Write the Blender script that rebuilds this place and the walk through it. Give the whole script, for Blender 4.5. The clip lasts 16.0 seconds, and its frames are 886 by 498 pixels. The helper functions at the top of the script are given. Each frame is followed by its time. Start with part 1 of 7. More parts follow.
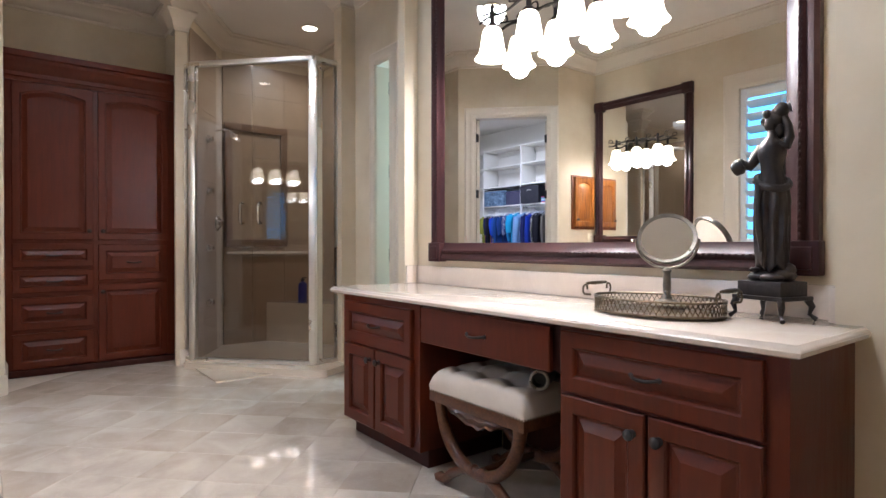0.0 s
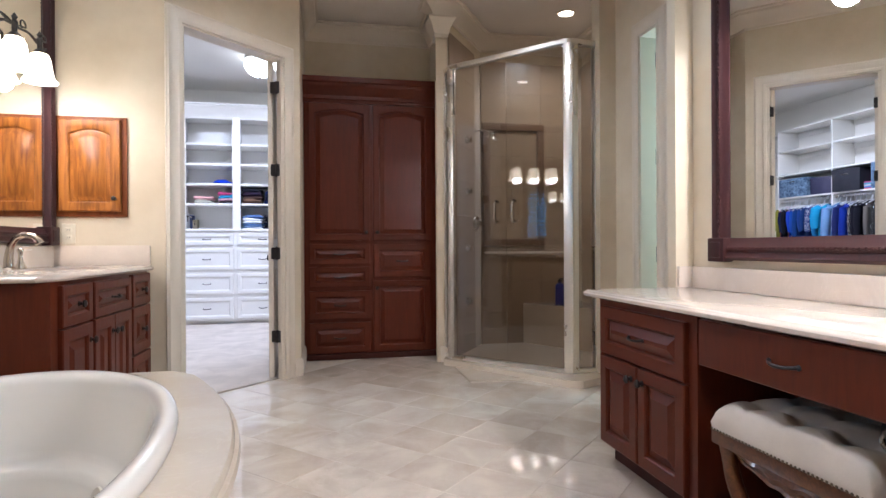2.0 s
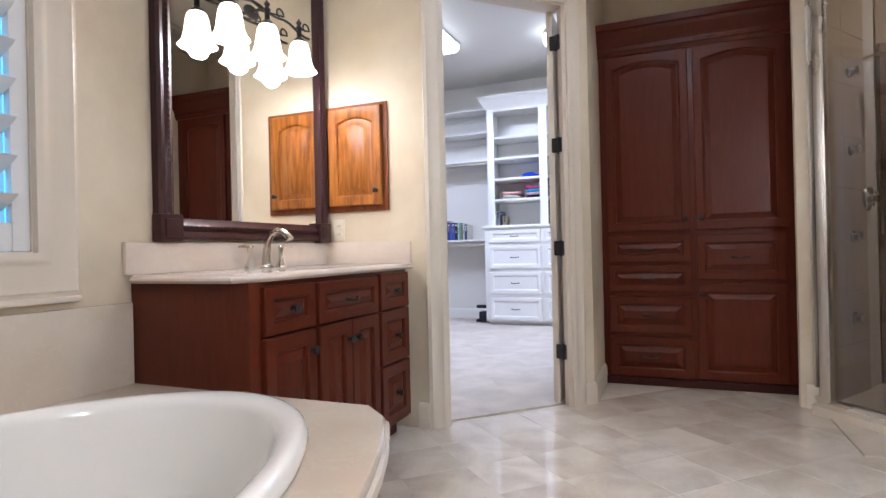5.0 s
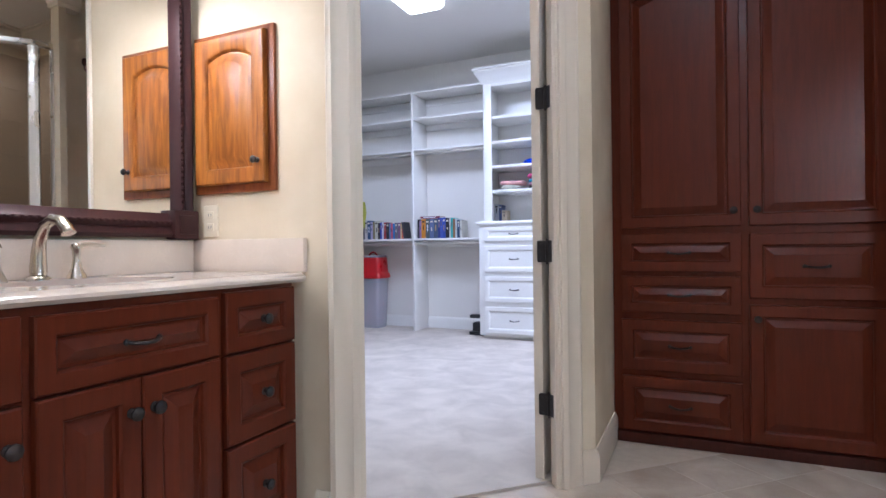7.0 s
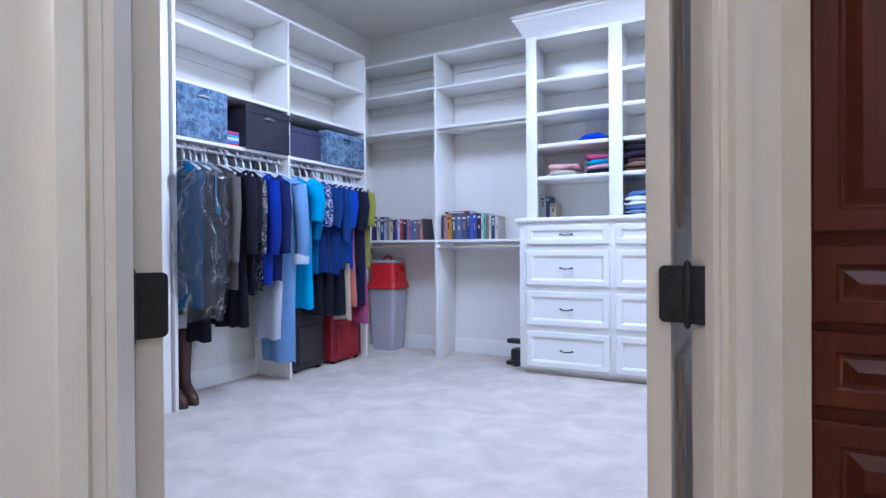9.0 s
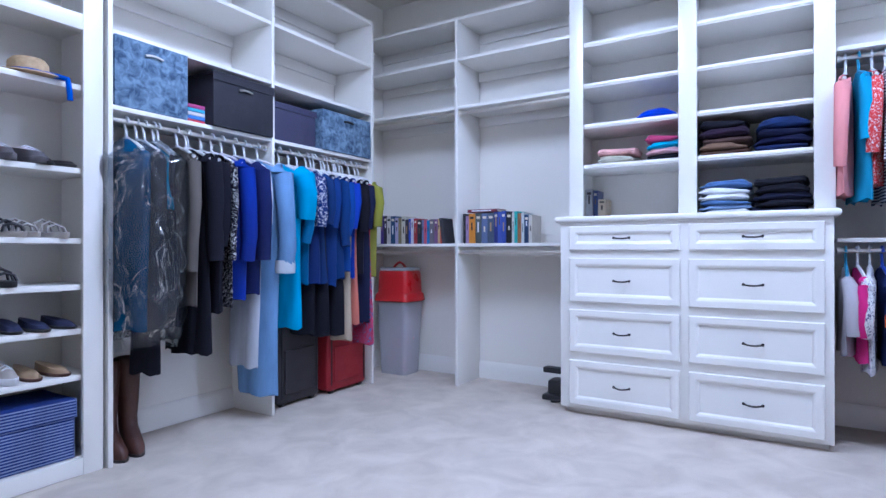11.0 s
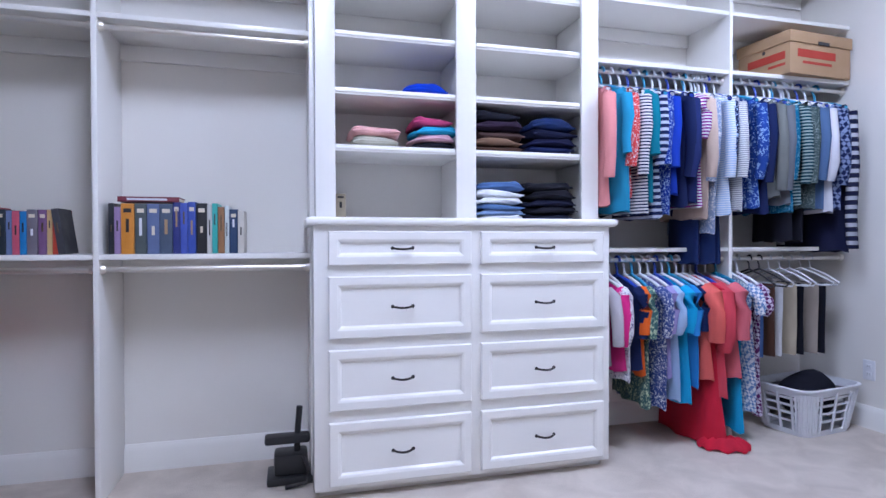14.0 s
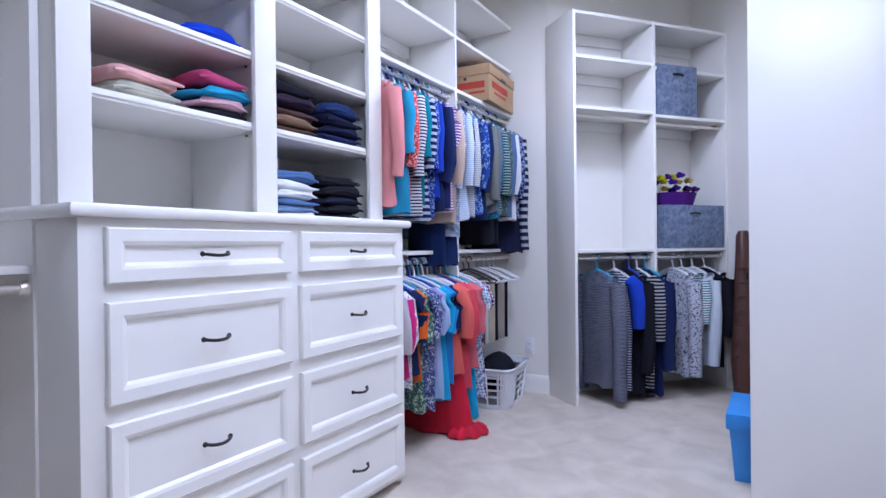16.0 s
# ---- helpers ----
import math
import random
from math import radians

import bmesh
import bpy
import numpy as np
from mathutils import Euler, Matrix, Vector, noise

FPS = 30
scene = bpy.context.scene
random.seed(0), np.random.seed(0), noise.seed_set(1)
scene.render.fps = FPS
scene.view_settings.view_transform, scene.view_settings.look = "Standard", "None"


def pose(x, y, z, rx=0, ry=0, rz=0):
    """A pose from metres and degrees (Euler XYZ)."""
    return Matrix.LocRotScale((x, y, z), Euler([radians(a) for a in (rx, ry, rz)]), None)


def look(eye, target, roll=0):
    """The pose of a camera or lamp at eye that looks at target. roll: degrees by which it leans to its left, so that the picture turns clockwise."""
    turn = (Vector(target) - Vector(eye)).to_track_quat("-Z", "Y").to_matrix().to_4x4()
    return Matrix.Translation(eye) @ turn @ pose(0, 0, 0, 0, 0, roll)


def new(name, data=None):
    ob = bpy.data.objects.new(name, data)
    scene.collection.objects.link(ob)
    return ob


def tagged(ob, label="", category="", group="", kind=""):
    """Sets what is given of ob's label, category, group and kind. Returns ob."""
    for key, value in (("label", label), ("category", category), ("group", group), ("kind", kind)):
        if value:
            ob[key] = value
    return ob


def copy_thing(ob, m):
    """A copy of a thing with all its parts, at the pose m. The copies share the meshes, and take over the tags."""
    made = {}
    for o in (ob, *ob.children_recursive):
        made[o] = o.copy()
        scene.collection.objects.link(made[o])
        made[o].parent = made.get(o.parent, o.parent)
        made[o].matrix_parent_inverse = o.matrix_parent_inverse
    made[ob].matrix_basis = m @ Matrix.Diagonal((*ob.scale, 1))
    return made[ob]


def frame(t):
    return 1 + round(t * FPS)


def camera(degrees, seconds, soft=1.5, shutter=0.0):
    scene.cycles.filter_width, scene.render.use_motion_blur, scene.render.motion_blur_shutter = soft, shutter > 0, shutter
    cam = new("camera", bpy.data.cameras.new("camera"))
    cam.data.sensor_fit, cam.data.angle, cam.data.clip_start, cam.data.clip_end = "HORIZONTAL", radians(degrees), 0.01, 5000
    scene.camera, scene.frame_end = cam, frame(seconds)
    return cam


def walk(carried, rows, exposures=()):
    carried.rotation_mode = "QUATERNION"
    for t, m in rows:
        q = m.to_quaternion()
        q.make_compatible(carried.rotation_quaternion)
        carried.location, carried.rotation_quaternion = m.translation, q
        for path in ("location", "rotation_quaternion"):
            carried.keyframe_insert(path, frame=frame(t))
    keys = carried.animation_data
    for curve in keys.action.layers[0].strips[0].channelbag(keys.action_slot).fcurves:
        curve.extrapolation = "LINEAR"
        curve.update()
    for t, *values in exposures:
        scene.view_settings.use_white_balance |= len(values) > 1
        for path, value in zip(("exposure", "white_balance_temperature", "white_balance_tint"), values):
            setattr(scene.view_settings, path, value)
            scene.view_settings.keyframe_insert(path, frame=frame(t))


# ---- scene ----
# ---- camera: t, x, y, z, yaw (left of +y), pitch, roll ----
cam = camera(76.46, 16.0)
PATH = [
    (0, -0.305, 0.258, 0.977, -37.74, -0.42, -0.03),
    (0.5, -0.238, 0.350, 0.979, -33.49, -0.41, -0.26),
    (1, -0.197, 0.425, 0.976, -26.04, -0.38, -0.26),
    (1.5, -0.155, 0.486, 0.962, -18.86, -0.25, -0.28),
    (2, -0.106, 0.554, 0.955, -11.34, -0.18, -0.32),
    (2.5, -0.049, 0.678, 0.936, -3.64, -0.10, -0.52),
    (3, -0.020, 0.845, 0.929, 3.97, -0.02, -0.42),
    (3.5, -0.015, 0.978, 0.918, 10.04, 0.07, -0.48),
    (4, 0.058, 1.107, 0.924, 15.23, -0.05, -0.32),
    (4.2, 0.082, 1.171, 0.915, 17.28, 0.02, -0.87),
    (6.5, 0.129, 2.309, 0.941, 24.75, 0.01, -0.76),
    (7, 0.057, 2.621, 0.934, 24.44, -0.07, -0.71),
    (7.5, 0.003, 2.958, 0.952, 24.33, -0.10, -0.45),
    (8, -0.112, 3.277, 0.968, 24.76, -0.16, -0.26),
    (8.5, -0.254, 3.607, 0.981, 25.86, -0.22, -0.20),
    (9, -0.402, 3.898, 0.992, 28.82, -0.32, -0.41),
    (9.5, -0.547, 4.128, 1.010, 30.57, -0.34, -0.42),
    (12, -0.984, 4.980, 0.999, 31.70, 0.32, 0.04),
    (12.5, -1.181, 5.109, 1.022, 19.74, 0.16, -0.01),
    (13, -1.493, 5.239, 1.048, 7.07, -0.13, 0.00),
    (13.5, -1.797, 5.410, 1.084, -3.73, -0.67, -0.09),
    (14, -2.076, 5.612, 1.096, -15.16, -0.73, -0.16),
    (14.5, -2.314, 5.830, 1.078, -27.22, -0.61, -0.10),
    (15, -2.459, 6.083, 1.086, -38.24, -0.58, -0.28),
    (15.5, -2.626, 6.318, 1.077, -48.69, -0.26, -0.60),
    (16, -2.709, 6.552, 1.085, -59.44, -0.31, -0.65),
]


def eye_pose(x, y, z, yaw, pitch, roll):
    a, b = radians(yaw), radians(pitch)
    way = Vector((-math.sin(a) * math.cos(b), math.cos(a) * math.cos(b), math.sin(b)))
    return look((x, y, z), Vector((x, y, z)) + way, roll)


EXPOSE = [(0.0, 0.15, 6350, 10), (3.0, 0.09, 6300, 10), (4.5, 0.06, 6250, 10), (6.3, 0.0, 6050, 10), (7.5, 0.0, 5750, 10), (9.0, -0.04, 5500, 9), (12.5, -0.22, 5700, 11), (14.0, -0.22, 6050, 13), (16.0, -0.20, 6100, 13)]
walk(cam, [(t, eye_pose(*row)) for t, *row in PATH], EXPOSE)

# ---- world and lamps ----
world = bpy.data.worlds.new("world")
scene.world = world
world.use_nodes = True
wn = world.node_tree.nodes
sky = wn.new("ShaderNodeTexSky")
sky.sky_type, sky.sun_disc = "NISHITA", False
sky.sun_elevation, sky.sun_rotation = radians(12), radians(200)
world.node_tree.links.new(sky.outputs[0], wn["Background"].inputs[0])
wn["Background"].inputs[1].default_value = 0.15

WARM, COOL, PINK = (0.895, 0.909, 1.0), (0.64, 0.725, 1.0), (0.80, 0.866, 1.0)


def lamp(kind, name, at, power, colour, target=None, size=0.05, size_y=None, spread=None):
    data = bpy.data.lights.new(name, kind)
    data.energy, data.color = power, colour
    ob = new(name, data)
    if kind == "AREA":
        data.shape, data.size, data.size_y = "RECTANGLE", size, size_y or size
    elif kind == "SPOT":
        data.shadow_soft_size, data.spot_size, data.spot_blend = size, radians(spread or 100), 0.7
    else:
        data.shadow_soft_size = size
    ob.matrix_world = look(at, target) if target else pose(*at)
    return ob


LAMP_1 = [(1.499, 1.507 + 0.2343 * k, 1.83) for k in range(4)]
LAMP_2 = [(-1.577, 3.338 + 0.237 * k, 1.80) for k in range(3)]
for place in LAMP_1 + LAMP_2:
    lamp("POINT", "bulb_light", (place[0], place[1], place[2] + 0.012), 20.0 if place[0] > 0 else 7.8, WARM, size=0.05)
# The third can is unseen, added to brighten the south half.
CANS = [(1.93, 5.17), (0.226, 3.787), (0.3, 1.2), (-1.36, 3.80)]
for x, y in CANS:
    lamp("SPOT", "can_light", (x, y, 2.965), 66.0 if y > 5 else (14.0 if x < -1 else (80.0 if y > 3 else 115.0)), PINK, (x, y, 0), size=0.12, spread=105 if x < -1 else 160)
lamp("AREA", "closet_light", (-2.075, 6.40, 2.955), 68.0, COOL, (-2.075, 6.40, 0), 0.36, 1.15)
# The lamp at x 0.25 has no known source; added to brighten the east end.
for x, y, power in ((-0.86, 7.12, 20.0), (0.25, 7.15, 40.0)):
    lamp("AREA", "closet_bowl_light", (x, y, 2.845), power, COOL, (x, y, 0), 0.28, 0.28)
lamp("AREA", "toilet_room_daylight", (3.05, 3.6, 1.7), 85.0, (0.42, 0.78, 1.0), (1.9, 3.6, 1.4), 0.6, 1.0)


# ---- materials ----
def shader(name):
    m = bpy.data.materials.new(name)
    m.use_nodes = True
    nt = m.node_tree
    return m, nt, nt.nodes["Principled BSDF"]


def mixed(nt, fac, a, b, blend="MIX"):
    n = nt.nodes.new("ShaderNodeMix")
    n.data_type, n.blend_type = "RGBA", blend
    for socket, value in ((0, fac), (6, a), (7, b)):
        if isinstance(value, (int, float)):
            n.inputs[socket].default_value = value
        elif isinstance(value, tuple):
            n.inputs[socket].default_value = (*value, 1)
        else:
            nt.links.new(value, n.inputs[socket])
    return n.outputs[2]


def noisy(nt, scale, detail=4, stretch=(1, 1, 1), rough=0.55, space="Object", distort=0.0, low=0.35, high=0.65):
    co, mp = nt.nodes.new("ShaderNodeTexCoord"), nt.nodes.new("ShaderNodeMapping")
    tex, ramp = nt.nodes.new("ShaderNodeTexNoise"), nt.nodes.new("ShaderNodeMapRange")
    mp.inputs["Scale"].default_value = stretch
    tex.inputs["Scale"].default_value, tex.inputs["Detail"].default_value = scale, detail
    tex.inputs["Roughness"].default_value, tex.inputs["Distortion"].default_value = rough, distort
    ramp.inputs[1].default_value, ramp.inputs[2].default_value = low, high
    nt.links.new(co.outputs[space], mp.inputs[0])
    nt.links.new(mp.outputs[0], tex.inputs["Vector"])
    nt.links.new(tex.outputs["Fac"], ramp.inputs[0])
    return ramp.outputs[0]


def bump(nt, bsdf, height, strength, distance=0.002):
    b = nt.nodes.new("ShaderNodeBump")
    b.inputs["Strength"].default_value, b.inputs["Distance"].default_value = strength, distance
    nt.links.new(height, b.inputs["Height"])
    nt.links.new(b.outputs[0], bsdf.inputs["Normal"])


def surface(name, colour, rough=0.5, metal=0.0, second=None, scale=6.0, amount=0.5, fine=60.0, relief=0.15, stretch=(1, 1, 1), rough_var=0.08, coat=0.0, depth=0.002, distort=0.0):
    m, nt, b = shader(name)
    second = second or tuple(c * 0.82 for c in colour)
    big = noisy(nt, scale, 5, stretch, distort=distort)
    small = noisy(nt, fine, 3, stretch)
    c = mixed(nt, big, colour, mixed(nt, amount, colour, second))
    c = mixed(nt, small, c, mixed(nt, 0.12, c, second))
    nt.links.new(c, b.inputs["Base Color"])
    r = nt.nodes.new("ShaderNodeMapRange")
    r.inputs[3].default_value, r.inputs[4].default_value = max(0.02, rough - rough_var), min(1, rough + rough_var)
    nt.links.new(big, r.inputs[0])
    nt.links.new(r.outputs[0], b.inputs["Roughness"])
    b.inputs["Metallic"].default_value = metal
    b.inputs["Coat Weight"].default_value = coat
    b.inputs["Coat Roughness"].default_value = 0.12
    if relief:
        bump(nt, b, small, relief, depth)
    return m


def random_tint(m, amount=0.25, pale=(1, 1, 1)):
    """Shifts each piece's colour a little by the object's own random number."""
    nt = m.node_tree
    b = nt.nodes["Principled BSDF"]
    link = b.inputs["Base Color"].links[0]
    src = link.from_socket
    info, rng = nt.nodes.new("ShaderNodeObjectInfo"), nt.nodes.new("ShaderNodeMapRange")
    rng.inputs[3].default_value, rng.inputs[4].default_value = 0.0, amount
    nt.links.new(info.outputs["Random"], rng.inputs[0])
    nt.links.new(mixed(nt, rng.outputs[0], src, pale, "MULTIPLY"), b.inputs["Base Color"])
    return m


def cloth(name, colour, second=None, kind="plain", scale=30.0):
    m, nt, b = shader(name)
    c = colour
    weave = noisy(nt, 220, 2)
    fold = noisy(nt, 9, 3, (1, 1, 0.25))
    if kind == "stripe":
        co, sep, w = nt.nodes.new("ShaderNodeTexCoord"), nt.nodes.new("ShaderNodeSeparateXYZ"), nt.nodes.new("ShaderNodeMath")
        mul, frac = nt.nodes.new("ShaderNodeMath"), nt.nodes.new("ShaderNodeMath")
        nt.links.new(co.outputs["Object"], sep.inputs[0])
        mul.operation, frac.operation, w.operation = "MULTIPLY", "FRACT", "GREATER_THAN"
        nt.links.new(sep.outputs[2], mul.inputs[0])
        mul.inputs[1].default_value = scale
        nt.links.new(mul.outputs[0], frac.inputs[0])
        nt.links.new(frac.outputs[0], w.inputs[0])
        w.inputs[1].default_value = 0.55
        c = mixed(nt, w.outputs[0], colour, second)
    elif kind == "print":
        c = mixed(nt, noisy(nt, scale * 2.0, 2, low=0.55, high=0.60, distort=1.0), colour, second)
    elif kind == "lattice":
        co, mp, v = nt.nodes.new("ShaderNodeTexCoord"), nt.nodes.new("ShaderNodeMapping"), nt.nodes.new("ShaderNodeTexChecker")
        mp.inputs["Rotation"].default_value = (radians(45), 0.4, 0.3)
        v.inputs["Scale"].default_value = scale * 1.6
        v.inputs["Color1"].default_value, v.inputs["Color2"].default_value = (*colour, 1), (*second, 1)
        nt.links.new(co.outputs["Object"], mp.inputs[0])
        nt.links.new(mp.outputs[0], v.inputs[0])
        c = v.outputs[0]
    # Vertical streaks darken the colour, standing in for shade in the folds.
    base = mixed(nt, fold, c, mixed(nt, 0.3, c, (0.02, 0.02, 0.03)))
    nt.links.new(base, b.inputs["Base Color"])
    b.inputs["Roughness"].default_value = 0.9
    b.inputs["Specular IOR Level"].default_value = 0.08
    bump(nt, b, weave, 0.25, 0.001)
    return m


def glow(name, colour, power):
    m, nt, b = shader(name)
    b.inputs["Base Color"].default_value = (*colour, 1)
    b.inputs["Emission Color"].default_value = (*colour, 1)
    b.inputs["Emission Strength"].default_value = power
    return m


def glass(name, tint, rough=0.0):
    """Thin sheet: clear pass with a reflecting face."""
    m, nt, b = shader(name)
    clear, shine, mix, fres = (nt.nodes.new(k) for k in ("ShaderNodeBsdfTransparent", "ShaderNodeBsdfGlossy", "ShaderNodeMixShader", "ShaderNodeFresnel"))
    clear.inputs[0].default_value = (*tint, 1)
    shine.inputs["Roughness"].default_value = rough
    fres.inputs[0].default_value = 1.55
    nt.links.new(fres.outputs[0], mix.inputs[0])
    nt.links.new(clear.outputs[0], mix.inputs[1])
    nt.links.new(shine.outputs[0], mix.inputs[2])
    nt.links.new(mix.outputs[0], nt.nodes["Material Output"].inputs[0])
    return m


def wood(name, dark, light, rough=0.40, coat=0.08, grain=(14, 14, 1.2), scale=3.0):
    m = surface(name, dark, rough, 0, light, scale, 0.9, 30, 0.05, grain, 0.05, coat, 0.001, distort=1.2)
    m.node_tree.nodes["Principled BSDF"].inputs["Specular IOR Level"].default_value = 0.22
    return m


def marble(name, base, vein, rough=0.12, scale=2.2, apart=False):
    """Clouded stone with thin veins; apart gives every piece its own cut of the stone."""
    m, nt, b = shader(name)
    cloud = noisy(nt, scale, 6, distort=0.6)
    thin = noisy(nt, scale * 2.3, 8, distort=1.6, low=0.485, high=0.515, rough=0.6)
    if apart:
        info, far = nt.nodes.new("ShaderNodeObjectInfo"), nt.nodes.new("ShaderNodeVectorMath")
        far.operation = "MULTIPLY"
        far.inputs[1].default_value = (61.0, 37.0, 83.0)
        nt.links.new(info.outputs["Random"], far.inputs[0])
        for n in list(nt.nodes):
            if n.bl_idname == "ShaderNodeTexNoise":
                add = nt.nodes.new("ShaderNodeVectorMath")
                nt.links.new(n.inputs["Vector"].links[0].from_socket, add.inputs[0])
                nt.links.new(far.outputs[0], add.inputs[1])
                nt.links.new(add.outputs[0], n.inputs["Vector"])
    tri = nt.nodes.new("ShaderNodeMath")
    tri.operation = "PINGPONG"
    tri.inputs[1].default_value = 0.5
    nt.links.new(thin, tri.inputs[0])
    c = mixed(nt, cloud, base, mixed(nt, 0.5, base, vein))
    c = mixed(nt, tri.outputs[0], c, mixed(nt, 0.5, c, tuple(min(1, v * 1.15) for v in base)))
    nt.links.new(c, b.inputs["Base Color"])
    b.inputs["Roughness"].default_value = rough
    b.inputs["Coat Weight"].default_value = 0.3
    bump(nt, b, noisy(nt, 40, 3), 0.03, 0.001)
    return m


PLASTER = surface("cream_plaster", (0.68, 0.58, 0.435), 0.72, 0, (0.55, 0.445, 0.31), 1.7, 0.9, 14, 0.12, depth=0.003)
CEILPAINT = surface("bath_ceiling_paint", (0.74, 0.67, 0.59), 0.85, 0, (0.69, 0.62, 0.54), 3, 0.4, 80, 0.08)
TRIM = surface("cream_trim_paint", (0.67, 0.58, 0.47), 0.38, 0, (0.63, 0.54, 0.43), 4, 0.3, 60, 0.03)
WHITEPAINT = surface("closet_white_paint", (0.77, 0.74, 0.69), 0.6, 0, (0.73, 0.70, 0.65), 1.5, 0.25, 90, 0.0, rough_var=0.01)
WHITEWOOD = surface("white_lacquered_wood", (0.80, 0.78, 0.74), 0.32, 0, (0.78, 0.76, 0.72), 1.2, 0.2, 60, 0.0, coat=0.15, rough_var=0.01)
DOORPAINT = surface("white_door_paint", (0.78, 0.77, 0.75), 0.3, 0, (0.76, 0.75, 0.73), 1.2, 0.2, 60, 0.0, rough_var=0.01)
CHERRY = wood("cherry_wood", (0.072, 0.0118, 0.0043), (0.094, 0.0162, 0.0054), 0.36, 0.0)
# darker, rougher copy of the cherry for toe kicks, plinth and knee space
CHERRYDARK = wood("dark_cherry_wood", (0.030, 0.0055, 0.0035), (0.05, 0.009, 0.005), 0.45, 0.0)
HONEY = wood("honey_stained_wood", (0.14, 0.036, 0.006), (0.35, 0.120, 0.017), 0.46, 0.05, (9, 9, 1.0), 3.5)
HONEYDARK = wood("honey_frame_wood", (0.12, 0.027, 0.008), (0.20, 0.056, 0.013), 0.46, 0.05, (9, 9, 1.0), 3.5)
MAHOGANY = wood("mahogany_frame", (0.028, 0.0085, 0.009), (0.044, 0.013, 0.012), 0.46, 0.03)
COUNTER = marble("cream_stone_counter", (0.70, 0.60, 0.51), (0.55, 0.44, 0.355), 0.14, 3.0)
DECKSTONE = marble("beige_marble_deck", (0.62, 0.53, 0.43), (0.50, 0.395, 0.29), 0.10, 2.4)
TILE = random_tint(marble("polished_marble_tile", (0.67, 0.585, 0.495), (0.33, 0.255, 0.19), 0.055, 3.6, True), 1.0, (0.86, 0.83, 0.80))
GROUT = surface("beige_grout", (0.52, 0.44, 0.355), 0.9, 0, None, 20)
SHOWERTILE = random_tint(marble("shower_wall_tile", (0.33, 0.235, 0.155), (0.235, 0.16, 0.10), 0.4, 2.0), 0.6, (0.80, 0.77, 0.74))
BORDERTILE = marble("brown_border_tile", (0.17, 0.10, 0.06), (0.10, 0.055, 0.035), 0.3, 5)
TUBWHITE = surface("white_acrylic", (0.83, 0.785, 0.72), 0.10, 0, (0.81, 0.765, 0.70), 2, 0.3, 30, 0.0, coat=0.5)
CHROME = surface("brushed_nickel", (0.62, 0.57, 0.50), 0.24, 1.0, (0.50, 0.46, 0.40), 5, 0.3, 90, 0.02)
SILVER = surface("polished_silver_frame", (0.84, 0.80, 0.74), 0.34, 1.0, (0.74, 0.70, 0.64), 2, 0.3, 90, 0.01)
BRONZE = surface("oil_rubbed_bronze", (0.016, 0.013, 0.013), 0.42, 0.3, (0.03, 0.022, 0.018), 25, 0.6, 120, 0.1)
STATUEBRONZE = surface("dark_bronze", (0.022, 0.018, 0.018), 0.38, 0.55, (0.055, 0.042, 0.036), 26, 0.6, 90, 0.15)
ANTIQUE = surface("antique_brass", (0.17, 0.13, 0.085), 0.36, 0.9, (0.07, 0.05, 0.035), 40, 0.7, 150, 0.1)
PEWTER = surface("pewter_metal", (0.30, 0.27, 0.23), 0.35, 0.9, (0.14, 0.12, 0.10), 30, 0.6, 140, 0.1)
CARPET = surface("cream_carpet", (0.66, 0.58, 0.50), 0.98, 0, (0.52, 0.45, 0.385), 4.6, 0.95, 320, 0.5, depth=0.004, distort=0.5)
VELVET = surface("ivory_velvet", (0.62, 0.54, 0.46), 0.85, 0, (0.50, 0.42, 0.35), 7, 0.6, 250, 0.2)
CARVED = wood("carved_walnut", (0.055, 0.017, 0.008), (0.11, 0.04, 0.016), 0.35, 0.3, (5, 5, 5), 12)
MIRROR, _nt, _b = shader("mirror_silver")
_b.inputs["Base Color"].default_value, _b.inputs["Metallic"].default_value, _b.inputs["Roughness"].default_value = (0.87, 0.87, 0.85, 1), 1.0, 0.0
PANE = glass("shower_glass", (0.90, 0.87, 0.83))
WINDOWPANE = glass("window_glass", (0.92, 0.96, 0.98))
SHADE = glow("lit_frosted_glass", (1.0, 0.90, 0.76), 5.5)
CANGLOW = glow("lit_can_lens", (1.0, 0.9, 0.78), 9.0)
TUBEGLOW = glow("lit_diffuser", (0.82, 0.9, 1.0), 7.0)
BLACKPLASTIC = surface("black_plastic", (0.015, 0.015, 0.017), 0.45, 0, (0.03, 0.03, 0.03), 10)
WHITEPLASTIC = surface("white_plastic", (0.74, 0.75, 0.78), 0.4, 0, None, 8, 0.2)
IVORYPLASTIC = surface("ivory_plastic", (0.72, 0.64, 0.50), 0.4, 0, None, 8, 0.2)
REDPLASTIC = surface("red_plastic", (0.50, 0.012, 0.016), 0.35, 0, (0.36, 0.01, 0.014), 6)
BLUEPLASTIC = surface("blue_plastic", (0.03, 0.25, 0.66), 0.4, 0, None, 6, 0.3)
CLEARPLASTIC, _nt, _b = shader("frosted_clear_plastic")
_b.inputs["Base Color"].default_value = (0.62, 0.64, 0.70, 1)
_b.inputs["Roughness"].default_value, _b.inputs["Alpha"].default_value = 0.35, 0.42
FILMWRAP = glass("thin_plastic_film", (0.88, 0.92, 0.96), 0.12)
_nt = FILMWRAP.node_tree
_bump, _veil, _mix = (_nt.nodes.new(k) for k in ("ShaderNodeBump", "ShaderNodeBsdfDiffuse", "ShaderNodeMixShader"))
_bump.inputs["Strength"].default_value, _bump.inputs["Distance"].default_value = 0.9, 0.03
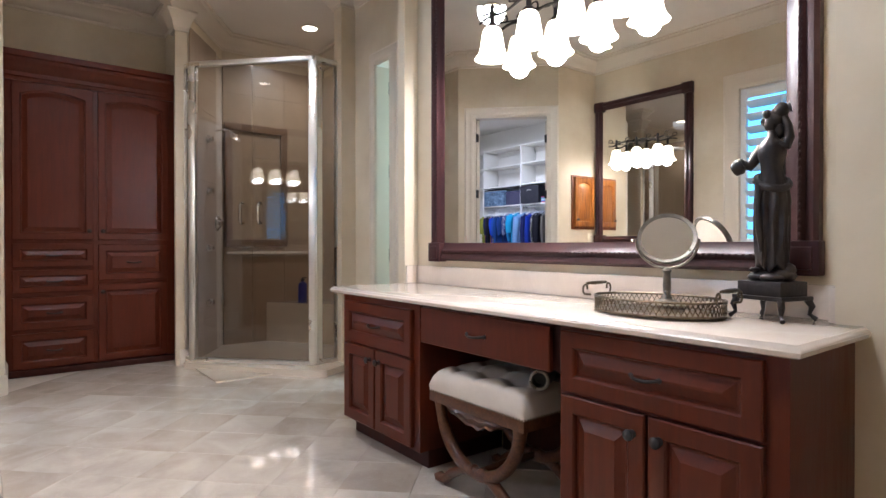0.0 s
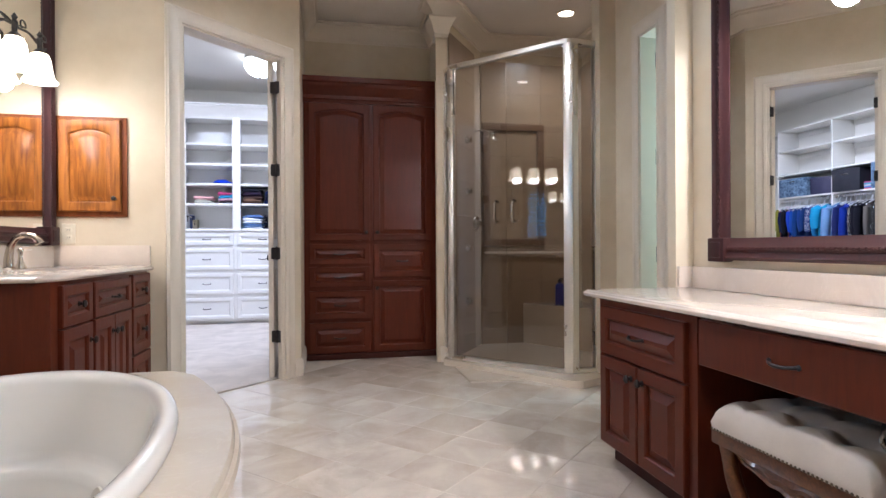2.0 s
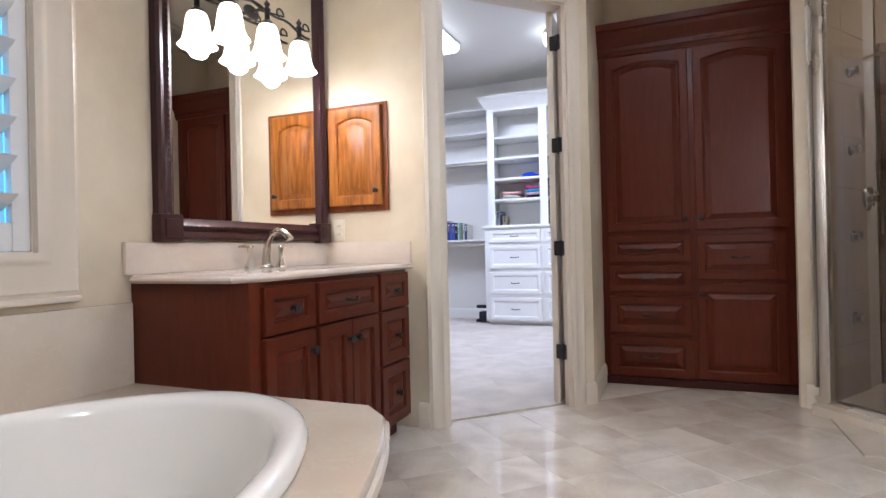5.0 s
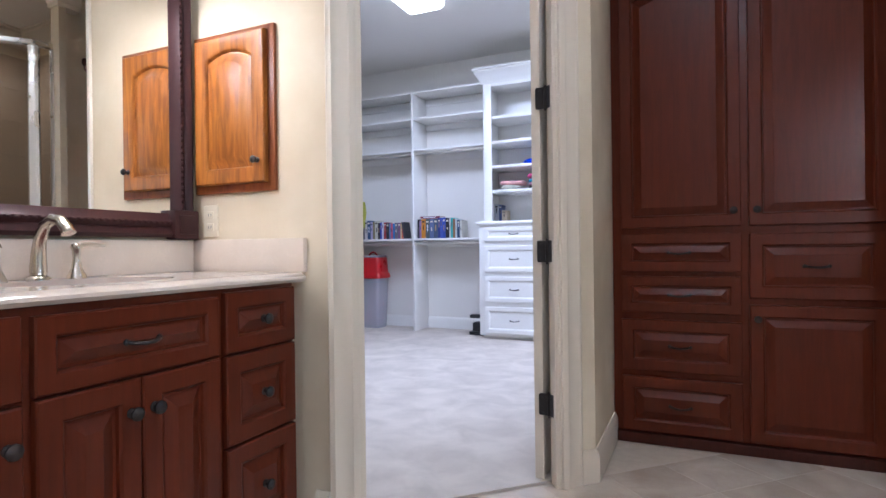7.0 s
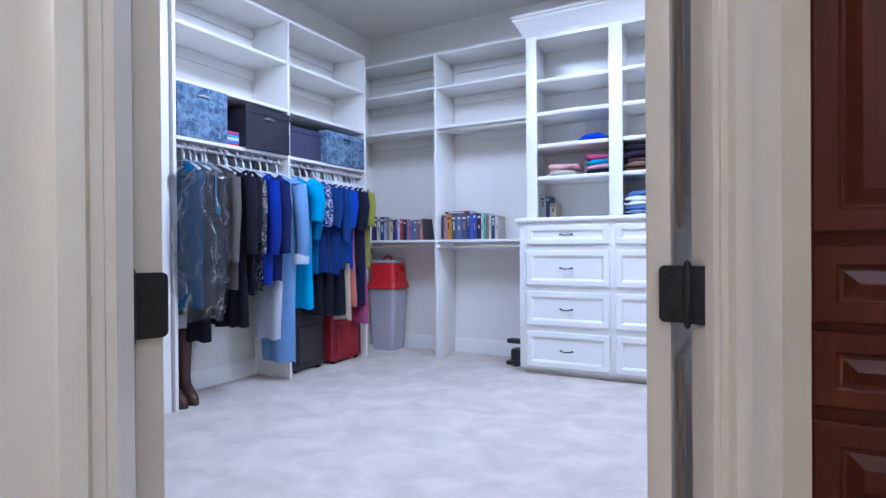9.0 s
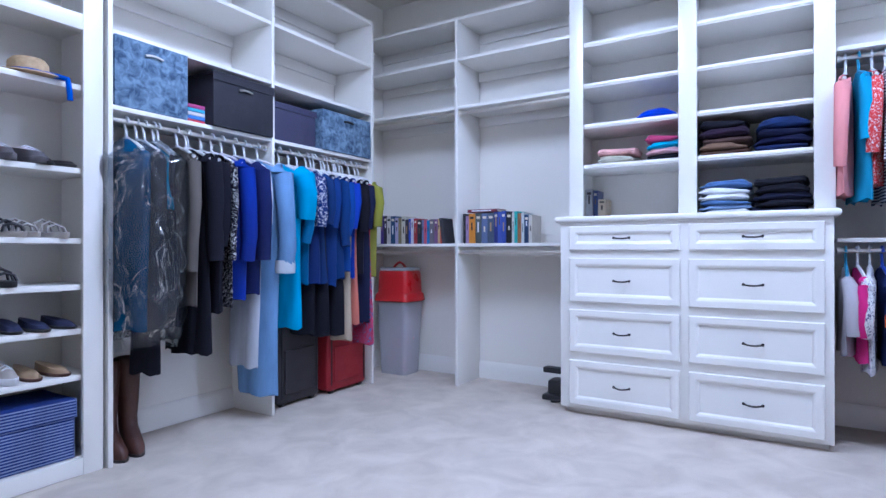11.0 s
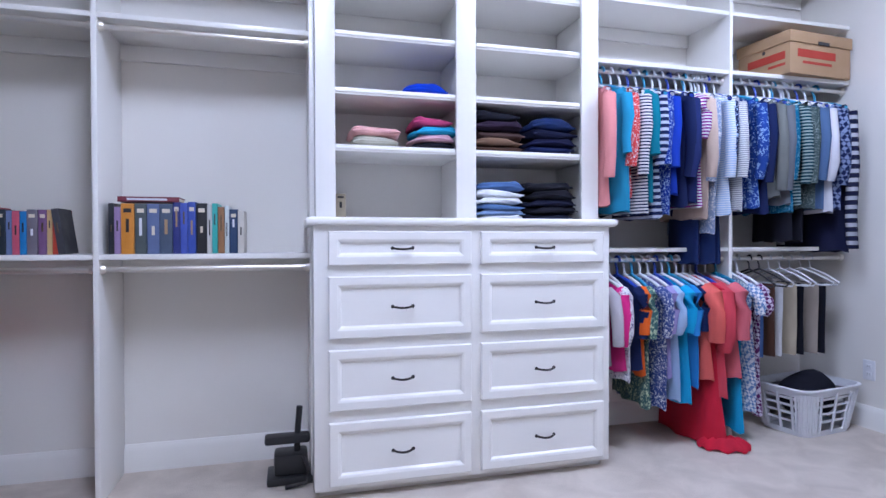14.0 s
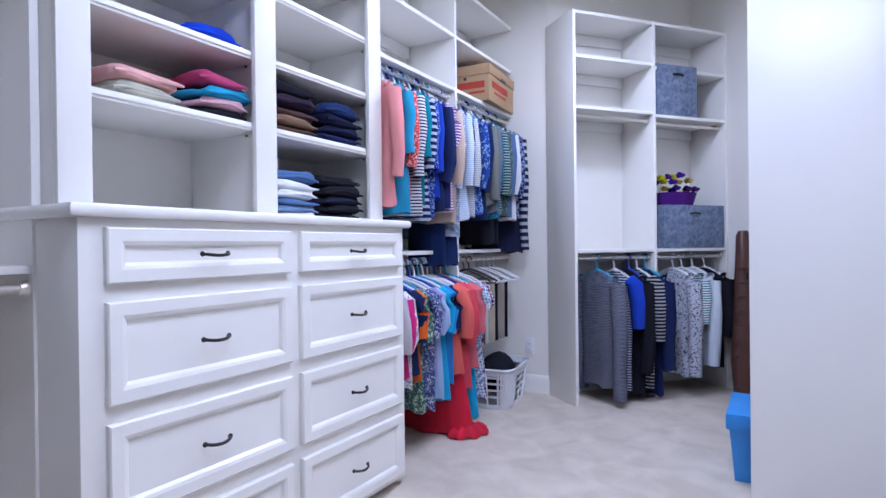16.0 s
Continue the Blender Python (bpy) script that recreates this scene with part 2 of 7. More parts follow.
_nt.links.new(noisy(_nt, 8, 4, distort=1.6), _bump.inputs["Height"])
for _n in _nt.nodes:
    if _n.bl_idname == "ShaderNodeFresnel":
        _n.inputs[0].default_value = 1.5
    if _n.bl_idname in ("ShaderNodeFresnel", "ShaderNodeBsdfGlossy"):
        _nt.links.new(_bump.outputs[0], _n.inputs["Normal"])
_veil.inputs[0].default_value = (0.55, 0.60, 0.68, 1)
_mix.inputs[0].default_value = 0.025
_out = _nt.nodes["Material Output"].inputs[0]
_nt.links.new(_out.links[0].from_socket, _mix.inputs[1])
_nt.links.new(_veil.outputs[0], _mix.inputs[2])
_nt.links.new(_mix.outputs[0], _out)
LEATHER = surface("brown_leather", (0.060, 0.022, 0.016), 0.45, 0, (0.095, 0.036, 0.024), 14, 0.6, 120, 0.2)
DARKLEATHER = surface("black_leather", (0.018, 0.016, 0.018), 0.4, 0, (0.04, 0.035, 0.035), 14, 0.5, 120, 0.2)
CARDBOARD = surface("brown_cardboard", (0.42, 0.27, 0.15), 0.85, 0, (0.36, 0.225, 0.12), 5, 0.5, 120, 0.1)
REDINK = surface("red_print", (0.45, 0.05, 0.03), 0.8)
FLORAL = surface("blue_floral_fabric", (0.022, 0.055, 0.115), 0.9, 0, (0.20, 0.30, 0.42), 22, 0.95, 160, 0.2, distort=0.8)
WEAVEBOX = cloth("blue_white_woven_print", (0.022, 0.045, 0.20), (0.26, 0.32, 0.52), "stripe", 78)
STRAW = surface("straw_weave", (0.55, 0.40, 0.24), 0.9, 0, (0.42, 0.29, 0.16), 60, 0.6, 200, 0.4)


# ---- geometry helpers ----
def box(bm, lo, hi, bevel=0.0, seg=2):
    c = [(a + b) / 2 for a, b in zip(lo, hi)]
    s = [abs(b - a) for a, b in zip(lo, hi)]
    made = bmesh.ops.create_cube(bm, size=1, matrix=Matrix.Translation(c) @ Matrix.Diagonal((*s, 1)))
    if bevel:
        edges = list({e for v in made["verts"] for e in v.link_edges})
        bmesh.ops.bevel(bm, geom=edges, offset=min(bevel, min(s) * 0.45), segments=seg, affect="EDGES", profile=0.6)
    return bm


def loft(bm, rings, cap_a=True, cap_b=True, closed=True):
    vs = [[bm.verts.new(p) for p in ring] for ring in rings]
    n = len(vs[0])
    for a, b in zip(vs, vs[1:]):
        for i in range(n if closed else n - 1):
            j = (i + 1) % n
            bm.faces.new((a[i], a[j], b[j], b[i]))
    if cap_a:
        bm.faces.new(vs[0][::-1])
    if cap_b:
        bm.faces.new(vs[-1])
    return vs


def lathe(bm, profile, at=(0, 0, 0), n=24, squash=1.0, m=None):
    m = m or Matrix.Identity(4)
    rings = []
    for r, z in profile:
        rings.append([m @ Vector((at[0] + r * math.cos(2 * math.pi * k / n), at[1] + r * squash * math.sin(2 * math.pi * k / n), at[2] + z)) for k in range(n)])
    loft(bm, rings, profile[0][0] > 0.0005, profile[-1][0] > 0.0005)
    return bm


def tube(bm, points, r, n=8, taper=None):
    pts = [Vector(p) for p in points]
    rings, up = [], Vector((0.123, 0.456, 0.881))
    for i, p in enumerate(pts):
        d = (pts[min(i + 1, len(pts) - 1)] - pts[max(i - 1, 0)]).normalized()
        side = d.cross(up)
        if side.length < 0.05:
            side = d.cross(Vector((1, 0, 0)))
        side.normalize()
        other = d.cross(side)
        up = -other.cross(d).cross(d) if False else up
        k = r if taper is None else r * taper[i]
        rings.append([p + k * (math.cos(a) * side + math.sin(a) * other) for a in [2 * math.pi * q / n for q in range(n)]])
    loft(bm, rings)
    return bm


def ball(bm, at, r, squash=(1, 1, 1), sub=2, m=None):
    m = m or Matrix.Identity(4)
    bmesh.ops.create_icosphere(bm, subdivisions=sub, radius=1, matrix=Matrix.Translation(at) @ m @ Matrix.Diagonal((r * squash[0], r * squash[1], r * squash[2], 1)))
    return bm


def finish(name, bm, material, smooth=None):
    bmesh.ops.recalc_face_normals(bm, faces=bm.faces)
    me = bpy.data.meshes.new(name)
    bm.to_mesh(me)
    bm.free()
    me.materials.append(material)
    if smooth is not None:
        me.polygons.foreach_set("use_smooth", [True] * len(me.polygons))
        if smooth < 180:
            me.set_sharp_from_angle(angle=radians(smooth))
    return me


def thing(name, at=(0, 0, 0), turn=0.0, label="", category="", group="", kind=""):
    ob = new(name)
    ob.matrix_basis = pose(*at, 0, 0, turn)
    return tagged(ob, label, category, group, kind)


def part(name, bm, material, parent, label="", smooth=40, at=None):
    ob = new(name, finish(name, bm, material, smooth))
    ob.parent = parent
    if at is not None:
        ob.matrix_basis = at
    return tagged(ob, label)


def solo(name, bm, material, label="", category="", group="", kind="", smooth=40, at=None):
    ob = new(name, finish(name, bm, material, smooth))
    if at is not None:
        ob.matrix_basis = at
    return tagged(ob, label, category, group, kind)


def setting(name, bm, material, label="", smooth=40):
    return solo(name, bm, material, label, "", "", "structure", smooth)


def B():
    return bmesh.new()


def prism(bm, outline, z0, z1):
    loft(bm, [[(x, y, z0) for x, y in outline], [(x, y, z1) for x, y in outline]])
    return bm


def panel_ring(w, h, inset, y, arch, n=10):
    top = []
    for k in range(n + 1):
        u = 1 - 2 * k / n
        top.append((w / 2 + (w / 2 - inset) * u, y, h - inset - arch * u * u))
    return [(inset, y, inset), (w - inset, y, inset)] + top


def raised_front(bm, x, z, w, h, y=0.0, thick=0.02, rail=0.055, arch=0.0, flat=False):
    """A raised-panel front whose face looks along -y."""
    prof = [(0.0, 0.0, 0), (0.0, -thick + 0.004, 0), (0.004, -thick, 0)]
    if not flat:
        rail = min(rail, min(w, h) * 0.28)
        prof += [(rail - 0.006, -thick, 1), (rail, -thick + 0.005, 1), (rail + 0.003, -thick + 0.013, 1), (rail + 0.010, -thick + 0.013, 1), (rail + 0.012 + min(0.026, rail * 0.45), -thick + 0.002, 1), (rail + 0.015 + min(0.026, rail * 0.45), -thick, 1)]
    rings = [[(px + x, py + y, pz + z) for px, py, pz in panel_ring(w, h, i, d, arch * a)] for i, d, a in prof]
    loft(bm, rings, True, True)
    return bm


def shaker_front(bm, x, z, w, h, y=0.0, thick=0.02, rail=0.045):
    prof = [(0.0, 0.0), (0.0, -thick + 0.004), (0.004, -thick), (rail - 0.01, -thick), (rail, -thick + 0.004), (rail + 0.008, -thick + 0.013)]
    rings = [[(px + x, py + y, pz + z) for px, py, pz in panel_ring(w, h, i, d, 0)] for i, d in prof]
    loft(bm, rings, True, True)
    return bm


def arc(a, b, sag, n=8, axis=(0, -1, 0)):
    a, b, ax = Vector(a), Vector(b), Vector(axis)
    return [a.lerp(b, k / n) + ax * sag * math.sin(math.pi * k / n) for k in range(n + 1)]


def pull(bm, x, y, z, w=0.1, out=0.026, drop=0.005):
    pts = [Vector((x - w / 2 + w * k / 10, y - out * math.sin(math.pi * k / 10) ** 0.5, z - drop * math.sin(math.pi * k / 10))) for k in range(11)]
    tube(bm, pts, 0.005, 8)
    for s in (-1, 1):
        ball(bm, (x + s * w / 2, y - 0.004, z), 0.009, (1, 0.6, 1), 1)
    return bm


def knob(bm, x, y, z, r=0.016):
    m = pose(0, 0, 0, 90, 0, 0)
    lathe(bm, [(0.0001, 0), (r * 0.75, 0), (r * 0.75, 0.003), (r * 0.4, 0.006), (r * 0.4, 0.014), (r, 0.019), (r, 0.024), (r * 0.6, 0.029), (0.0001, 0.03)], m=Matrix.Translation((x, y, z)) @ m, n=14)
    return bm


def moulding(bm, path, profile, closed=False):
    """Sweeps (out, up) along a flat path (x, y); out points to the path's right."""
    pts = [Vector((x, y, 0)) for x, y in path]
    n, cols = len(pts), []
    for i, p in enumerate(pts):
        before = (p - pts[i - 1]).normalized() if (i or closed) else None
        after = (pts[(i + 1) % n] - p).normalized() if (i < n - 1 or closed) else None
        before, after = before or after, after or before
        na, nb = Vector((before.y, -before.x, 0)), Vector((after.y, -after.x, 0))
        mid = (na + nb).normalized()
        cols.append((p, mid / max(0.35, mid.dot(na))))
    rings = [[p + d * o + Vector((0, 0, u)) for o, u in profile] for p, d in cols]
    if closed:
        rings.append(rings[0])
    loft(bm, rings, not closed, not closed)
    return bm


CROWN = [(0, -0.15), (0.012, -0.15), (0.016, -0.13), (0.03, -0.122), (0.045, -0.09), (0.085, -0.05), (0.10, -0.04), (0.105, -0.02), (0.125, -0.016), (0.125, 0), (0, 0)]
BASE = [(0, 0), (0.018, 0), (0.018, 0.10), (0.012, 0.118), (0.006, 0.13), (0, 0.13)]
CASING = [(0.0, 0.0), (0.0, 0.026), (0.012, 0.03), (0.024, 0.03), (0.03, 0.024), (0.075, 0.018), (0.085, 0.022), (0.095, 0.012), (0.1, 0.01), (0.1, 0)]

# ---- bathroom and closet shell ----
def blocks(name, material, *spans, label=""):
    bm = B()
    for lo, hi in spans:
        box(bm, lo, hi)
    return setting(name, bm, material, label)


H1, H2 = 3.0, 3.08
blocks("wall_west", PLASTER, ((-1.83, -1.4, 0), (-1.675, 1.18, H1)), ((-1.83, 2.615, 0), (-1.675, 4.165, H1)),
       ((-1.83, 1.18, 0), (-1.675, 2.615, 0.93)), ((-1.83, 1.18, 2.37), (-1.675, 2.615, H1)))
blocks("wall_south", PLASTER, ((-1.83, -1.4, 0), (1.75, -1.28, H1)))
blocks("wall_north_vanity", PLASTER, ((-1.83, 4.165, 0), (-1.065, 4.225, H1)))
blocks("wall_closet_south", WHITEPAINT, ((-3.9, 4.225, 0), (-1.065, 4.285, H2)))
D0, DD, DN = Vector((-1.065, 4.165, 0)), Vector((0.7071, 0.7071, 0)), Vector((-0.7071, 0.7071, 0))
OP0, OP1, HEAD, DLEN = 0.090, 0.890, 2.335, 1.047


def diag_block(bm, s0, s1, d0, d1, z0, z1):
    a, b = D0 + DD * s0, D0 + DD * s1
    prism(bm, [(p.x, p.y) for p in (a + DN * d0, b + DN * d0, b + DN * d1, a + DN * d1)], z0, z1)


for name, material, d0, d1, top in (("wall_diagonal", PLASTER, 0, 0.05, H1), ("wall_diagonal_closet", WHITEPAINT, 0.05, 0.10, H2)):
    bm = B()
    diag_block(bm, 0, OP0, d0, d1, 0, top)
    diag_block(bm, OP1 if d0 == 0 else 0.957, DLEN, d0, 0.045 if d0 == 0 else d1, 0, top)
    diag_block(bm, OP0, OP1 if d0 == 0 else 0.957, d0, d1, HEAD, top)
    setting(name, bm, material)
blocks("wall_armoire_side", PLASTER, ((-0.35, 4.905, 0), (-0.325, 5.85, H1)))
blocks("wall_closet_east", WHITEPAINT, ((-0.372, 4.93, 0), (-0.35, 5.97, H2)))
blocks("wall_niche_back", PLASTER, ((-0.385, 5.85, 0), (3.2, 5.91, H1)))
blocks("wall_closet_inner", WHITEPAINT, ((-0.385, 5.91, 0), (3.2, 5.97, H2)))
blocks("wall_column", PLASTER, ((0.765, 5.15, 0), (0.855, 5.20, H1)), ((0.838, 5.20, 0), (0.855, 5.85, H1)))
setting("wall_shower_diagonal", prism(B(), [(0.857, 5.16), (1.33, 5.848), (0.857, 5.848)], 0, H1), PLASTER)
blocks("wall_shower_side", PLASTER, ((1.775, 4.25, 0), (3.2, 4.37, H1)))
blocks("wall_shower_east", PLASTER, ((2.4, 4.37, 0), (2.5, 5.85, H1)))
blocks("wall_east", PLASTER, ((1.51, -1.28, 0), (1.75, 0.825, H1)), ((1.604, 0.825, 0), (1.75, 2.965, H1)), ((1.51, 2.965, 0), (1.9, 3.03, H1)))
blocks("wall_toilet_room", PLASTER, ((1.9, 2.965, 0), (2.0, 3.70, H1)), ((1.9, 3.92, 0), (2.0, 4.25, H1)), ((1.9, 3.70, HEAD), (2.0, 3.92, H1)))
blocks("wall_toilet_room_far", WHITEPAINT, ((3.2, 2.8, 0), (3.3, 5.9, H1)), ((2.0, 2.865, 0), (3.2, 2.965, H1)))
blocks("wall_closet_west", WHITEPAINT, ((-3.9, 4.225, 0), (-3.79, 8.57, H2)))
blocks("wall_closet_north", WHITEPAINT, ((-3.9, 8.57, 0), (1.28, 8.69, H2)))
blocks("wall_closet_return", WHITEPAINT, ((1.16, 7.95, 0), (1.28, 8.57, H2)))
SHELF_TURN, SHELF_AT = -39.0, (0.93, 7.69, 0)
U, V = Vector((math.cos(radians(-39)), math.sin(radians(-39)), 0)), Vector((math.sin(radians(39)), math.cos(radians(39)), 0))


def slanted(bm, u0, u1, v0, v1, z0, z1):
    o = Vector(SHELF_AT)
    prism(bm, [((o + U * u + V * v).x, (o + U * u + V * v).y) for u, v in ((u0, v0), (u1, v0), (u1, v1), (u0, v1))], z0, z1)


bm = B()
slanted(bm, 0.02, 1.5, 0.347, 0.46, 0, H2)
setting("wall_closet_slanted", bm, WHITEPAINT)
bm = B()
slanted(bm, 1.335, 1.45, -1.115, 0.347, 0, H2)
setting("wall_closet_end", bm, WHITEPAINT)

BATH = [(-1.85, -1.4), (3.3, -1.4), (3.3, 5.91), (-0.385, 5.91), (-0.385, 4.93), (-1.09, 4.225), (-1.85, 4.225)]
CLOSET = [(-3.9, 4.225), (-1.09, 4.225), (-0.385, 4.93), (-0.385, 5.91), (3.2, 5.91), (3.2, 8.69), (-3.9, 8.69)]
setting("ceiling", prism(B(), BATH, H1, 3.2), CEILPAINT, "beige painted bathroom ceiling")
setting("ceiling_closet", prism(B(), CLOSET, H2, 3.2), WHITEPAINT, "white painted closet ceiling")
floor = setting("floor", prism(B(), BATH, -0.12, -0.004), GROUT, "polished cream marble tile floor laid diagonally")
setting("floor_closet", prism(B(), CLOSET, -0.12, 0.008), CARPET, "cream cut-pile carpet with brushed marks")

# crown and base mouldings
bm = B()
moulding(bm, [(-1.675, -1.28), (-1.675, 4.165), (-1.065, 4.165), (-0.325, 4.905), (-0.325, 5.85), (0.838, 5.85), (0.838, 5.20), (0.765, 5.20), (0.765, 5.15), (0.855, 5.15), (1.33, 5.85), (2.4, 5.85), (2.4, 4.37), (1.775, 4.37), (1.775, 4.25), (1.9, 4.25), (1.9, 3.03), (1.51, 3.03), (1.51, 2.965), (1.604, 2.965), (1.604, 0.825), (1.51, 0.825), (1.51, -1.28)], [(o, H1 + u) for o, u in CROWN])
setting("crown_moulding", bm, TRIM, "cream painted crown moulding")
for path in ([(-1.065 + 0.7071 * 0.975, 4.165 + 0.7071 * 0.975), (-0.325, 4.905), (-0.325, 5.45)], [(0.79, 5.15), (0.855, 5.15)], [(1.9, 3.6), (1.9, 3.03), (1.51, 3.03)], [(1.9, 4.25), (1.9, 4.03)], [(1.51, 0.74), (1.51, -1.28)], [(-1.12, 4.165), (-1.065, 4.165)]):
    setting("baseboard", moulding(B(), path, BASE), TRIM)
o = Vector(SHELF_AT)
a, b = o + U * 0.02 + V * 0.347, o + U * 1.335 + V * 0.347
c = o + U * 1.335 - V * 1.08
for path in ([(-3.79, 6.06), (-3.79, 8.57), (1.16, 8.57), (1.16, 7.95), (a.x, a.y), (b.x, b.y), (c.x, c.y)],):
    setting("baseboard_closet", moulding(B(), path, [(p, q + 0.008) for p, q in BASE]), WHITEWOOD)

# closet doorway: jamb, casings, hinges
bm = B()
diag_block(bm, OP0 - 0.0, OP0 + 0.018, -0.012, 0.108, 0, HEAD)
diag_block(bm, OP1 - 0.018, OP1, -0.012, 0.047, 0, HEAD)
diag_block(bm, OP0, OP1, -0.012, 0.108, HEAD - 0.018, HEAD)
diag_block(bm, OP0 + 0.018, OP0 + 0.028, -0.008, 0.008, 0, HEAD - 0.018)
diag_block(bm, OP1 - 0.028, OP1 - 0.018, -0.008, 0.008, 0, HEAD - 0.018)
frame_1 = setting("door_frame_1", bm, TRIM, "cream painted closet door jamb")


def casing(name, a, b, along, out, wide, top, zbase=0.0, material=TRIM):
    """A moulded three-sided casing round an opening from a to b; along and out are unit vectors."""
    bm = B()
    prof = [(o / 0.1 * wide, d) for o, d in CASING]
    rings = []
    for corner, sx, sz in ((a + Vector((0, 0, zbase)), -1, 0), (a + Vector((0, 0, top)), -1, 1), (b + Vector((0, 0, top)), 1, 1), (b + Vector((0, 0, zbase)), 1, 0)):
        rings.append([corner + along * sx * o + Vector((0, 0, sz * o)) + out * d for o, d in prof])
    loft(bm, rings)
    return setting(name, bm, material)


casing("door_casing_1", D0 + DD * (OP0 + 0.006), D0 + DD * (OP1 - 0.006), DD, -DN, 0.098, HEAD - 0.006)


def hinge(bm, m0, h=0.1, w=0.046, fold=(0, 0)):
    """Two leaves with rounded corners, screw heads and a knuckle; the leaves lie in the local x-z plane."""
    for s in (-1, 1):
        ring = []
        m = m0 @ pose(0, 0, 0, 0, 0, fold[s > 0])
        for cx, cz, a0 in ((w - 0.008, h / 2 - 0.008, 0), (0.002, h / 2, 90), (0.002, -h / 2, 180), (w - 0.008, -h / 2 + 0.008, 270)):
            if cx < 0.01:
                ring.append((s * cx, cz))
            else:
                ring += [(s * (cx + 0.008 * math.cos(radians(a0 + q * 30))), cz + 0.008 * math.sin(radians(a0 + q * 30))) for q in range(4)]
        loft(bm, [[m @ Vector((x, y, z)) for x, z in ring] for y in (-0.002, 0.002)])
        for q in (-1, 0, 1):
            lathe(bm, [(0.0001, 0), (0.0045, 0), (0.0035, 0.0015), (0.0001, 0.002)], m=m @ pose(s * (0.022 + 0.008 * (q == 0)), -0.002, q * h * 0.33, 90), n=8)
    lathe(bm, [(0.0001, -h / 2 - 0.009), (0.004, -h / 2 - 0.006), (0.006, -h / 2), (0.006, h / 2), (0.004, h / 2 + 0.006), (0.0001, h / 2 + 0.009)], m=m0 @ Matrix.Translation((0, -0.003, 0)), n=10)


def slab_door(name, at, turn, width, height, material, label, thick=0.036, latch=True, hinges=(), panels=True, knob_z=0.91):
    """A panelled door leaf, hinged at its origin, running along +x."""
    d = thing(name, at, turn, label, "door")
    bm = B()
    box(bm, (0, -thick / 2, 0.012), (width, thick / 2, height), 0.003)
    part("door_leaf", bm, material, d)
    for x0, x1, z0, z1 in ((min(0.11, width * 0.2), width - min(0.11, width * 0.2), 0.24, 0.80), (min(0.11, width * 0.2), width - min(0.11, width * 0.2), 1.02, height - 0.14)) if panels else ():
        for s in (-1, 1):
            b2 = B()
            raised_front(b2, 0, 0, x1 - x0, z1 - z0, 0, 0.009, 0.03)
            m = Matrix.Translation((x0, -thick / 2, z0)) if s < 0 else Matrix.Translation((x1, thick / 2, z0)) @ pose(0, 0, 0, 0, 0, 180)
            part("door_panel", b2, material, d, at=m)
    if latch:
        for s in (-1, 1):
            b2 = B()
            lathe(b2, [(0.0001, 0), (0.03, 0), (0.03, 0.006), (0.011, 0.012), (0.011, 0.035), (0.024, 0.045), (0.028, 0.058), (0.022, 0.07), (0.0001, 0.074)], m=pose(width - 0.065, s * thick / 2, knob_z, 90 if s < 0 else -90), n=18)
            part("door_knob", b2, BRONZE, d, "dark bronze round knob")
        b2 = B()
        box(b2, (width, -0.012, knob_z - 0.05), (width + 0.002, 0.012, knob_z + 0.05), 0)
        part("latch_plate", b2, BRONZE, d, "dark bronze latch plate")
    for z in hinges:
        b2 = B()
        hinge(b2, pose(0.0, -thick / 2 - 0.002, z, 0, 0, 0))
        part("hinge", b2, BRONZE, d, "dark bronze butt hinge")
    return d


slab_door("door_1", (-0.529, 4.815, 0), 90.8, 0.74, HEAD - 0.02, TRIM, "white panelled closet door standing open against the wall", knob_z=0.875)
slab_door("door_4", (-1.115, 4.371, 0), 163.0, 0.385, HEAD - 0.02, TRIM, "narrow white closet door leaf folded open against the wall", latch=False)
for z in (0.30, 0.905, 1.51, 2.11):
    bm = B()
    p = Vector((-0.487, 4.810, 0.012))
    b2m = Matrix.Translation((p.x, p.y, z + p.z)) @ pose(0, 0, 0, 0, 0, 0)
    hinge(bm, b2m, 0.086, 0.040, (0, -45))
    part("hinge", bm, BRONZE, frame_1, "dark bronze butt hinge")
for z in (0.30, 0.905, 1.51, 2.11):
    bm = B()
    p = Vector((-1.115, 4.345, 0))
    hinge(bm, Matrix.Translation((p.x, p.y, z + 0.01)) @ pose(0, 0, 0, 0, 0, 73), 0.088, 0.046, (62, 0))
    part("hinge", bm, BRONZE, frame_1, "dark bronze butt hinge")
door_3 = slab_door("door_3", (-0.03, 5.985, 0), 90, 0.66, 2.335, DOORPAINT, "white panelled door standing open in the closet", panels=False, latch=False)
bm = B()
box(bm, (-0.042, 6.645, 0.90), (-0.018, 6.648, 1.0))
box(bm, (-0.036, 6.648, 0.93), (-0.024, 6.66, 0.96), 0.003)
part("latch_plate", bm, BRONZE, door_3, "dark bronze latch plate").matrix_parent_inverse = door_3.matrix_basis.inverted()

# toilet room doorway
bm = B()
box(bm, (1.885, 3.70, 0), (2.015, 3.715, HEAD))
box(bm, (1.885, 3.905, 0), (2.015, 3.92, HEAD))
box(bm, (1.885, 3.70, HEAD - 0.015), (2.015, 3.92, HEAD))
frame_2 = setting("door_frame_2", bm, TRIM, "cream painted toilet room door jamb")
casing("door_casing_2", Vector((1.9, 3.912, 0)), Vector((1.9, 3.706, 0)), Vector((0, -1, 0)), Vector((-1, 0, 0)), 0.1, HEAD - 0.006)
slab_door("door_2", (1.965, 3.72, 0), 2.0, 0.7, HEAD - 0.02, DOORPAINT, "white toilet room door standing open", hinges=())
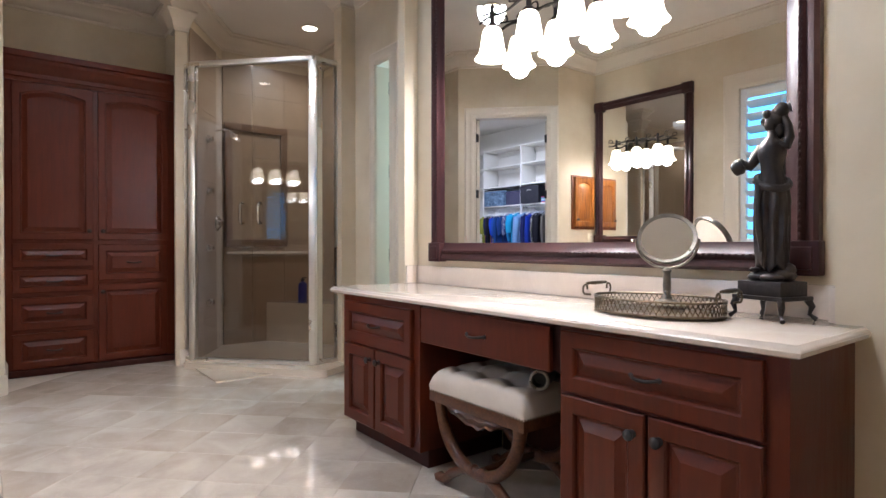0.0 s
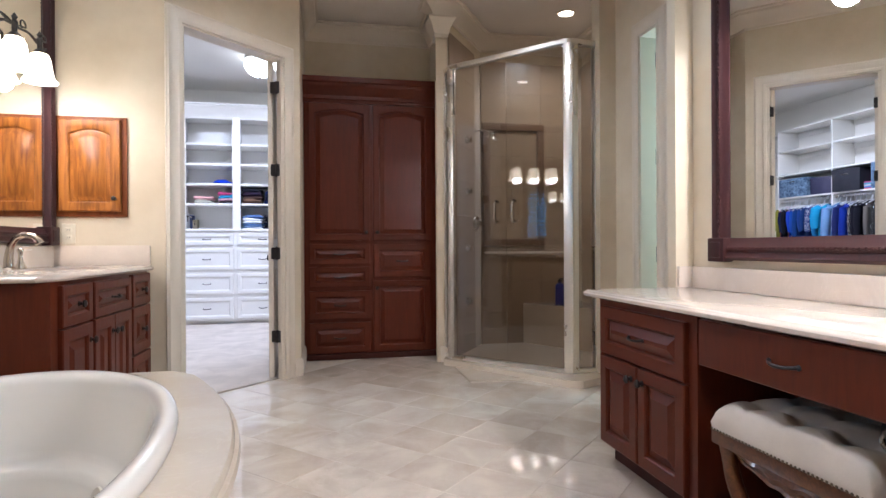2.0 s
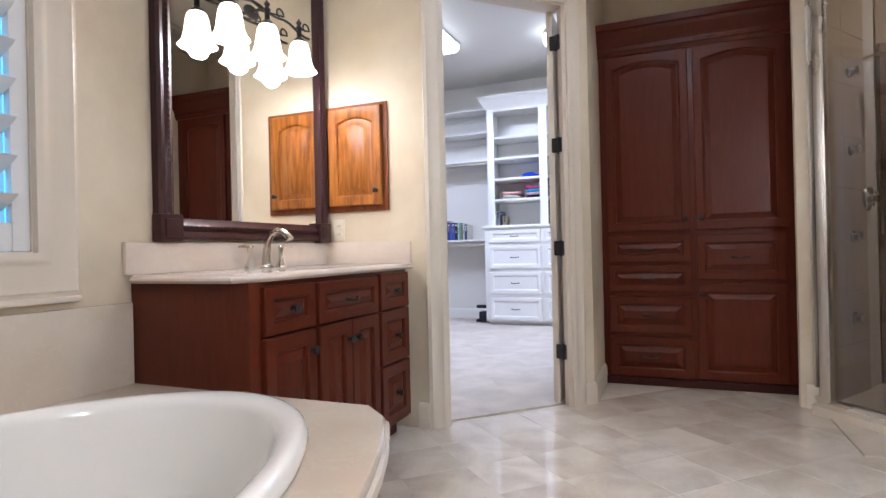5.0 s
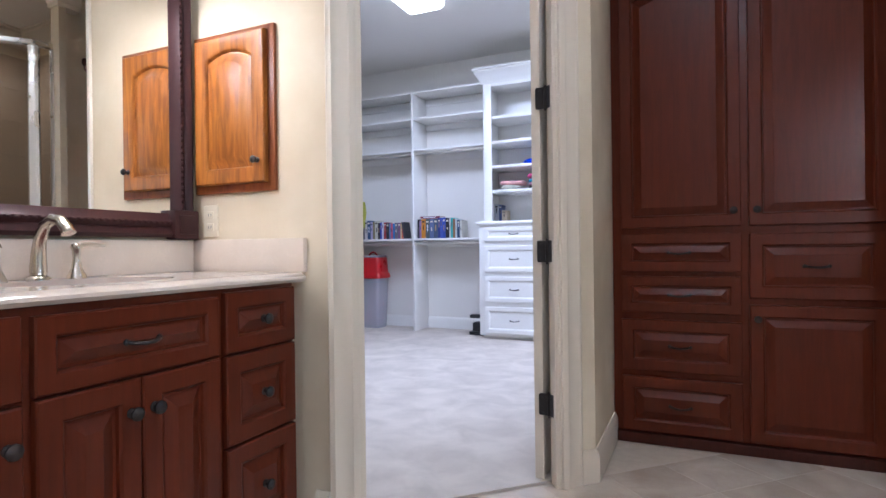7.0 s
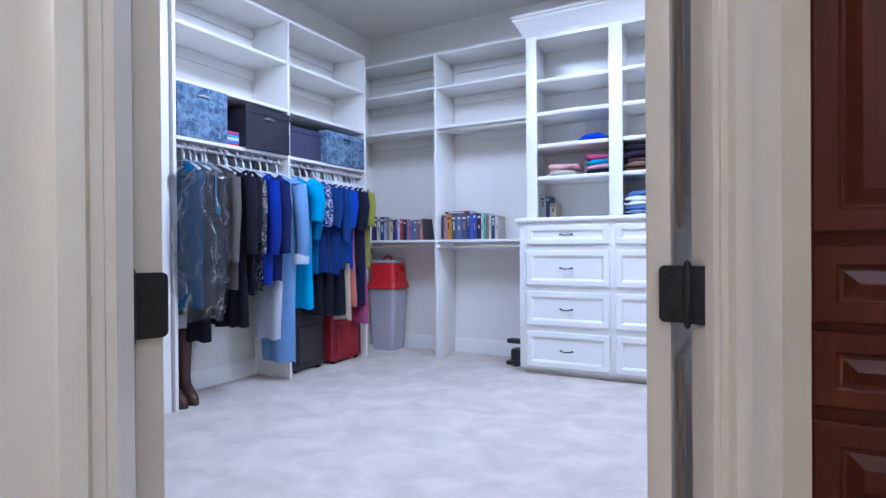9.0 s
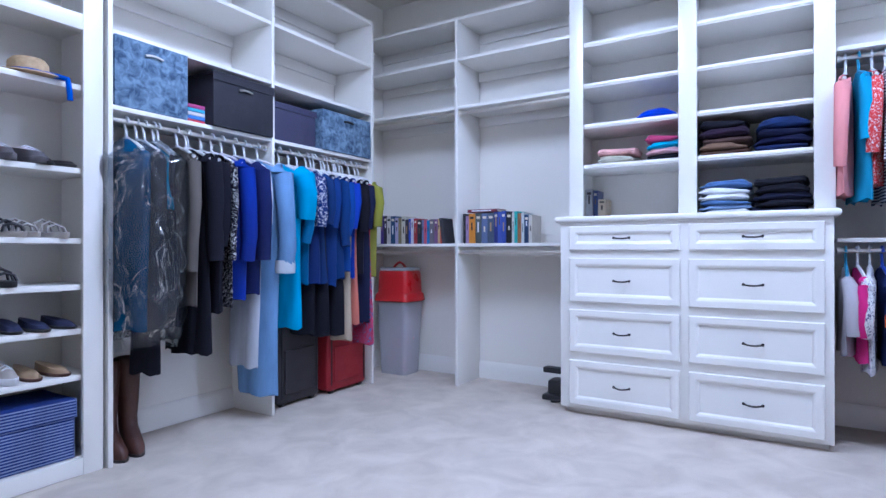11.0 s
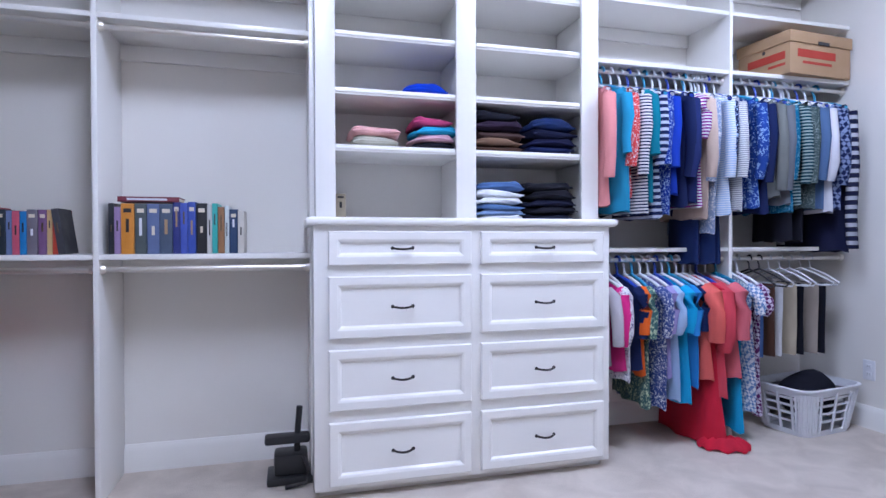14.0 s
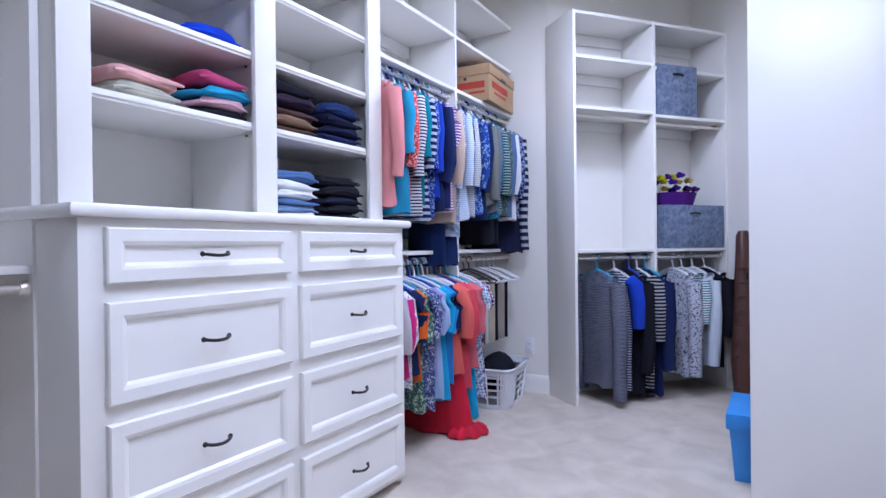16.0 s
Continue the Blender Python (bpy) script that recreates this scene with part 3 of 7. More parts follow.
for z in (0.30, 0.905, 1.51, 2.11):
    bm = B()
    hinge(bm, pose(1.925, 3.718, z, 0, 0, 0))
    part("hinge", bm, BRONZE, frame_2, "dark bronze butt hinge")
setting("floor_toilet_room", box(B(), (2.0, 2.96, -0.003), (3.2, 4.25, 0.004)), COUNTER)

# floor tiles, laid on the diagonal
bm = B()
TS = 0.2925
g = TS / 2 - 0.0005
loft(bm, [[(-g, -g, -0.02), (g, -g, -0.02), (g, g, -0.02), (-g, g, -0.02)], [(-g, -g, -0.001), (g, -g, -0.001), (g, g, -0.001), (-g, g, -0.001)], [(-g + 0.0006, -g + 0.0006, 0), (g - 0.0006, -g + 0.0006, 0), (g - 0.0006, g - 0.0006, 0), (-g + 0.0006, g - 0.0006, 0)]], True, True)
tile_mesh = finish("tile", bm, TILE, 20)
for i in range(-16, 15):
    for j in range(-14, 14):
        a, b = 2.286 + i * TS, 1.536 + j * TS
        x, y = (a - b) * 0.7071, (a + b) * 0.7071
        if -1.75 < x < 2.0 and 0.05 < y < 5.95 and not (y - x > 5.45) and not (y > 5.0 and x < -0.5) and not (x < -0.75 and 0.75 < y < 2.85) and not (x > 1.65 and y < 3.0) and not (x < -1.2 and y > 2.9) and not (y > 5.55 and x < 0.8) and not (x > 1.25 and 0.9 < y < 2.0):
            t = new("tile", tile_mesh)
            t.parent = floor
            t.matrix_basis = pose(x, y, 0, 0, 0, 45 + 90 * ((i * 7 + j * 3) % 4))
rest = []
for i in range(-16, 15):
    for j in range(-14, 14):
        a, b = 2.286 + i * TS, 1.536 + j * TS
        x, y = (a - b) * 0.7071, (a + b) * 0.7071
        if -1.75 < x < 1.6 and -1.35 < y < 0.05:
            rest += [(x, y)]
bm = B()
for x, y in rest:
    q = g * 1.41421
    loft(bm, [[(x + q * c, y + q * d, z) for c, d in ((1, 0), (0, 1), (-1, 0), (0, -1))] for z in (-0.02, 0.0)])
far_tiles = part("tile_field", bm, TILE, floor, smooth=20)
tagged(far_tiles, kind="stuff")

# ---- bathroom things ----
def carcass(parent, w, d, z0, z1, material, toe=0.09, toe_in=0.06, stile=0.03):
    bm = B()
    box(bm, (0, 0.0, z0 + toe), (w, d, z1), 0.002)
    part("body", bm, material, parent)
    if toe:
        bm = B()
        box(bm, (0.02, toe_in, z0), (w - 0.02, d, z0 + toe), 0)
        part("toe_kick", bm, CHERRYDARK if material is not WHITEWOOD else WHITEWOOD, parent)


def front(parent, name, x, z, w, h, material, arch=0.0, flat=False, handle=None, hx=0.5, hz=0.5, maker=raised_front, label="", metal=None, hw=0.1):
    bm = B()
    if maker is raised_front:
        raised_front(bm, x, z, w, h, -0.001, 0.02, 0.055, arch, flat)
    else:
        maker(bm, x, z, w, h, -0.001)
    p = part(name, bm, material, parent, label, smooth=12)
    if handle:
        bm = B()
        (pull if handle == "pull" else knob)(bm, x + hx * w, -0.021, z + hz * h, *([hw] if handle == "pull" else []))
        part("handle" if handle == "pull" else "knob", bm, metal or BRONZE, p, "dark bronze pull" if handle == "pull" else "dark bronze round knob")
    return p


def ogee_top(bm, x0, x1, y0, y1, z0, z1, lip=0.012):
    """A stone slab whose edge is stepped and rounded."""
    prof = [(0.012, z0), (0.004, z0 + 0.004), (0.0, z0 + 0.5 * (z1 - z0)), (0.004, z1 - 0.009), (0.010, z1 - 0.006), (0.012, z1 - 0.0015), (0.015, z1)]
    loft(bm, [[(x0 + i, y0 + i, z), (x1 - i, y0 + i, z), (x1 - i, y1 - i, z), (x0 + i, y1 - i, z)] for i, z in prof])
    return bm


# dressing vanity against the east wall: local x runs along -y, local y into the wall
VA, VT = (1.085, 2.90, 0), -90
unit = thing("vanity_cabinet", VA, VT, "cherry wood vanity cabinet with a drawer over two doors", "cabinet", "vanity cabinets")
carcass(unit, 0.685, 0.50, 0, 0.725, CHERRY, 0.085)
front(unit, "drawer", 0.04, 0.49, 0.60, 0.205, CHERRY, handle="pull")
front(unit, "door", 0.04, 0.10, 0.295, 0.38, CHERRY, handle="knob", hx=0.88, hz=0.86)
front(unit, "door", 0.345, 0.10, 0.295, 0.38, CHERRY, handle="knob", hx=0.12, hz=0.86)
unit = thing("knee_drawer", (1.085, 2.213, 0), VT, "cherry wood knee drawer between the vanity cabinets", "drawer")
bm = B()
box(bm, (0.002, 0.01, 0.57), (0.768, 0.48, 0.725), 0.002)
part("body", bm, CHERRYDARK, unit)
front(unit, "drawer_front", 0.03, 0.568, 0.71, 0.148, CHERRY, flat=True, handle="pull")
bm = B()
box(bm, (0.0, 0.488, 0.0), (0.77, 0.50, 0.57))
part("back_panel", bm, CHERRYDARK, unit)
unit = thing("vanity_cabinet", (1.085, 1.443, 0), VT, "wider cherry wood vanity cabinet with a drawer over two doors", "cabinet", "vanity cabinets")
carcass(unit, 0.665, 0.50, 0, 0.725, CHERRY, 0.085)
front(unit, "drawer", 0.015, 0.52, 0.60, 0.19, CHERRY, handle="pull", hw=0.085)
front(unit, "door", 0.015, 0.10, 0.295, 0.41, CHERRY, handle="knob", hx=0.88, hz=0.86)
front(unit, "door", 0.32, 0.10, 0.295, 0.41, CHERRY, handle="knob", hx=0.12, hz=0.86)
bm = B()
ogee_top(bm, 1.045, 1.604, 0.742, 2.985, 0.725, 0.757)
solo("stone_counter", bm, COUNTER, "cream stone counter with an ogee edge on the vanity", "countertop")


def backsplash(label, at, *spans):
    t = thing("backsplash", at, 0, label, "backsplash", "stone backsplashes")
    for name, lo, hi in spans:
        bm = B()
        box(bm, tuple(p - q for p, q in zip(lo, at)), tuple(p - q for p, q in zip(hi, at)), 0.003)
        part(name, bm, COUNTER, t)
    return t


backsplash("low cream stone backsplash behind the vanity", (1.604, 1.895, 0.757), ("back_piece", (1.582, 0.845, 0.757), (1.604, 2.945, 0.858)), ("end_piece", (1.515, 2.946, 0.757), (1.604, 2.965, 0.858)), ("end_piece", (1.515, 0.825, 0.757), (1.604, 0.844, 0.858)))


def framed_mirror(name, at, turn, w, h, label, rail=0.085, bottom=None):
    """A wall mirror in local coordinates: x to the right, z up, face along -y, wall at y = 0."""
    t = thing(name, at, turn, label, "mirror")
    bm = B()
    box(bm, (rail * 0.8, -0.012, rail * 0.8), (w - rail * 0.8, -0.004, h - rail * 0.8))
    part("glass", bm, MIRROR, t, "silvered mirror glass", smooth=20)
    prof = [(0, -0.0), (0, -0.03), (0.012, -0.04), (0.028, -0.036), (0.036, -0.028), (0.044, -0.034), (0.056, -0.034), (0.062, -0.026), (rail, -0.014), (rail, -0.004)]
    corners = [(0, 0), (w, 0), (w, h), (0, h)]
    ins = [(1, 1), (-1, 1), (-1, -1), (1, -1)]
    for k, side in enumerate(("bottom_rail", "side_rail", "top_rail", "side_rail")):
        bm = B()
        (xa, za), (xb, zb) = corners[k], corners[(k + 1) % 4]
        (ia, ja), (ib, jb) = ins[k], ins[(k + 1) % 4]
        loft(bm, [[(xa + ia * i, y, za + ja * i) for i, y in prof], [(xb + ib * i, y, zb + jb * i) for i, y in prof]])
        rail_ob = part(side, bm, MAHOGANY, t)
        length = math.hypot(xb - xa, zb - za)
        bm = B()
        n = int((length - 0.12) / 0.022)
        for q in range(n):
            f = (0.06 + 0.022 * (q + 0.5)) / length
            x, z = xa + (xb - xa) * f, za + (zb - za) * f
            off = 0.05
            nx, nz = ((0, 1), (-1, 0), (0, -1), (1, 0))[k]
            ball(bm, (x + nx * off, -0.035, z + nz * off), 0.0075, (1.25 if k % 2 == 0 else 0.8, 0.7, 0.8 if k % 2 == 0 else 1.25), 1)
        tagged(part("beading", bm, MAHOGANY, rail_ob), "row of carved beads", kind="stuff")
    for x, z in corners:
        bm = B()
        cx, cz = min(max(x, 0.045), w - 0.045), min(max(z, 0.045), h - 0.045)
        box(bm, (cx - 0.052, -0.05, cz - 0.052), (cx + 0.052, 0.0, cz + 0.052), 0.006)
        box(bm, (cx - 0.034, -0.056, cz - 0.034), (cx + 0.034, -0.045, cz + 0.034), 0.004)
        part("corner_block", bm, MAHOGANY, t)
    return t


framed_mirror("vanity_mirror", (1.6, 2.785, 0.892), -90, 1.90, 1.62, "large wall mirror in a beaded dark mahogany frame", 0.095)
framed_mirror("sink_mirror", (-1.671, 3.028, 0.985), 90, 1.105, 1.535, "tall wall mirror in a beaded dark mahogany frame", 0.085)


def vanity_light(at, turn, count, gap, label):
    """Shades hang at local x = 0, gap, ...; the wall is at y = 0.105."""
    t = thing("vanity_light", at, turn, label, "wall lamp")
    span = gap * (count - 1)
    mid = span / 2
    bm = B()
    lathe(bm, [(0.0001, 0), (0.055, 0), (0.05, 0.012), (0.03, 0.02), (0.0001, 0.022)], m=pose(mid, 0.098, 0.24, 90), n=24, squash=0.62)
    tube(bm, [(mid, 0.095, 0.24), (mid, 0.04, 0.245), (mid, 0.0, 0.225)], 0.008)
    part("back_plate", bm, BRONZE, t)
    bm = B()
    n = 48
    tube(bm, [(-0.11 + (span + 0.22) * k / n, 0.02, 0.222 + 0.022 * math.sin(math.pi * k / n) + 0.008 * math.sin(6.28 * count * k / n)) for k in range(n + 1)], 0.0065)
    part("bar", bm, BRONZE, t)
    for s in (-1, 1):
        for c in range(2):
            bm = B()
            cx = mid + s * (span / 2 + 0.10 - 0.34 * c * 0.6)
            pts = []
            for k in range(22):
                a = k / 21 * 4.6
                r = 0.034 * (1 - k / 30)
                pts.append((cx + s * (r * math.cos(a) - 0.02), 0.02, 0.262 + r * math.sin(a)))
            tube(bm, [(cx - s * 0.11, 0.02, 0.238)] + pts, 0.0042, 6)
            part("scroll", bm, BRONZE, t)
    for k in range(count):
        x = k * gap
        bm = B()
        lathe(bm, [(0.0001, 0.155), (0.024, 0.158), (0.03, 0.17), (0.022, 0.182), (0.012, 0.19), (0.012, 0.225), (0.016, 0.236), (0.008, 0.25), (0.014, 0.262), (0.006, 0.274), (0.0001, 0.284)], at=(x, 0, 0), n=16)
        tube(bm, [(x, 0.02, 0.235), (x, 0, 0.225)], 0.006, 6)
        holder = part("socket", bm, BRONZE, t)
        bm = B()
        prof = [(0.026, 0.166), (0.038, 0.16), (0.047, 0.137), (0.052, 0.103), (0.057, 0.07), (0.063, 0.047), (0.073, 0.03), (0.081, 0.02)]
        prof += [(r - 0.004, z + 0.002) for r, z in prof[::-1]]
        lathe(bm, prof, at=(x, 0, 0), n=32)
        part("shade", bm, SHADE, holder, "lit frosted glass bell shade", smooth=60)
    return t


vanity_light((1.499, 2.21, 1.83), -90, 4, 0.2343, "bronze scroll wall lamp with four lit frosted bell shades")
vanity_light((-1.57, 3.338, 1.80), 90, 3, 0.237, "bronze scroll wall lamp with three lit frosted bell shades")

# tray, make-up mirror and statue on the dressing vanity
tray = thing("vanity_tray", (1.325, 1.255, 0.757), 0, "oval antique brass gallery tray on the stone counter", "tray")
bm = B()
RX, RY = 0.145, 0.21
def oval(r, z, n=48):
    return [((RX + r) * math.cos(6.2832 * k / n), (RY + r) * math.sin(6.2832 * k / n), z) for k in range(n)]
loft(bm, [oval(-0.004, 0.004), oval(0, 0.004), oval(0, 0.012), oval(-0.004, 0.012)])
part("base", bm, ANTIQUE, tray)
bm = B()
for z in (0.010, 0.052):
    ring = oval(0, z, 60)
    tube(bm, ring + [ring[0]], 0.0042, 6)
part("gallery_rim", bm, ANTIQUE, tray)
bm = B()
for k in range(72):
    for s in (-1, 1):
        pts = []
        for q in range(5):
            a = 6.2832 * (k + s * (q / 4 - 0.5) * 1.3) / 72
            pts.append(((RX) * math.cos(a), RY * math.sin(a), 0.012 + 0.04 * q / 4))
        tube(bm, pts, 0.0017, 4)
part("gallery_lattice", bm, ANTIQUE, tray, "pierced brass lattice")
for s in (-1, 1):
    bm = B()
    y = s * (RY + 0.006)
    for q in (-1, 1):
        pts = []
        for k in range(14):
            a = -1.2 + k * 0.36
            pts.append((q * (0.062 + 0.018 * math.cos(a) * (1 - k / 20)), y + s * 0.012, 0.07 + 0.02 * math.sin(a) * (1 - k / 24)))
        tube(bm, [(q * 0.05, y, 0.05)] + pts, 0.0036, 6)
    tube(bm, [(-0.055 + 0.11 * k / 12, y + s * 0.014, 0.088) for k in range(13)], 0.006, 8, [0.6, 1, 0.7, 1.2, 0.9, 1.3, 1.0, 1.3, 0.9, 1.2, 0.7, 1, 0.6])
    part("tray_handle", bm, ANTIQUE, tray)
mm = thing("makeup_mirror", (1.435, 1.285, 0.772), -62, "round pewter make-up mirror on a pedestal in the tray", "mirror")
bm = B()
lathe(bm, [(0.0001, 0), (0.062, 0), (0.064, 0.006), (0.045, 0.014), (0.018, 0.024), (0.0115, 0.04), (0.013, 0.07), (0.011, 0.11), (0.016, 0.118), (0.010, 0.126), (0.0001, 0.13)], n=24)
part("pedestal", bm, PEWTER, mm)
bm = B()
yoke = [(0.098 * math.cos(a), 0, 0.225 - 0.098 * math.sin(a)) for a in [math.pi * k / 20 for k in range(21)]]
tube(bm, yoke, 0.0045, 6)
part("yoke", bm, PEWTER, mm)
tilt = Matrix.Translation((0, 0, 0.226)) @ pose(0, 0, 0, 62, 0, 0)
bm = B()
loft(bm, [[tilt @ Vector((r * math.cos(6.2832 * q / 40), r * math.sin(6.2832 * q / 40), z)) for r, z in ((0.081, -0.006), (0.092, -0.009), (0.095, 0), (0.092, 0.009), (0.081, 0.006), (0.0795, 0.0))] for q in range(41)], False, False)
ring = part("rim", bm, PEWTER, mm)
bm = B()
lathe(bm, [(0.0001, 0.0035), (0.082, 0.0035), (0.082, -0.0035), (0.0001, -0.0035)], n=40, m=tilt)
part("glass", bm, MIRROR, mm, "round mirror glass", smooth=30)

bm = B()
def blob(at, r, s=(1, 1, 1), m=None):
    ball(bm, at, r, s, 2, m)
skirt = [(0.040, 0.150), (0.047, 0.158), (0.046, 0.175), (0.047, 0.20), (0.048, 0.225), (0.049, 0.25), (0.050, 0.275), (0.051, 0.30), (0.052, 0.325), (0.052, 0.35), (0.050, 0.375), (0.046, 0.40), (0.040, 0.42), (0.034, 0.435)]
lathe(bm, [(0.0001, 0.148)] + skirt + [(0.033, 0.445), (0.037, 0.465), (0.043, 0.485), (0.042, 0.505), (0.034, 0.522), (0.016, 0.536), (0.013, 0.555), (0.0001, 0.56)], n=56)
for v in bm.verts:
    if 0.149 < v.co.z < 0.43 and v.co.xy.length > 0.01:
        a = math.atan2(v.co.y, v.co.x)
        deep = min(1, (0.43 - v.co.z) / 0.08)
        fold = 0.16 * abs(math.sin(4 * a + 2.2 * math.sin(7 * v.co.z))) + 0.07 * math.sin(11 * a - 9 * v.co.z) + 0.04 * math.sin(19 * a + 22 * v.co.z)
        k = 0.93 + fold * deep
        v.co.x, v.co.y = v.co.x * k * 0.9, v.co.y * k
        if v.co.z < 0.17:
            v.co.z += 0.010 * math.sin(5 * a)
    elif v.co.z > 0.43:
        v.co.z += 0.003 * math.sin(90 * v.co.y) * math.cos(80 * v.co.x)
tube(bm, [(0.047 * math.cos(q), 0.05 * math.sin(q), 0.405 + 0.024 * math.sin(q + 0.6)) for q in [0.35 * k for k in range(19)]], 0.011, 8)
tube(bm, [(-0.046, 0.014, 0.40), (-0.052, 0.012, 0.34), (-0.054, 0.006, 0.27), (-0.05, 0.0, 0.20)], 0.010, 8, [1.3, 1.0, 1.2, 0.7])
blob((0.002, 0.004, 0.578), 0.026, (0.95, 0.9, 1.15))
blob((0.012, -0.002, 0.588), 0.031, (1.0, 1.0, 0.9))
blob((0.018, -0.012, 0.556), 0.022, (1.0, 1.0, 1.4))
blob((-0.008, 0.022, 0.585), 0.013)
blob((-0.016, 0.008, 0.604), 0.014)
blob((0.004, 0.02, 0.606), 0.014)
lathe(bm, [(0.0001, -0.026), (0.013, -0.024), (0.021, -0.012), (0.024, 0.002), (0.019, 0.014), (0.013, 0.02), (0.017, 0.028), (0.011, 0.029), (0.0001, 0.022)], m=pose(0.012, -0.024, 0.612, 72, 0, 35), n=20)
tube(bm, [(0, -0.03, 0.515), (0.006, -0.046, 0.508), (0.012, -0.052, 0.53), (0.014, -0.045, 0.565), (0.014, -0.03, 0.595)], 0.015, 9, [1.2, 1.15, 1.0, 0.85, 0.7])
tube(bm, [(0, 0.034, 0.508), (-0.014, 0.052, 0.478), (-0.036, 0.056, 0.455), (-0.05, 0.078, 0.462)], 0.017, 9, [1.2, 1.15, 0.95, 0.8])
lathe(bm, [(0.0001, -0.022), (0.02, -0.02), (0.026, 0.0), (0.018, 0.018), (0.0001, 0.02)], m=pose(-0.05, 0.084, 0.456, 60, 0, 10), n=14)
for at, r, sq in (((-0.015, 0.026, 0.126), 0.038, (1.2, 1.1, 0.42)), ((0.015, -0.026, 0.130), 0.04, (1.1, 1.1, 0.55)), ((0.022, -0.042, 0.146), 0.024, (1.1, 1.0, 0.9)), ((-0.02, -0.016, 0.124), 0.034, (1.2, 1.2, 0.4)), ((-0.042, 0.03, 0.146), 0.013, (2.0, 0.9, 0.7))):
    blob(at, r, sq)
box(bm, (-0.066, -0.078, 0.07), (0.066, 0.078, 0.114), 0.004)
box(bm, (-0.078, -0.091, 0.060), (0.078, 0.091, 0.072), 0.004)
for sx in (-1, 1):
    for sy in (-1, 1):
        tube(bm, [(sx * 0.066, sy * 0.078, 0.062), (sx * 0.074, sy * 0.087, 0.042), (sx * 0.069, sy * 0.082, 0.02), (sx * 0.082, sy * 0.096, 0.006)], 0.0105, 8, [1.2, 1.0, 0.6, 0.8])
bm.transform(Matrix.Diagonal((0.88, 0.88, 1, 1)))
solo("statue", bm, STATUEBRONZE, "dark bronze statuette on a footed black base", "statue", smooth=50, at=pose(1.475, 0.975, 0.757, 0, 0, -14))

# upholstered stool under the knee drawer
st = thing("vanity_stool", (1.26, 1.86, 0), -90, "carved walnut stool with a tufted ivory cushion at the vanity", "stool")
bm = B()
W, D = 0.27, 0.19
rows, cols = 44, 40
def cushion(u, v):
    x, y = W * (2 * u - 1), D * (2 * v - 1)
    edge = (1 - abs(2 * u - 1) ** 6) * (1 - abs(2 * v - 1) ** 6)
    z = 0.40 + 0.085 * max(edge, 0) ** 0.35
    for tx in (-0.15, 0, 0.15):
        for ty in (-0.075, 0.075):
            z -= 0.046 * math.exp(-((x - tx) ** 2 + (y - ty) ** 2) / 0.0022)
    for ty in (-0.075, 0.075):
        z -= 0.009 * math.exp(-((y - ty) ** 2) / 0.0003) * max(edge, 0)
    for tx in (-0.15, 0, 0.15):
        z -= 0.009 * math.exp(-((x - tx) ** 2) / 0.0003) * max(edge, 0)
    return Vector((x, y, z))
grid = [[bm.verts.new(cushion(i / rows, j / cols)) for j in range(cols + 1)] for i in range(rows + 1)]
for i in range(rows):
    for j in range(cols):
        bm.faces.new((grid[i][j], grid[i + 1][j], grid[i + 1][j + 1], grid[i][j + 1]))
border = [grid[i][0] for i in range(rows + 1)] + [grid[rows][j] for j in range(1, cols + 1)] + [grid[i][cols] for i in range(rows - 1, -1, -1)] + [grid[0][j] for j in range(cols - 1, 0, -1)]
low = [bm.verts.new((v.co.x * 0.985, v.co.y * 0.98, 0.375)) for v in border]
for k in range(len(border)):
    q = (k + 1) % len(border)
    bm.faces.new((border[k], border[q], low[q], low[k]))
bm.faces.new(low)
cush = part("cushion", bm, VELVET, st, "tufted ivory velvet cushion", smooth=80)
for tx in (-0.15, 0, 0.15):
    for ty in (-0.075, 0.075):
        bm = B()
        ball(bm, (tx, ty, 0.428), 0.009, (1, 1, 0.6), 1)
        part("button", bm, VELVET, cush)
bm = B()
for s in (-1, 1):
    for k in range(40):
        ball(bm, (-W + 2 * W * (k + 0.5) / 40, s * (D + 0.001), 0.381), 0.0045, (1, 0.6, 1), 1)
    for k in range(28):
        ball(bm, (s * (W + 0.001), -D + 2 * D * (k + 0.5) / 28, 0.381), 0.0045, (0.6, 1, 1), 1)
part("nailhead_trim", bm, ANTIQUE, st, "brass nailhead trim")
bm = B()
box(bm, (-W, -D, 0.335), (W, D, 0.378), 0.008)
part("apron", bm, CARVED, st)
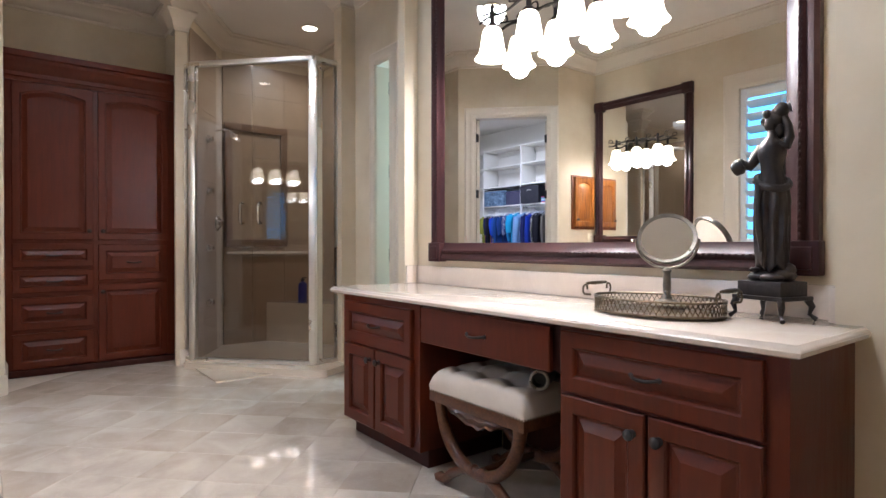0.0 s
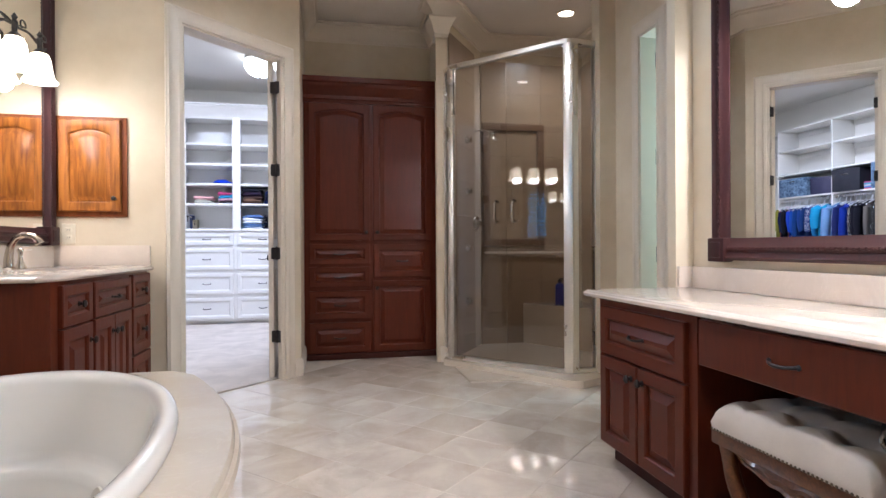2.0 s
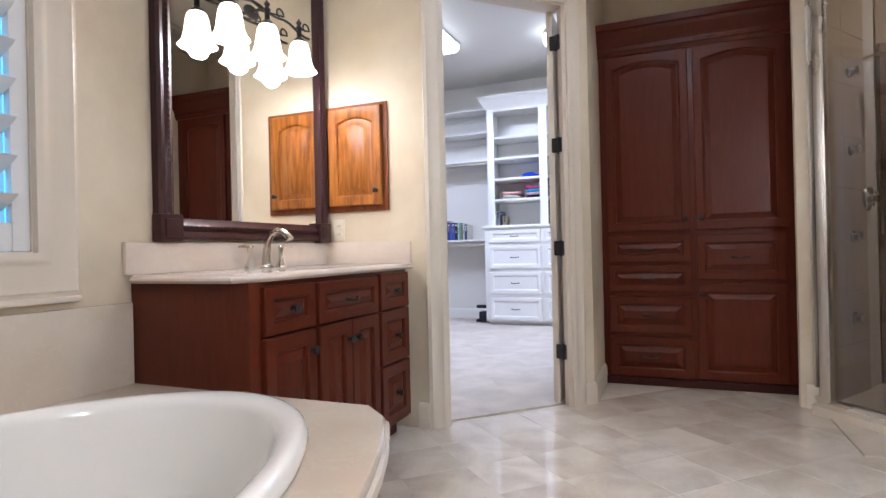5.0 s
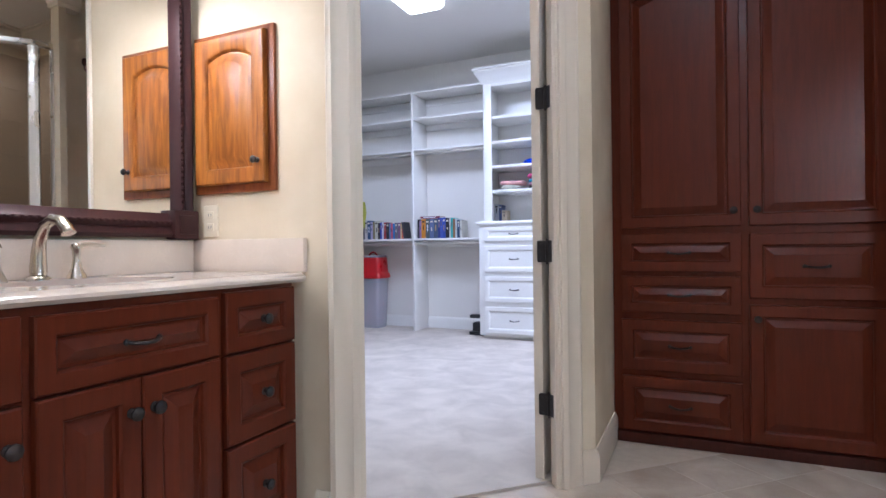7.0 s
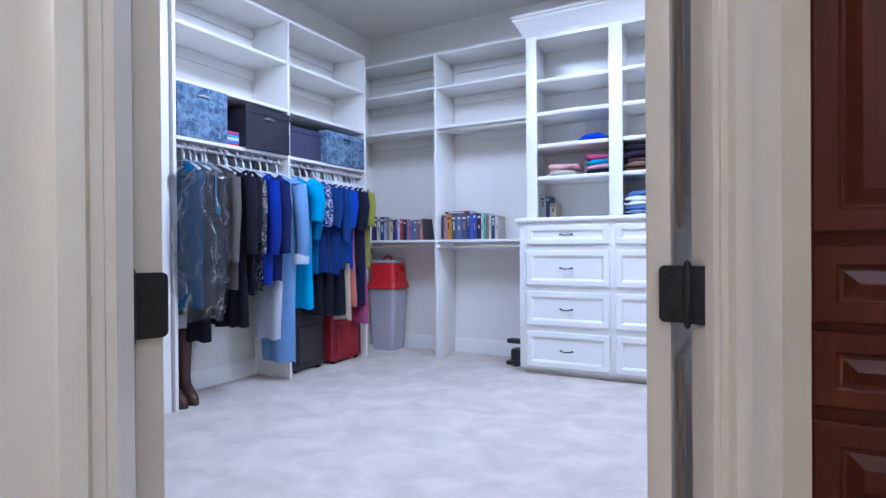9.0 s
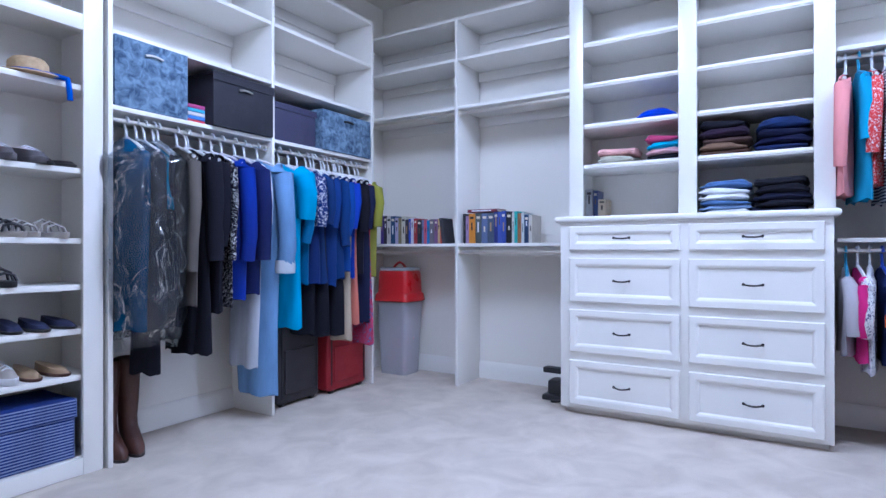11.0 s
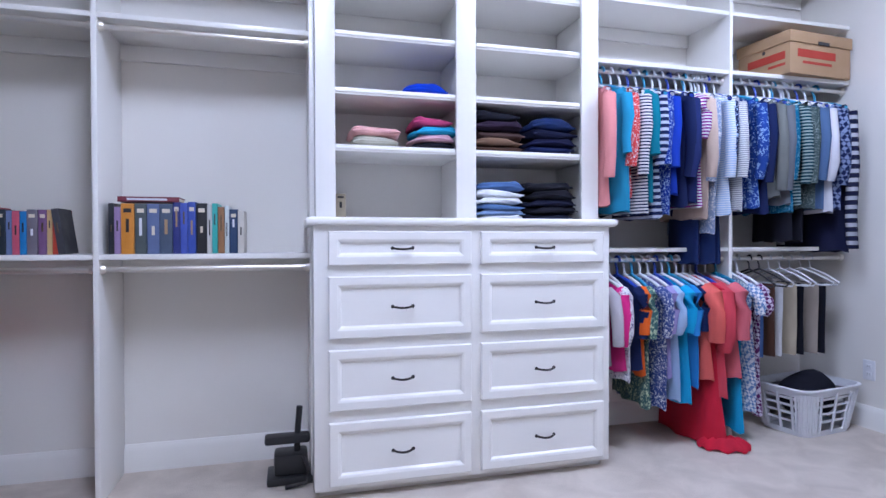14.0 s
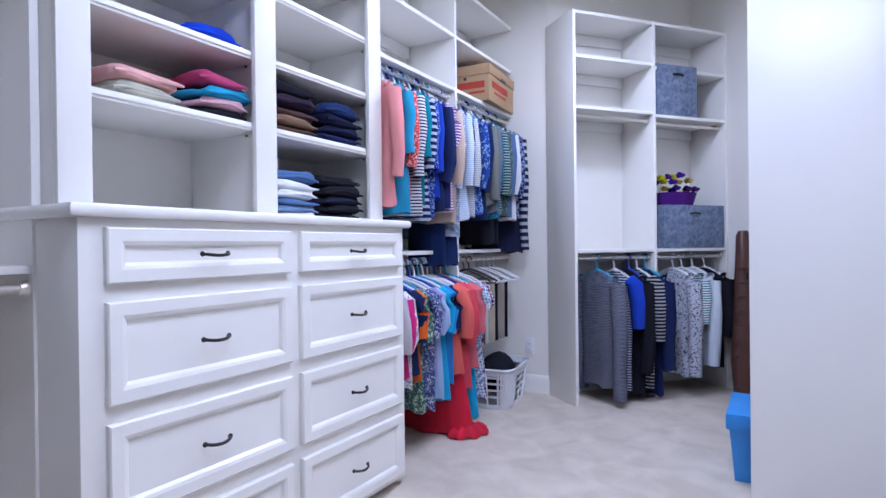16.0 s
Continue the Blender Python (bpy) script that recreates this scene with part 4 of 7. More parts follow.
for s in (-1, 1):
    bm = B()
    y = s * (D - 0.03)
    pts = [(0.225 * math.cos(a), y, 0.34 - 0.235 * math.sin(a)) for a in [math.pi * k / 20 for k in range(21)]]
    tube(bm, pts, 0.024, 10, [1.2] + [1.0] * 19 + [1.2])
    part("curved_leg", bm, CARVED, st)
    for q in (-1, 1):
        bm = B()
        tube(bm, [(q * 0.015, y, 0.118), (q * 0.09, y, 0.10), (q * 0.155, y, 0.06), (q * 0.205, y, 0.022), (q * 0.24, y, 0.024), (q * 0.247, y, 0.036)], 0.02, 10, [1.1, 1.1, 1.0, 0.95, 1.1, 0.9])
        part("foot", bm, CARVED, st)
    bm = B()
    rings = []
    for k in range(25):
        u = -1 + k / 12
        hang = 0.05 * (1 - abs(u)) ** 0.7 + 0.007 * abs(math.sin(9 * u)) + 0.004
        rings.append([(0.17 * u, y + s * dy, 0.337 - hang * f + 0.004 * math.sin(14 * u + 3 * f)) for dy, f in ((0.0, 0.0), (0.018, 0.0), (0.026, 0.35), (0.016, 0.75), (0.022, 0.9), (0.0, 1.0))])
    loft(bm, rings)
    part("carving", bm, CARVED, st, "carved leaf ornament")
bm = B()
tube(bm, [(0, -D + 0.03, 0.11), (0, 0, 0.112), (0, D - 0.03, 0.11)], 0.014, 10, [1, 1.5, 1])
part("stretcher", bm, CARVED, st)
hd = thing("hair_dryer", (1.30, 1.70, 0.455), 215, "black hair dryer with a grey ring lying on the stool", "hair dryer")
bm = B()
lathe(bm, [(0.0001, -0.02), (0.03, -0.02), (0.042, 0.0), (0.044, 0.06), (0.04, 0.12), (0.034, 0.17), (0.028, 0.17), (0.026, 0.12), (0.0001, 0.118)], m=pose(0, 0, 0.05, 0, 90, 0), n=22)
part("barrel", bm, BLACKPLASTIC, hd)
bm = B()
tube(bm, [(0.174, 0.031 * math.cos(0.2856 * q), 0.05 + 0.031 * math.sin(0.2856 * q)) for q in range(23)], 0.006, 8)
part("nozzle_ring", bm, PEWTER, hd, "grey nozzle ring")
bm = B()
tube(bm, [(0.02, 0, 0.04), (0.03, 0.06, 0.025), (0.04, 0.13, 0.02)], 0.018, 10)
part("grip", bm, BLACKPLASTIC, hd)

# armoire in its niche
arm = thing("armoire", (-0.322, 5.45, 0), 0, "tall cherry wood linen armoire with arched doors and drawers", "armoire")
bm = B()
box(bm, (0, 0.0, 0.05), (1.155, 0.395, 2.25), 0.002)
part("body", bm, CHERRY, arm)
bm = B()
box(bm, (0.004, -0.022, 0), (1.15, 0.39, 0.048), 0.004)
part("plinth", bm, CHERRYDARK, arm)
bm = B()
loft(bm, [[(-0.0 - o * 0.3, -o, z), (1.155 + o * 0.3, -o, z), (1.155 + o * 0.3, 0.39, z), (-o * 0.3, 0.39, z)] for o, z in ((0.0, 2.19), (0.018, 2.19), (0.022, 2.215), (0.03, 2.22), (0.03, 2.25), (0.038, 2.255), (0.05, 2.285), (0.07, 2.315), (0.075, 2.325), (0.075, 2.345), (0.09, 2.352), (0.09, 2.395))])
part("crown", bm, CHERRY, arm, "stepped cherry crown moulding")
front(arm, "door", 0.04, 1.017, 0.512, 1.17, CHERRY, arch=0.035, handle="knob", hx=0.94, hz=0.06)
front(arm, "door", 0.582, 1.017, 0.515, 1.17, CHERRY, arch=0.035, handle="knob", hx=0.06, hz=0.06)
for z, h in ((0.812, 0.177), (0.62, 0.170), (0.346, 0.240), (0.058, 0.258)):
    front(arm, "drawer", 0.04, z, 0.512, h, CHERRY, handle="pull", hw=0.09)
front(arm, "drawer", 0.582, 0.697, 0.50, 0.285, CHERRY, handle="pull", hw=0.09)
front(arm, "door", 0.582, 0.06, 0.50, 0.608, CHERRY, handle="knob", hx=0.06, hz=0.90)

# capital on the column end
bm = B()
loft(bm, [[(0.765 - o, 5.15 - o, z), (0.855 + o, 5.15 - o, z), (0.855 + o, 5.3, z), (0.765 - o, 5.3, z)] for o, z in ((0.002, 2.70), (0.012, 2.70), (0.014, 2.73), (0.02, 2.735), (0.03, 2.78), (0.065, 2.84), (0.07, 2.845), (0.07, 2.86), (0.02, 2.862))])
setting("column_capital", bm, TRIM)

# shower enclosure
SA, SB, SC, SD = Vector((0.868, 5.04, 0)), Vector((1.563, 4.302, 0)), Vector((1.775, 4.335, 0)), Vector((0.85, 5.15, 0))
ZB, ZT = 0.055, 2.40
bm = B()
out = [(0.855, 5.16), (0.79, 5.02), (1.475, 4.10), (1.56, 4.07), (1.775, 4.17)]
inn = [(1.775, 4.40), (1.60, 4.39), (0.93, 5.10), (0.90, 5.2)]
loft(bm, [[(x, y, 0.0) for x, y in out + inn], [(x, y, 0.05) for x, y in out + inn]])
setting("shower_curb", bm, DECKSTONE, "marble curb under the shower glass")
sh = thing("shower_enclosure", (0, 0, 0), 0, "frameless shower enclosure with brushed nickel posts and bronze-tinted glass", "shower")


def post(p, q, w=0.045, name="post"):
    bm = B()
    d = (q - p).normalized()
    m = Matrix.Translation((p.x, p.y, 0)) @ Matrix.Rotation(math.atan2(d.y, d.x), 4, "Z")
    b2 = bmesh.new()
    box(b2, (-w / 2, -0.02, ZB), (w / 2, 0.02, ZT), 0.006)
    box(b2, (-w / 2 + 0.012, -0.024, ZB), (w / 2 - 0.012, 0.024, ZT), 0.004)
    b2.transform(m)
    part(name, b2, SILVER, sh)
    bm.free()


def bar(p, q, z, h, w, name, material=SILVER, bevel=0.006):
    d = (q - p)
    m = Matrix.Translation((p.x, p.y, z)) @ Matrix.Rotation(math.atan2(d.y, d.x), 4, "Z")
    b2 = bmesh.new()
    box(b2, (0, -w / 2, 0), (d.length, w / 2, h), bevel)
    b2.transform(m)
    return part(name, b2, material, sh)


for p, q in ((SD, SA), (SA, SB), (SB, SC)):
    bar(p, q, ZT - 0.005, 0.04, 0.05, "header_rail")
    bar(p, q, 0.048, 0.03, 0.045, "sill_rail")
post(SA, SB, 0.06), post(SB, SA, 0.07), post(SB + (SC - SB).normalized() * 0.042, SC, 0.05), post(SC, SB, 0.03), post(SD, SA, 0.02)
axis = (SB - SA).normalized()
m0, m1 = SA + axis * 0.025, SB - axis * 0.025
mid = m0.lerp(m1, 0.50)
panes = []
for p, q, nm in ((m0, mid - axis * 0.002, "glass_panel"), (mid + axis * 0.002, m1, "glass_door"), (SB + (SC - SB) * 0.1, SC - (SC - SB) * 0.06, "glass_panel"), (SD + (SA - SD) * 0.1, SA - (SA - SD) * 0.2, "glass_panel")):
    pane = bar(p, q, 0.078, ZT - 0.083, 0.008, nm, PANE, 0)
    panes.append(pane)
normal = Vector((axis.y, -axis.x, 0))
if normal.y > 0:
    normal = -normal
for s in (-1, 1):
    bm = B()
    c = mid + axis * (0.075 * s)
    n = normal
    pts = [c + n * o + Vector((0, 0, z)) for o, z in ((0.0, 1.15), (0.03, 1.145), (0.046, 1.155), (0.052, 1.175), (0.052, 1.275), (0.046, 1.295), (0.03, 1.305), (0.0, 1.30))]
    tube(bm, pts, 0.0115, 10)
    part("pull_handle", bm, CHROME, panes[1 if s > 0 else 0], "brushed nickel D handle")
bm = B()
box(bm, (0.855, 4.38, 0.0), (2.4, 5.85, 0.012))
setting("shower_floor", bm, DECKSTONE)
# shower wall tiles
TW, TH = 0.305, 0.305
bm = B()
box(bm, (0.001, -0.012, 0.001), (TW - 0.001, 0, TH - 0.001))
shower_tile = finish("tile", bm, SHOWERTILE, 20)
for name, at, turn, length in (("shower_wall_back", (1.335, 5.846, 0), 0, 1.06), ("shower_wall_east", (2.396, 5.84, 0), -90, 1.46), ("shower_wall_diagonal", (0.868, 5.170, 0), 55.5, 0.80)):
    bm = B()
    box(bm, (0, -0.004, 0.012), (length, 0.002, 2.745))
    panel = solo(name, bm, GROUT, "beige stone tiled shower wall", "", "", "structure", at=pose(*at, 0, 0, turn))
    for i in range(int(length / TW)):
        for j in range(9):
            t = new("tile", shower_tile)
            t.parent = panel
            t.matrix_basis = Matrix.Translation((i * TW, -0.004, 0.012 + j * TH - (0.0 if i % 2 else 0.0)))
bm = B()
fx0, fx1, fz0, fz1 = 1.345, 1.97, 0.96, 2.16
for lo, hi in (((fx0, 5.80, fz0), (fx1, 5.834, fz0 + 0.07)), ((fx0, 5.80, fz1 - 0.07), (fx1, 5.834, fz1)), ((fx0, 5.80, fz0 + 0.07), (fx0 + 0.07, 5.834, fz1 - 0.07)), ((fx1 - 0.07, 5.80, fz0 + 0.07), (fx1, 5.834, fz1 - 0.07))):
    box(bm, lo, hi, 0.006)
setting("shower_border", bm, BORDERTILE, "brown stone border framed on the shower wall")
# thin pale strip across the back wall, just below the border
setting("shower_pale_strip", box(B(), (1.36, 5.80, 0.888), (2.392, 5.834, 0.912), 0.004), DECKSTONE, "narrow pale strip across the shower back wall")
bm = B()
prism(bm, [(2.396, 5.84), (1.75, 5.84), (2.396, 4.9)], 0.012, 0.40)
setting("shower_bench", bm, DECKSTONE, "stone corner bench in the shower")
hd2 = thing("shower_spray", (1.222, 5.652, 2.03), -34.5, "brushed nickel shower head on a bent arm", "shower head")
bm = B()
tube(bm, [(0, 0, 0), (0.06, -0.0, 0.012), (0.13, -0.01, 0.0), (0.17, -0.01, -0.04)], 0.010, 8)
part("arm", bm, CHROME, hd2)
bm = B()
lathe(bm, [(0.0001, 0.03), (0.014, 0.03), (0.02, 0.01), (0.055, -0.012), (0.06, -0.022), (0.0001, -0.024)], m=pose(0.18, -0.01, -0.06, 0, 22, 0), n=20)
part("spray_face", bm, CHROME, hd2)
vl = thing("shower_valve", (1.240, 5.678, 1.18), -34.5, "brushed nickel round shower valve with a lever", "tap")
bm = B()
lathe(bm, [(0.0001, 0), (0.075, 0), (0.07, 0.01), (0.03, 0.016), (0.028, 0.05), (0.0001, 0.055)], m=pose(0, 0, 0, 0, 90, 0), n=24)
part("escutcheon", bm, CHROME, vl)
bm = B()
tube(bm, [(0.045, 0, 0), (0.06, -0.03, 0.02), (0.065, -0.09, 0.03)], 0.009, 8)
part("lever", bm, CHROME, vl)

for z in (0.47, 0.95, 1.46, 1.92):
    bs = thing("body_spray", (1.106, 5.483, z), -34.5, "round brushed nickel body spray on the shower wall", "shower head", "body sprays")
    bm = B()
    lathe(bm, [(0.0001, 0), (0.036, 0), (0.034, 0.008), (0.022, 0.012), (0.022, 0.026), (0.028, 0.034), (0.027, 0.044), (0.0001, 0.046)], m=pose(0, 0, 0, 0, 90, 0), n=20)
    part("nozzle", bm, CHROME, bs)


def bottle(name, at, h, r, material, label, cap=None):
    t = thing(name, at, 0, label, "bottle")
    bm = B()
    lathe(bm, [(0.0001, 0), (r, 0), (r * 1.03, 0.01), (r, h * 0.7), (r * 0.8, h * 0.78), (r * 0.35, h * 0.82), (r * 0.35, h * 0.88), (0.0001, h * 0.88)], n=18, squash=0.7)
    part("bottle_body", bm, material, t)
    bm = B()
    lathe(bm, [(0.0001, h * 0.86), (r * 0.45, h * 0.86), (r * 0.45, h * 0.94), (r * 0.2, h * 0.95), (r * 0.2, h), (0.0001, h)], n=14)
    tube(bm, [(0, 0, h * 0.985), (r * 0.9, 0, h * 0.98)], r * 0.13, 6)
    part("pump", bm, cap or BLACKPLASTIC, t)
    return t


NAVYPLASTIC = surface("navy_plastic", (0.01, 0.02, 0.16), 0.35)
bottle("shampoo_bottle", (2.05, 5.62, 0.40), 0.25, 0.045, NAVYPLASTIC, "navy blue pump bottle on the shower bench")
bottle("shampoo_bottle", (2.17, 5.58, 0.40), 0.20, 0.04, IVORYPLASTIC, "cream pump bottle on the shower bench")

# ceiling can lights; the one at (0.3, 1.2) is added, unseen
for x, y in CANS:
    t = thing("recessed_light", (x, y, H1), 0, "round white recessed ceiling light, lit", "ceiling light", "recessed lights")
    bm = B()
    lathe(bm, [(0.062, -0.001), (0.085, -0.001), (0.088, -0.006), (0.07, -0.012), (0.062, -0.004)], n=32)
    part("trim_ring", bm, TRIM, t)
    bm = B()
    lathe(bm, [(0.0001, -0.004), (0.064, -0.004), (0.064, -0.008), (0.0001, -0.009)], n=28)
    part("lens", bm, CANGLOW, t, "lit lens")

# sink vanity on the west wall: local x runs along +y, local y into the wall
v2 = (-1.145, 2.93, 0)
un = thing("sink_cabinet", v2, 90, "cherry wood sink cabinet with raised panel doors and drawers", "cabinet", "sink cabinets")
carcass(un, 1.148, 0.525, 0, 0.83, CHERRY, 0.085)
front(un, "drawer", 0.055, 0.648, 0.283, 0.165, CHERRY, handle="knob")
front(un, "door", 0.055, 0.10, 0.283, 0.54, CHERRY, handle="knob", hx=0.90, hz=0.86)
front(un, "false_drawer", 0.360, 0.650, 0.465, 0.16, CHERRY, handle="pull", hw=0.085)
front(un, "door", 0.361, 0.10, 0.229, 0.543, CHERRY, handle="knob", hx=0.88, hz=0.86)
front(un, "door", 0.594, 0.10, 0.232, 0.543, CHERRY, handle="knob", hx=0.12, hz=0.86)
for z, h in ((0.648, 0.17), (0.391, 0.25), (0.10, 0.283)):
    front(un, "drawer", 0.849, z, 0.288, h, CHERRY, handle="knob")
TOPZ = 0.86
bm = B()
SX, SY, SRX, SRY = -1.40, 3.57, 0.165, 0.235
n = 40
inner = [(SX + SRX * math.cos(6.2832 * k / n), SY + SRY * math.sin(6.2832 * k / n)) for k in range(n)]
x0, x1, y0, y1 = -1.675, -1.120, 2.885, 4.150
outer = []
for k in range(n):
    a = 6.2832 * k / n
    c, s = math.cos(a), math.sin(a)
    f = min(((x1 - SX) if c > 0 else (SX - x0)) / max(abs(c), 1e-6), ((y1 - SY) if s > 0 else (SY - y0)) / max(abs(s), 1e-6))
    outer.append((SX + f * c, SY + f * s))
def inset(d):
    return [(min(max(x, x0 + d), x1 - d), min(max(y, y0 + d), y1 - d)) for x, y in outer]
rings = [[(x, y, TOPZ - 0.03) for x, y in inset(0.012)], [(x, y, TOPZ - 0.02) for x, y in inset(0)], [(x, y, TOPZ - 0.012) for x, y in inset(0.002)], [(x, y, TOPZ - 0.007) for x, y in inset(0.013)], [(x, y, TOPZ) for x, y in inset(0.018)],
         [(x, y, TOPZ) for x, y in inner], [(x, y, TOPZ - 0.03) for x, y in inner]]
loft(bm, rings, False, False)
solo("sink_counter", bm, COUNTER, "cream stone counter with an ogee edge on the sink cabinet", "countertop")
sk = thing("sink", (SX, SY, TOPZ), 0, "white oval undermount basin in the stone counter", "sink")
bm = B()
prof = [(1.02, -0.028), (0.99, -0.032), (0.95, -0.07), (0.80, -0.12), (0.5, -0.145), (0.12, -0.15), (0.11, -0.165), (0.6, -0.16), (0.9, -0.13), (1.03, -0.07), (1.05, -0.032)]
loft(bm, [[(SRX * r * math.cos(6.2832 * k / 36), SRY * r * math.sin(6.2832 * k / 36), z) for k in range(36)] for r, z in prof], False, False)
part("basin", bm, TUBWHITE, sk, smooth=60)
bm = B()
lathe(bm, [(0.0001, -0.146), (0.022, -0.146), (0.024, -0.15), (0.0001, -0.152)], n=18)
part("drain", bm, CHROME, sk)
backsplash("low cream stone backsplash round the sink counter", (-1.675, 3.53, TOPZ), ("back_piece", (-1.675, 2.90, TOPZ), (-1.655, 4.144, 0.975)), ("end_piece", (-1.675, 4.145, TOPZ), (-1.150, 4.165, 0.975)))
fa = thing("faucet", (-1.60, 3.57, TOPZ), 0, "brushed nickel high-arc basin faucet with two lever handles", "faucet")
bm = B()
lathe(bm, [(0.0001, 0), (0.03, 0), (0.03, 0.006), (0.02, 0.014), (0.016, 0.04), (0.0001, 0.042)], n=18)
part("spout_base", bm, CHROME, fa)
bm = B()
pts = [(0, 0, 0.02), (0.002, 0, 0.07), (0.010, 0, 0.115), (0.032, 0, 0.150), (0.066, 0, 0.166), (0.102, 0, 0.160), (0.128, 0, 0.138), (0.134, 0, 0.126)]
tube(bm, pts, 0.0165, 12, [1.35, 1.12, 1.0, 0.92, 0.88, 0.92, 1.0, 1.12])
part("spout", bm, CHROME, fa, smooth=70)
for s in (-1, 1):
    bm = B()
    lathe(bm, [(0.0001, 0), (0.027, 0), (0.026, 0.006), (0.014, 0.03), (0.0095, 0.06), (0.012, 0.082), (0.016, 0.09), (0.012, 0.1), (0.0001, 0.104)], at=(0, s * 0.105, 0), n=18)
    tube(bm, [(0, s * 0.10, 0.094), (0.004, s * 0.135, 0.099), (0.01, s * 0.185, 0.096)], 0.008, 8, [1, 1.1, 0.7])
    part("lever_handle", bm, CHROME, fa, smooth=60)
md = thing("medicine_cabinet", (-1.648, 4.165, 1.143), 0, "honey-stained wooden wall cabinet with one arched door", "cabinet")
bm = B()
box(bm, (0, -0.014, 0), (0.377, 0, 0.58), 0.003)
part("body", bm, HONEYDARK, md)
door = None
bm = B()
raised_front(bm, 0.022, 0.03, 0.325, 0.53, -0.014, 0.022, 0.055, 0.03)
door = part("door", bm, HONEY, md)
bm = B()
knob(bm, 0.318, -0.036, 0.105, 0.013)
part("knob", bm, BRONZE, door, "dark bronze round knob")


def outlet(at, turn, label, material):
    t = thing("outlet", at, turn, label, "outlet")
    bm = B()
    box(bm, (-0.035, -0.006, -0.058), (0.035, 0, 0.058), 0.003)
    part("cover_plate", bm, material, t)
    for s in (-1, 1):
        bm = B()
        box(bm, (-0.017, -0.009, s * 0.022 - 0.014), (0.017, -0.004, s * 0.022 + 0.014), 0.004)
        face = part("socket", bm, material, t)
        bm = B()
        for q in (-1, 1):
            box(bm, (q * 0.006 - 0.001, -0.0098, s * 0.022 - 0.005), (q * 0.006 + 0.001, -0.0088, s * 0.022 + 0.005))
        part("slots", bm, BLACKPLASTIC, face)


outlet((-1.585, 4.165, 1.045), 0, "cream duplex outlet above the backsplash", IVORYPLASTIC)
outlet((1.16, 8.105, 0.345), -90, "white duplex outlet low on the closet wall", WHITEPLASTIC)

# tub in its bowed marble deck
TC, TRX, TRY, DZ = (-1.055, 1.80), 0.585, 1.02, 0.475
def bow(y, back=0.0):
    return -0.315 - 0.26 * (y - 1.8) ** 2 - back
NB = 32
ys = [0.62 + (2.928 - 0.62) * k / NB for k in range(NB + 1)]
bm = B()
edge = [(0.03, DZ - 0.05), (0.012, DZ - 0.046), (0.0, DZ - 0.035), (0.004, DZ - 0.02), (0.014, DZ - 0.015), (0.016, DZ - 0.006), (0.022, DZ)]
n = 64
def deck_out(d):
    pts = []
    for k in range(n):
        a = 6.2832 * k / n
        c, s = math.cos(a), math.sin(a)
        f = 0.0
        lo, hi = 0.0, 4.0
        for _ in range(30):
            f = (lo + hi) / 2
            x, y = TC[0] + f * c, TC[1] + f * s
            inside = x > -1.672 and 0.62 + d < y < 2.928 - 0.0 and x < bow(y, d)
            lo, hi = (f, hi) if inside else (lo, f)
        pts.append((TC[0] + lo * c, TC[1] + lo * s))
    return pts
rim = [(TC[0] + (TRX - 0.01) * math.cos(6.2832 * k / n), TC[1] + (TRY - 0.01) * math.sin(6.2832 * k / n)) for k in range(n)]
loft(bm, [[(x, y, z) for x, y in deck_out(d)] for d, z in edge] + [[(x, y, DZ) for x, y in rim], [(x, y, DZ - 0.05) for x, y in rim]], False, False)
solo("tub_deck", bm, DECKSTONE, "bowed beige marble deck round the bathtub", "tub deck")
bm = B()
ap = [(bow(y, 0.035), y) for y in ys] + [(bow(y, 0.075), y) for y in ys[::-1]]
loft(bm, [[(x, y, 0) for x, y in ap], [(x, y, DZ - 0.046) for x, y in ap]], False, False)
solo("tub_apron", bm, DECKSTONE, "curved beige marble apron under the tub deck", "tub apron")
tub = thing("bathtub", (TC[0], TC[1], DZ), 0, "white oval drop-in bathtub in the marble deck", "bathtub")
bm = B()
prof = [(1.0, 0.002), (1.006, 0.018), (1.0, 0.034), (0.987, 0.044), (0.962, 0.048), (0.938, 0.045), (0.918, 0.036), (0.905, 0.018), (0.892, -0.02), (0.868, -0.10), (0.842, -0.185), (0.834, -0.202), (0.818, -0.212), (0.775, -0.217), (0.758, -0.224), (0.748, -0.245), (0.725, -0.31), (0.695, -0.342), (0.62, -0.355), (0.3, -0.36), (0.02, -0.362)]
m = 72
def tubring(r, z):
    ring = []
    for k in range(m):
        a = 6.2832 * k / m
        x, y = TRX * r * math.cos(a), TRY * r * math.sin(a)
        if z < -0.05:
            y *= 1 + 0.10 * z
        ring.append((x, y, z))
    return ring
loft(bm, [tubring(r, z) for r, z in prof], False, True)
part("shell", bm, TUBWHITE, tub, smooth=80)
bm = B()
lathe(bm, [(0.0001, 0), (0.028, 0), (0.026, 0.006), (0.0001, 0.008)], m=pose(0.30, 0.50, -0.22, 0, -70, 40), n=18)
part("jet", bm, CHROME, tub, "round brass whirlpool jet")
bm = B()
box(bm, (-1.675, 0.6, DZ), (-1.655, 2.925, 0.762), 0.003)
solo("tub_splash", bm, DECKSTONE, "beige marble splash behind the tub", "backsplash")

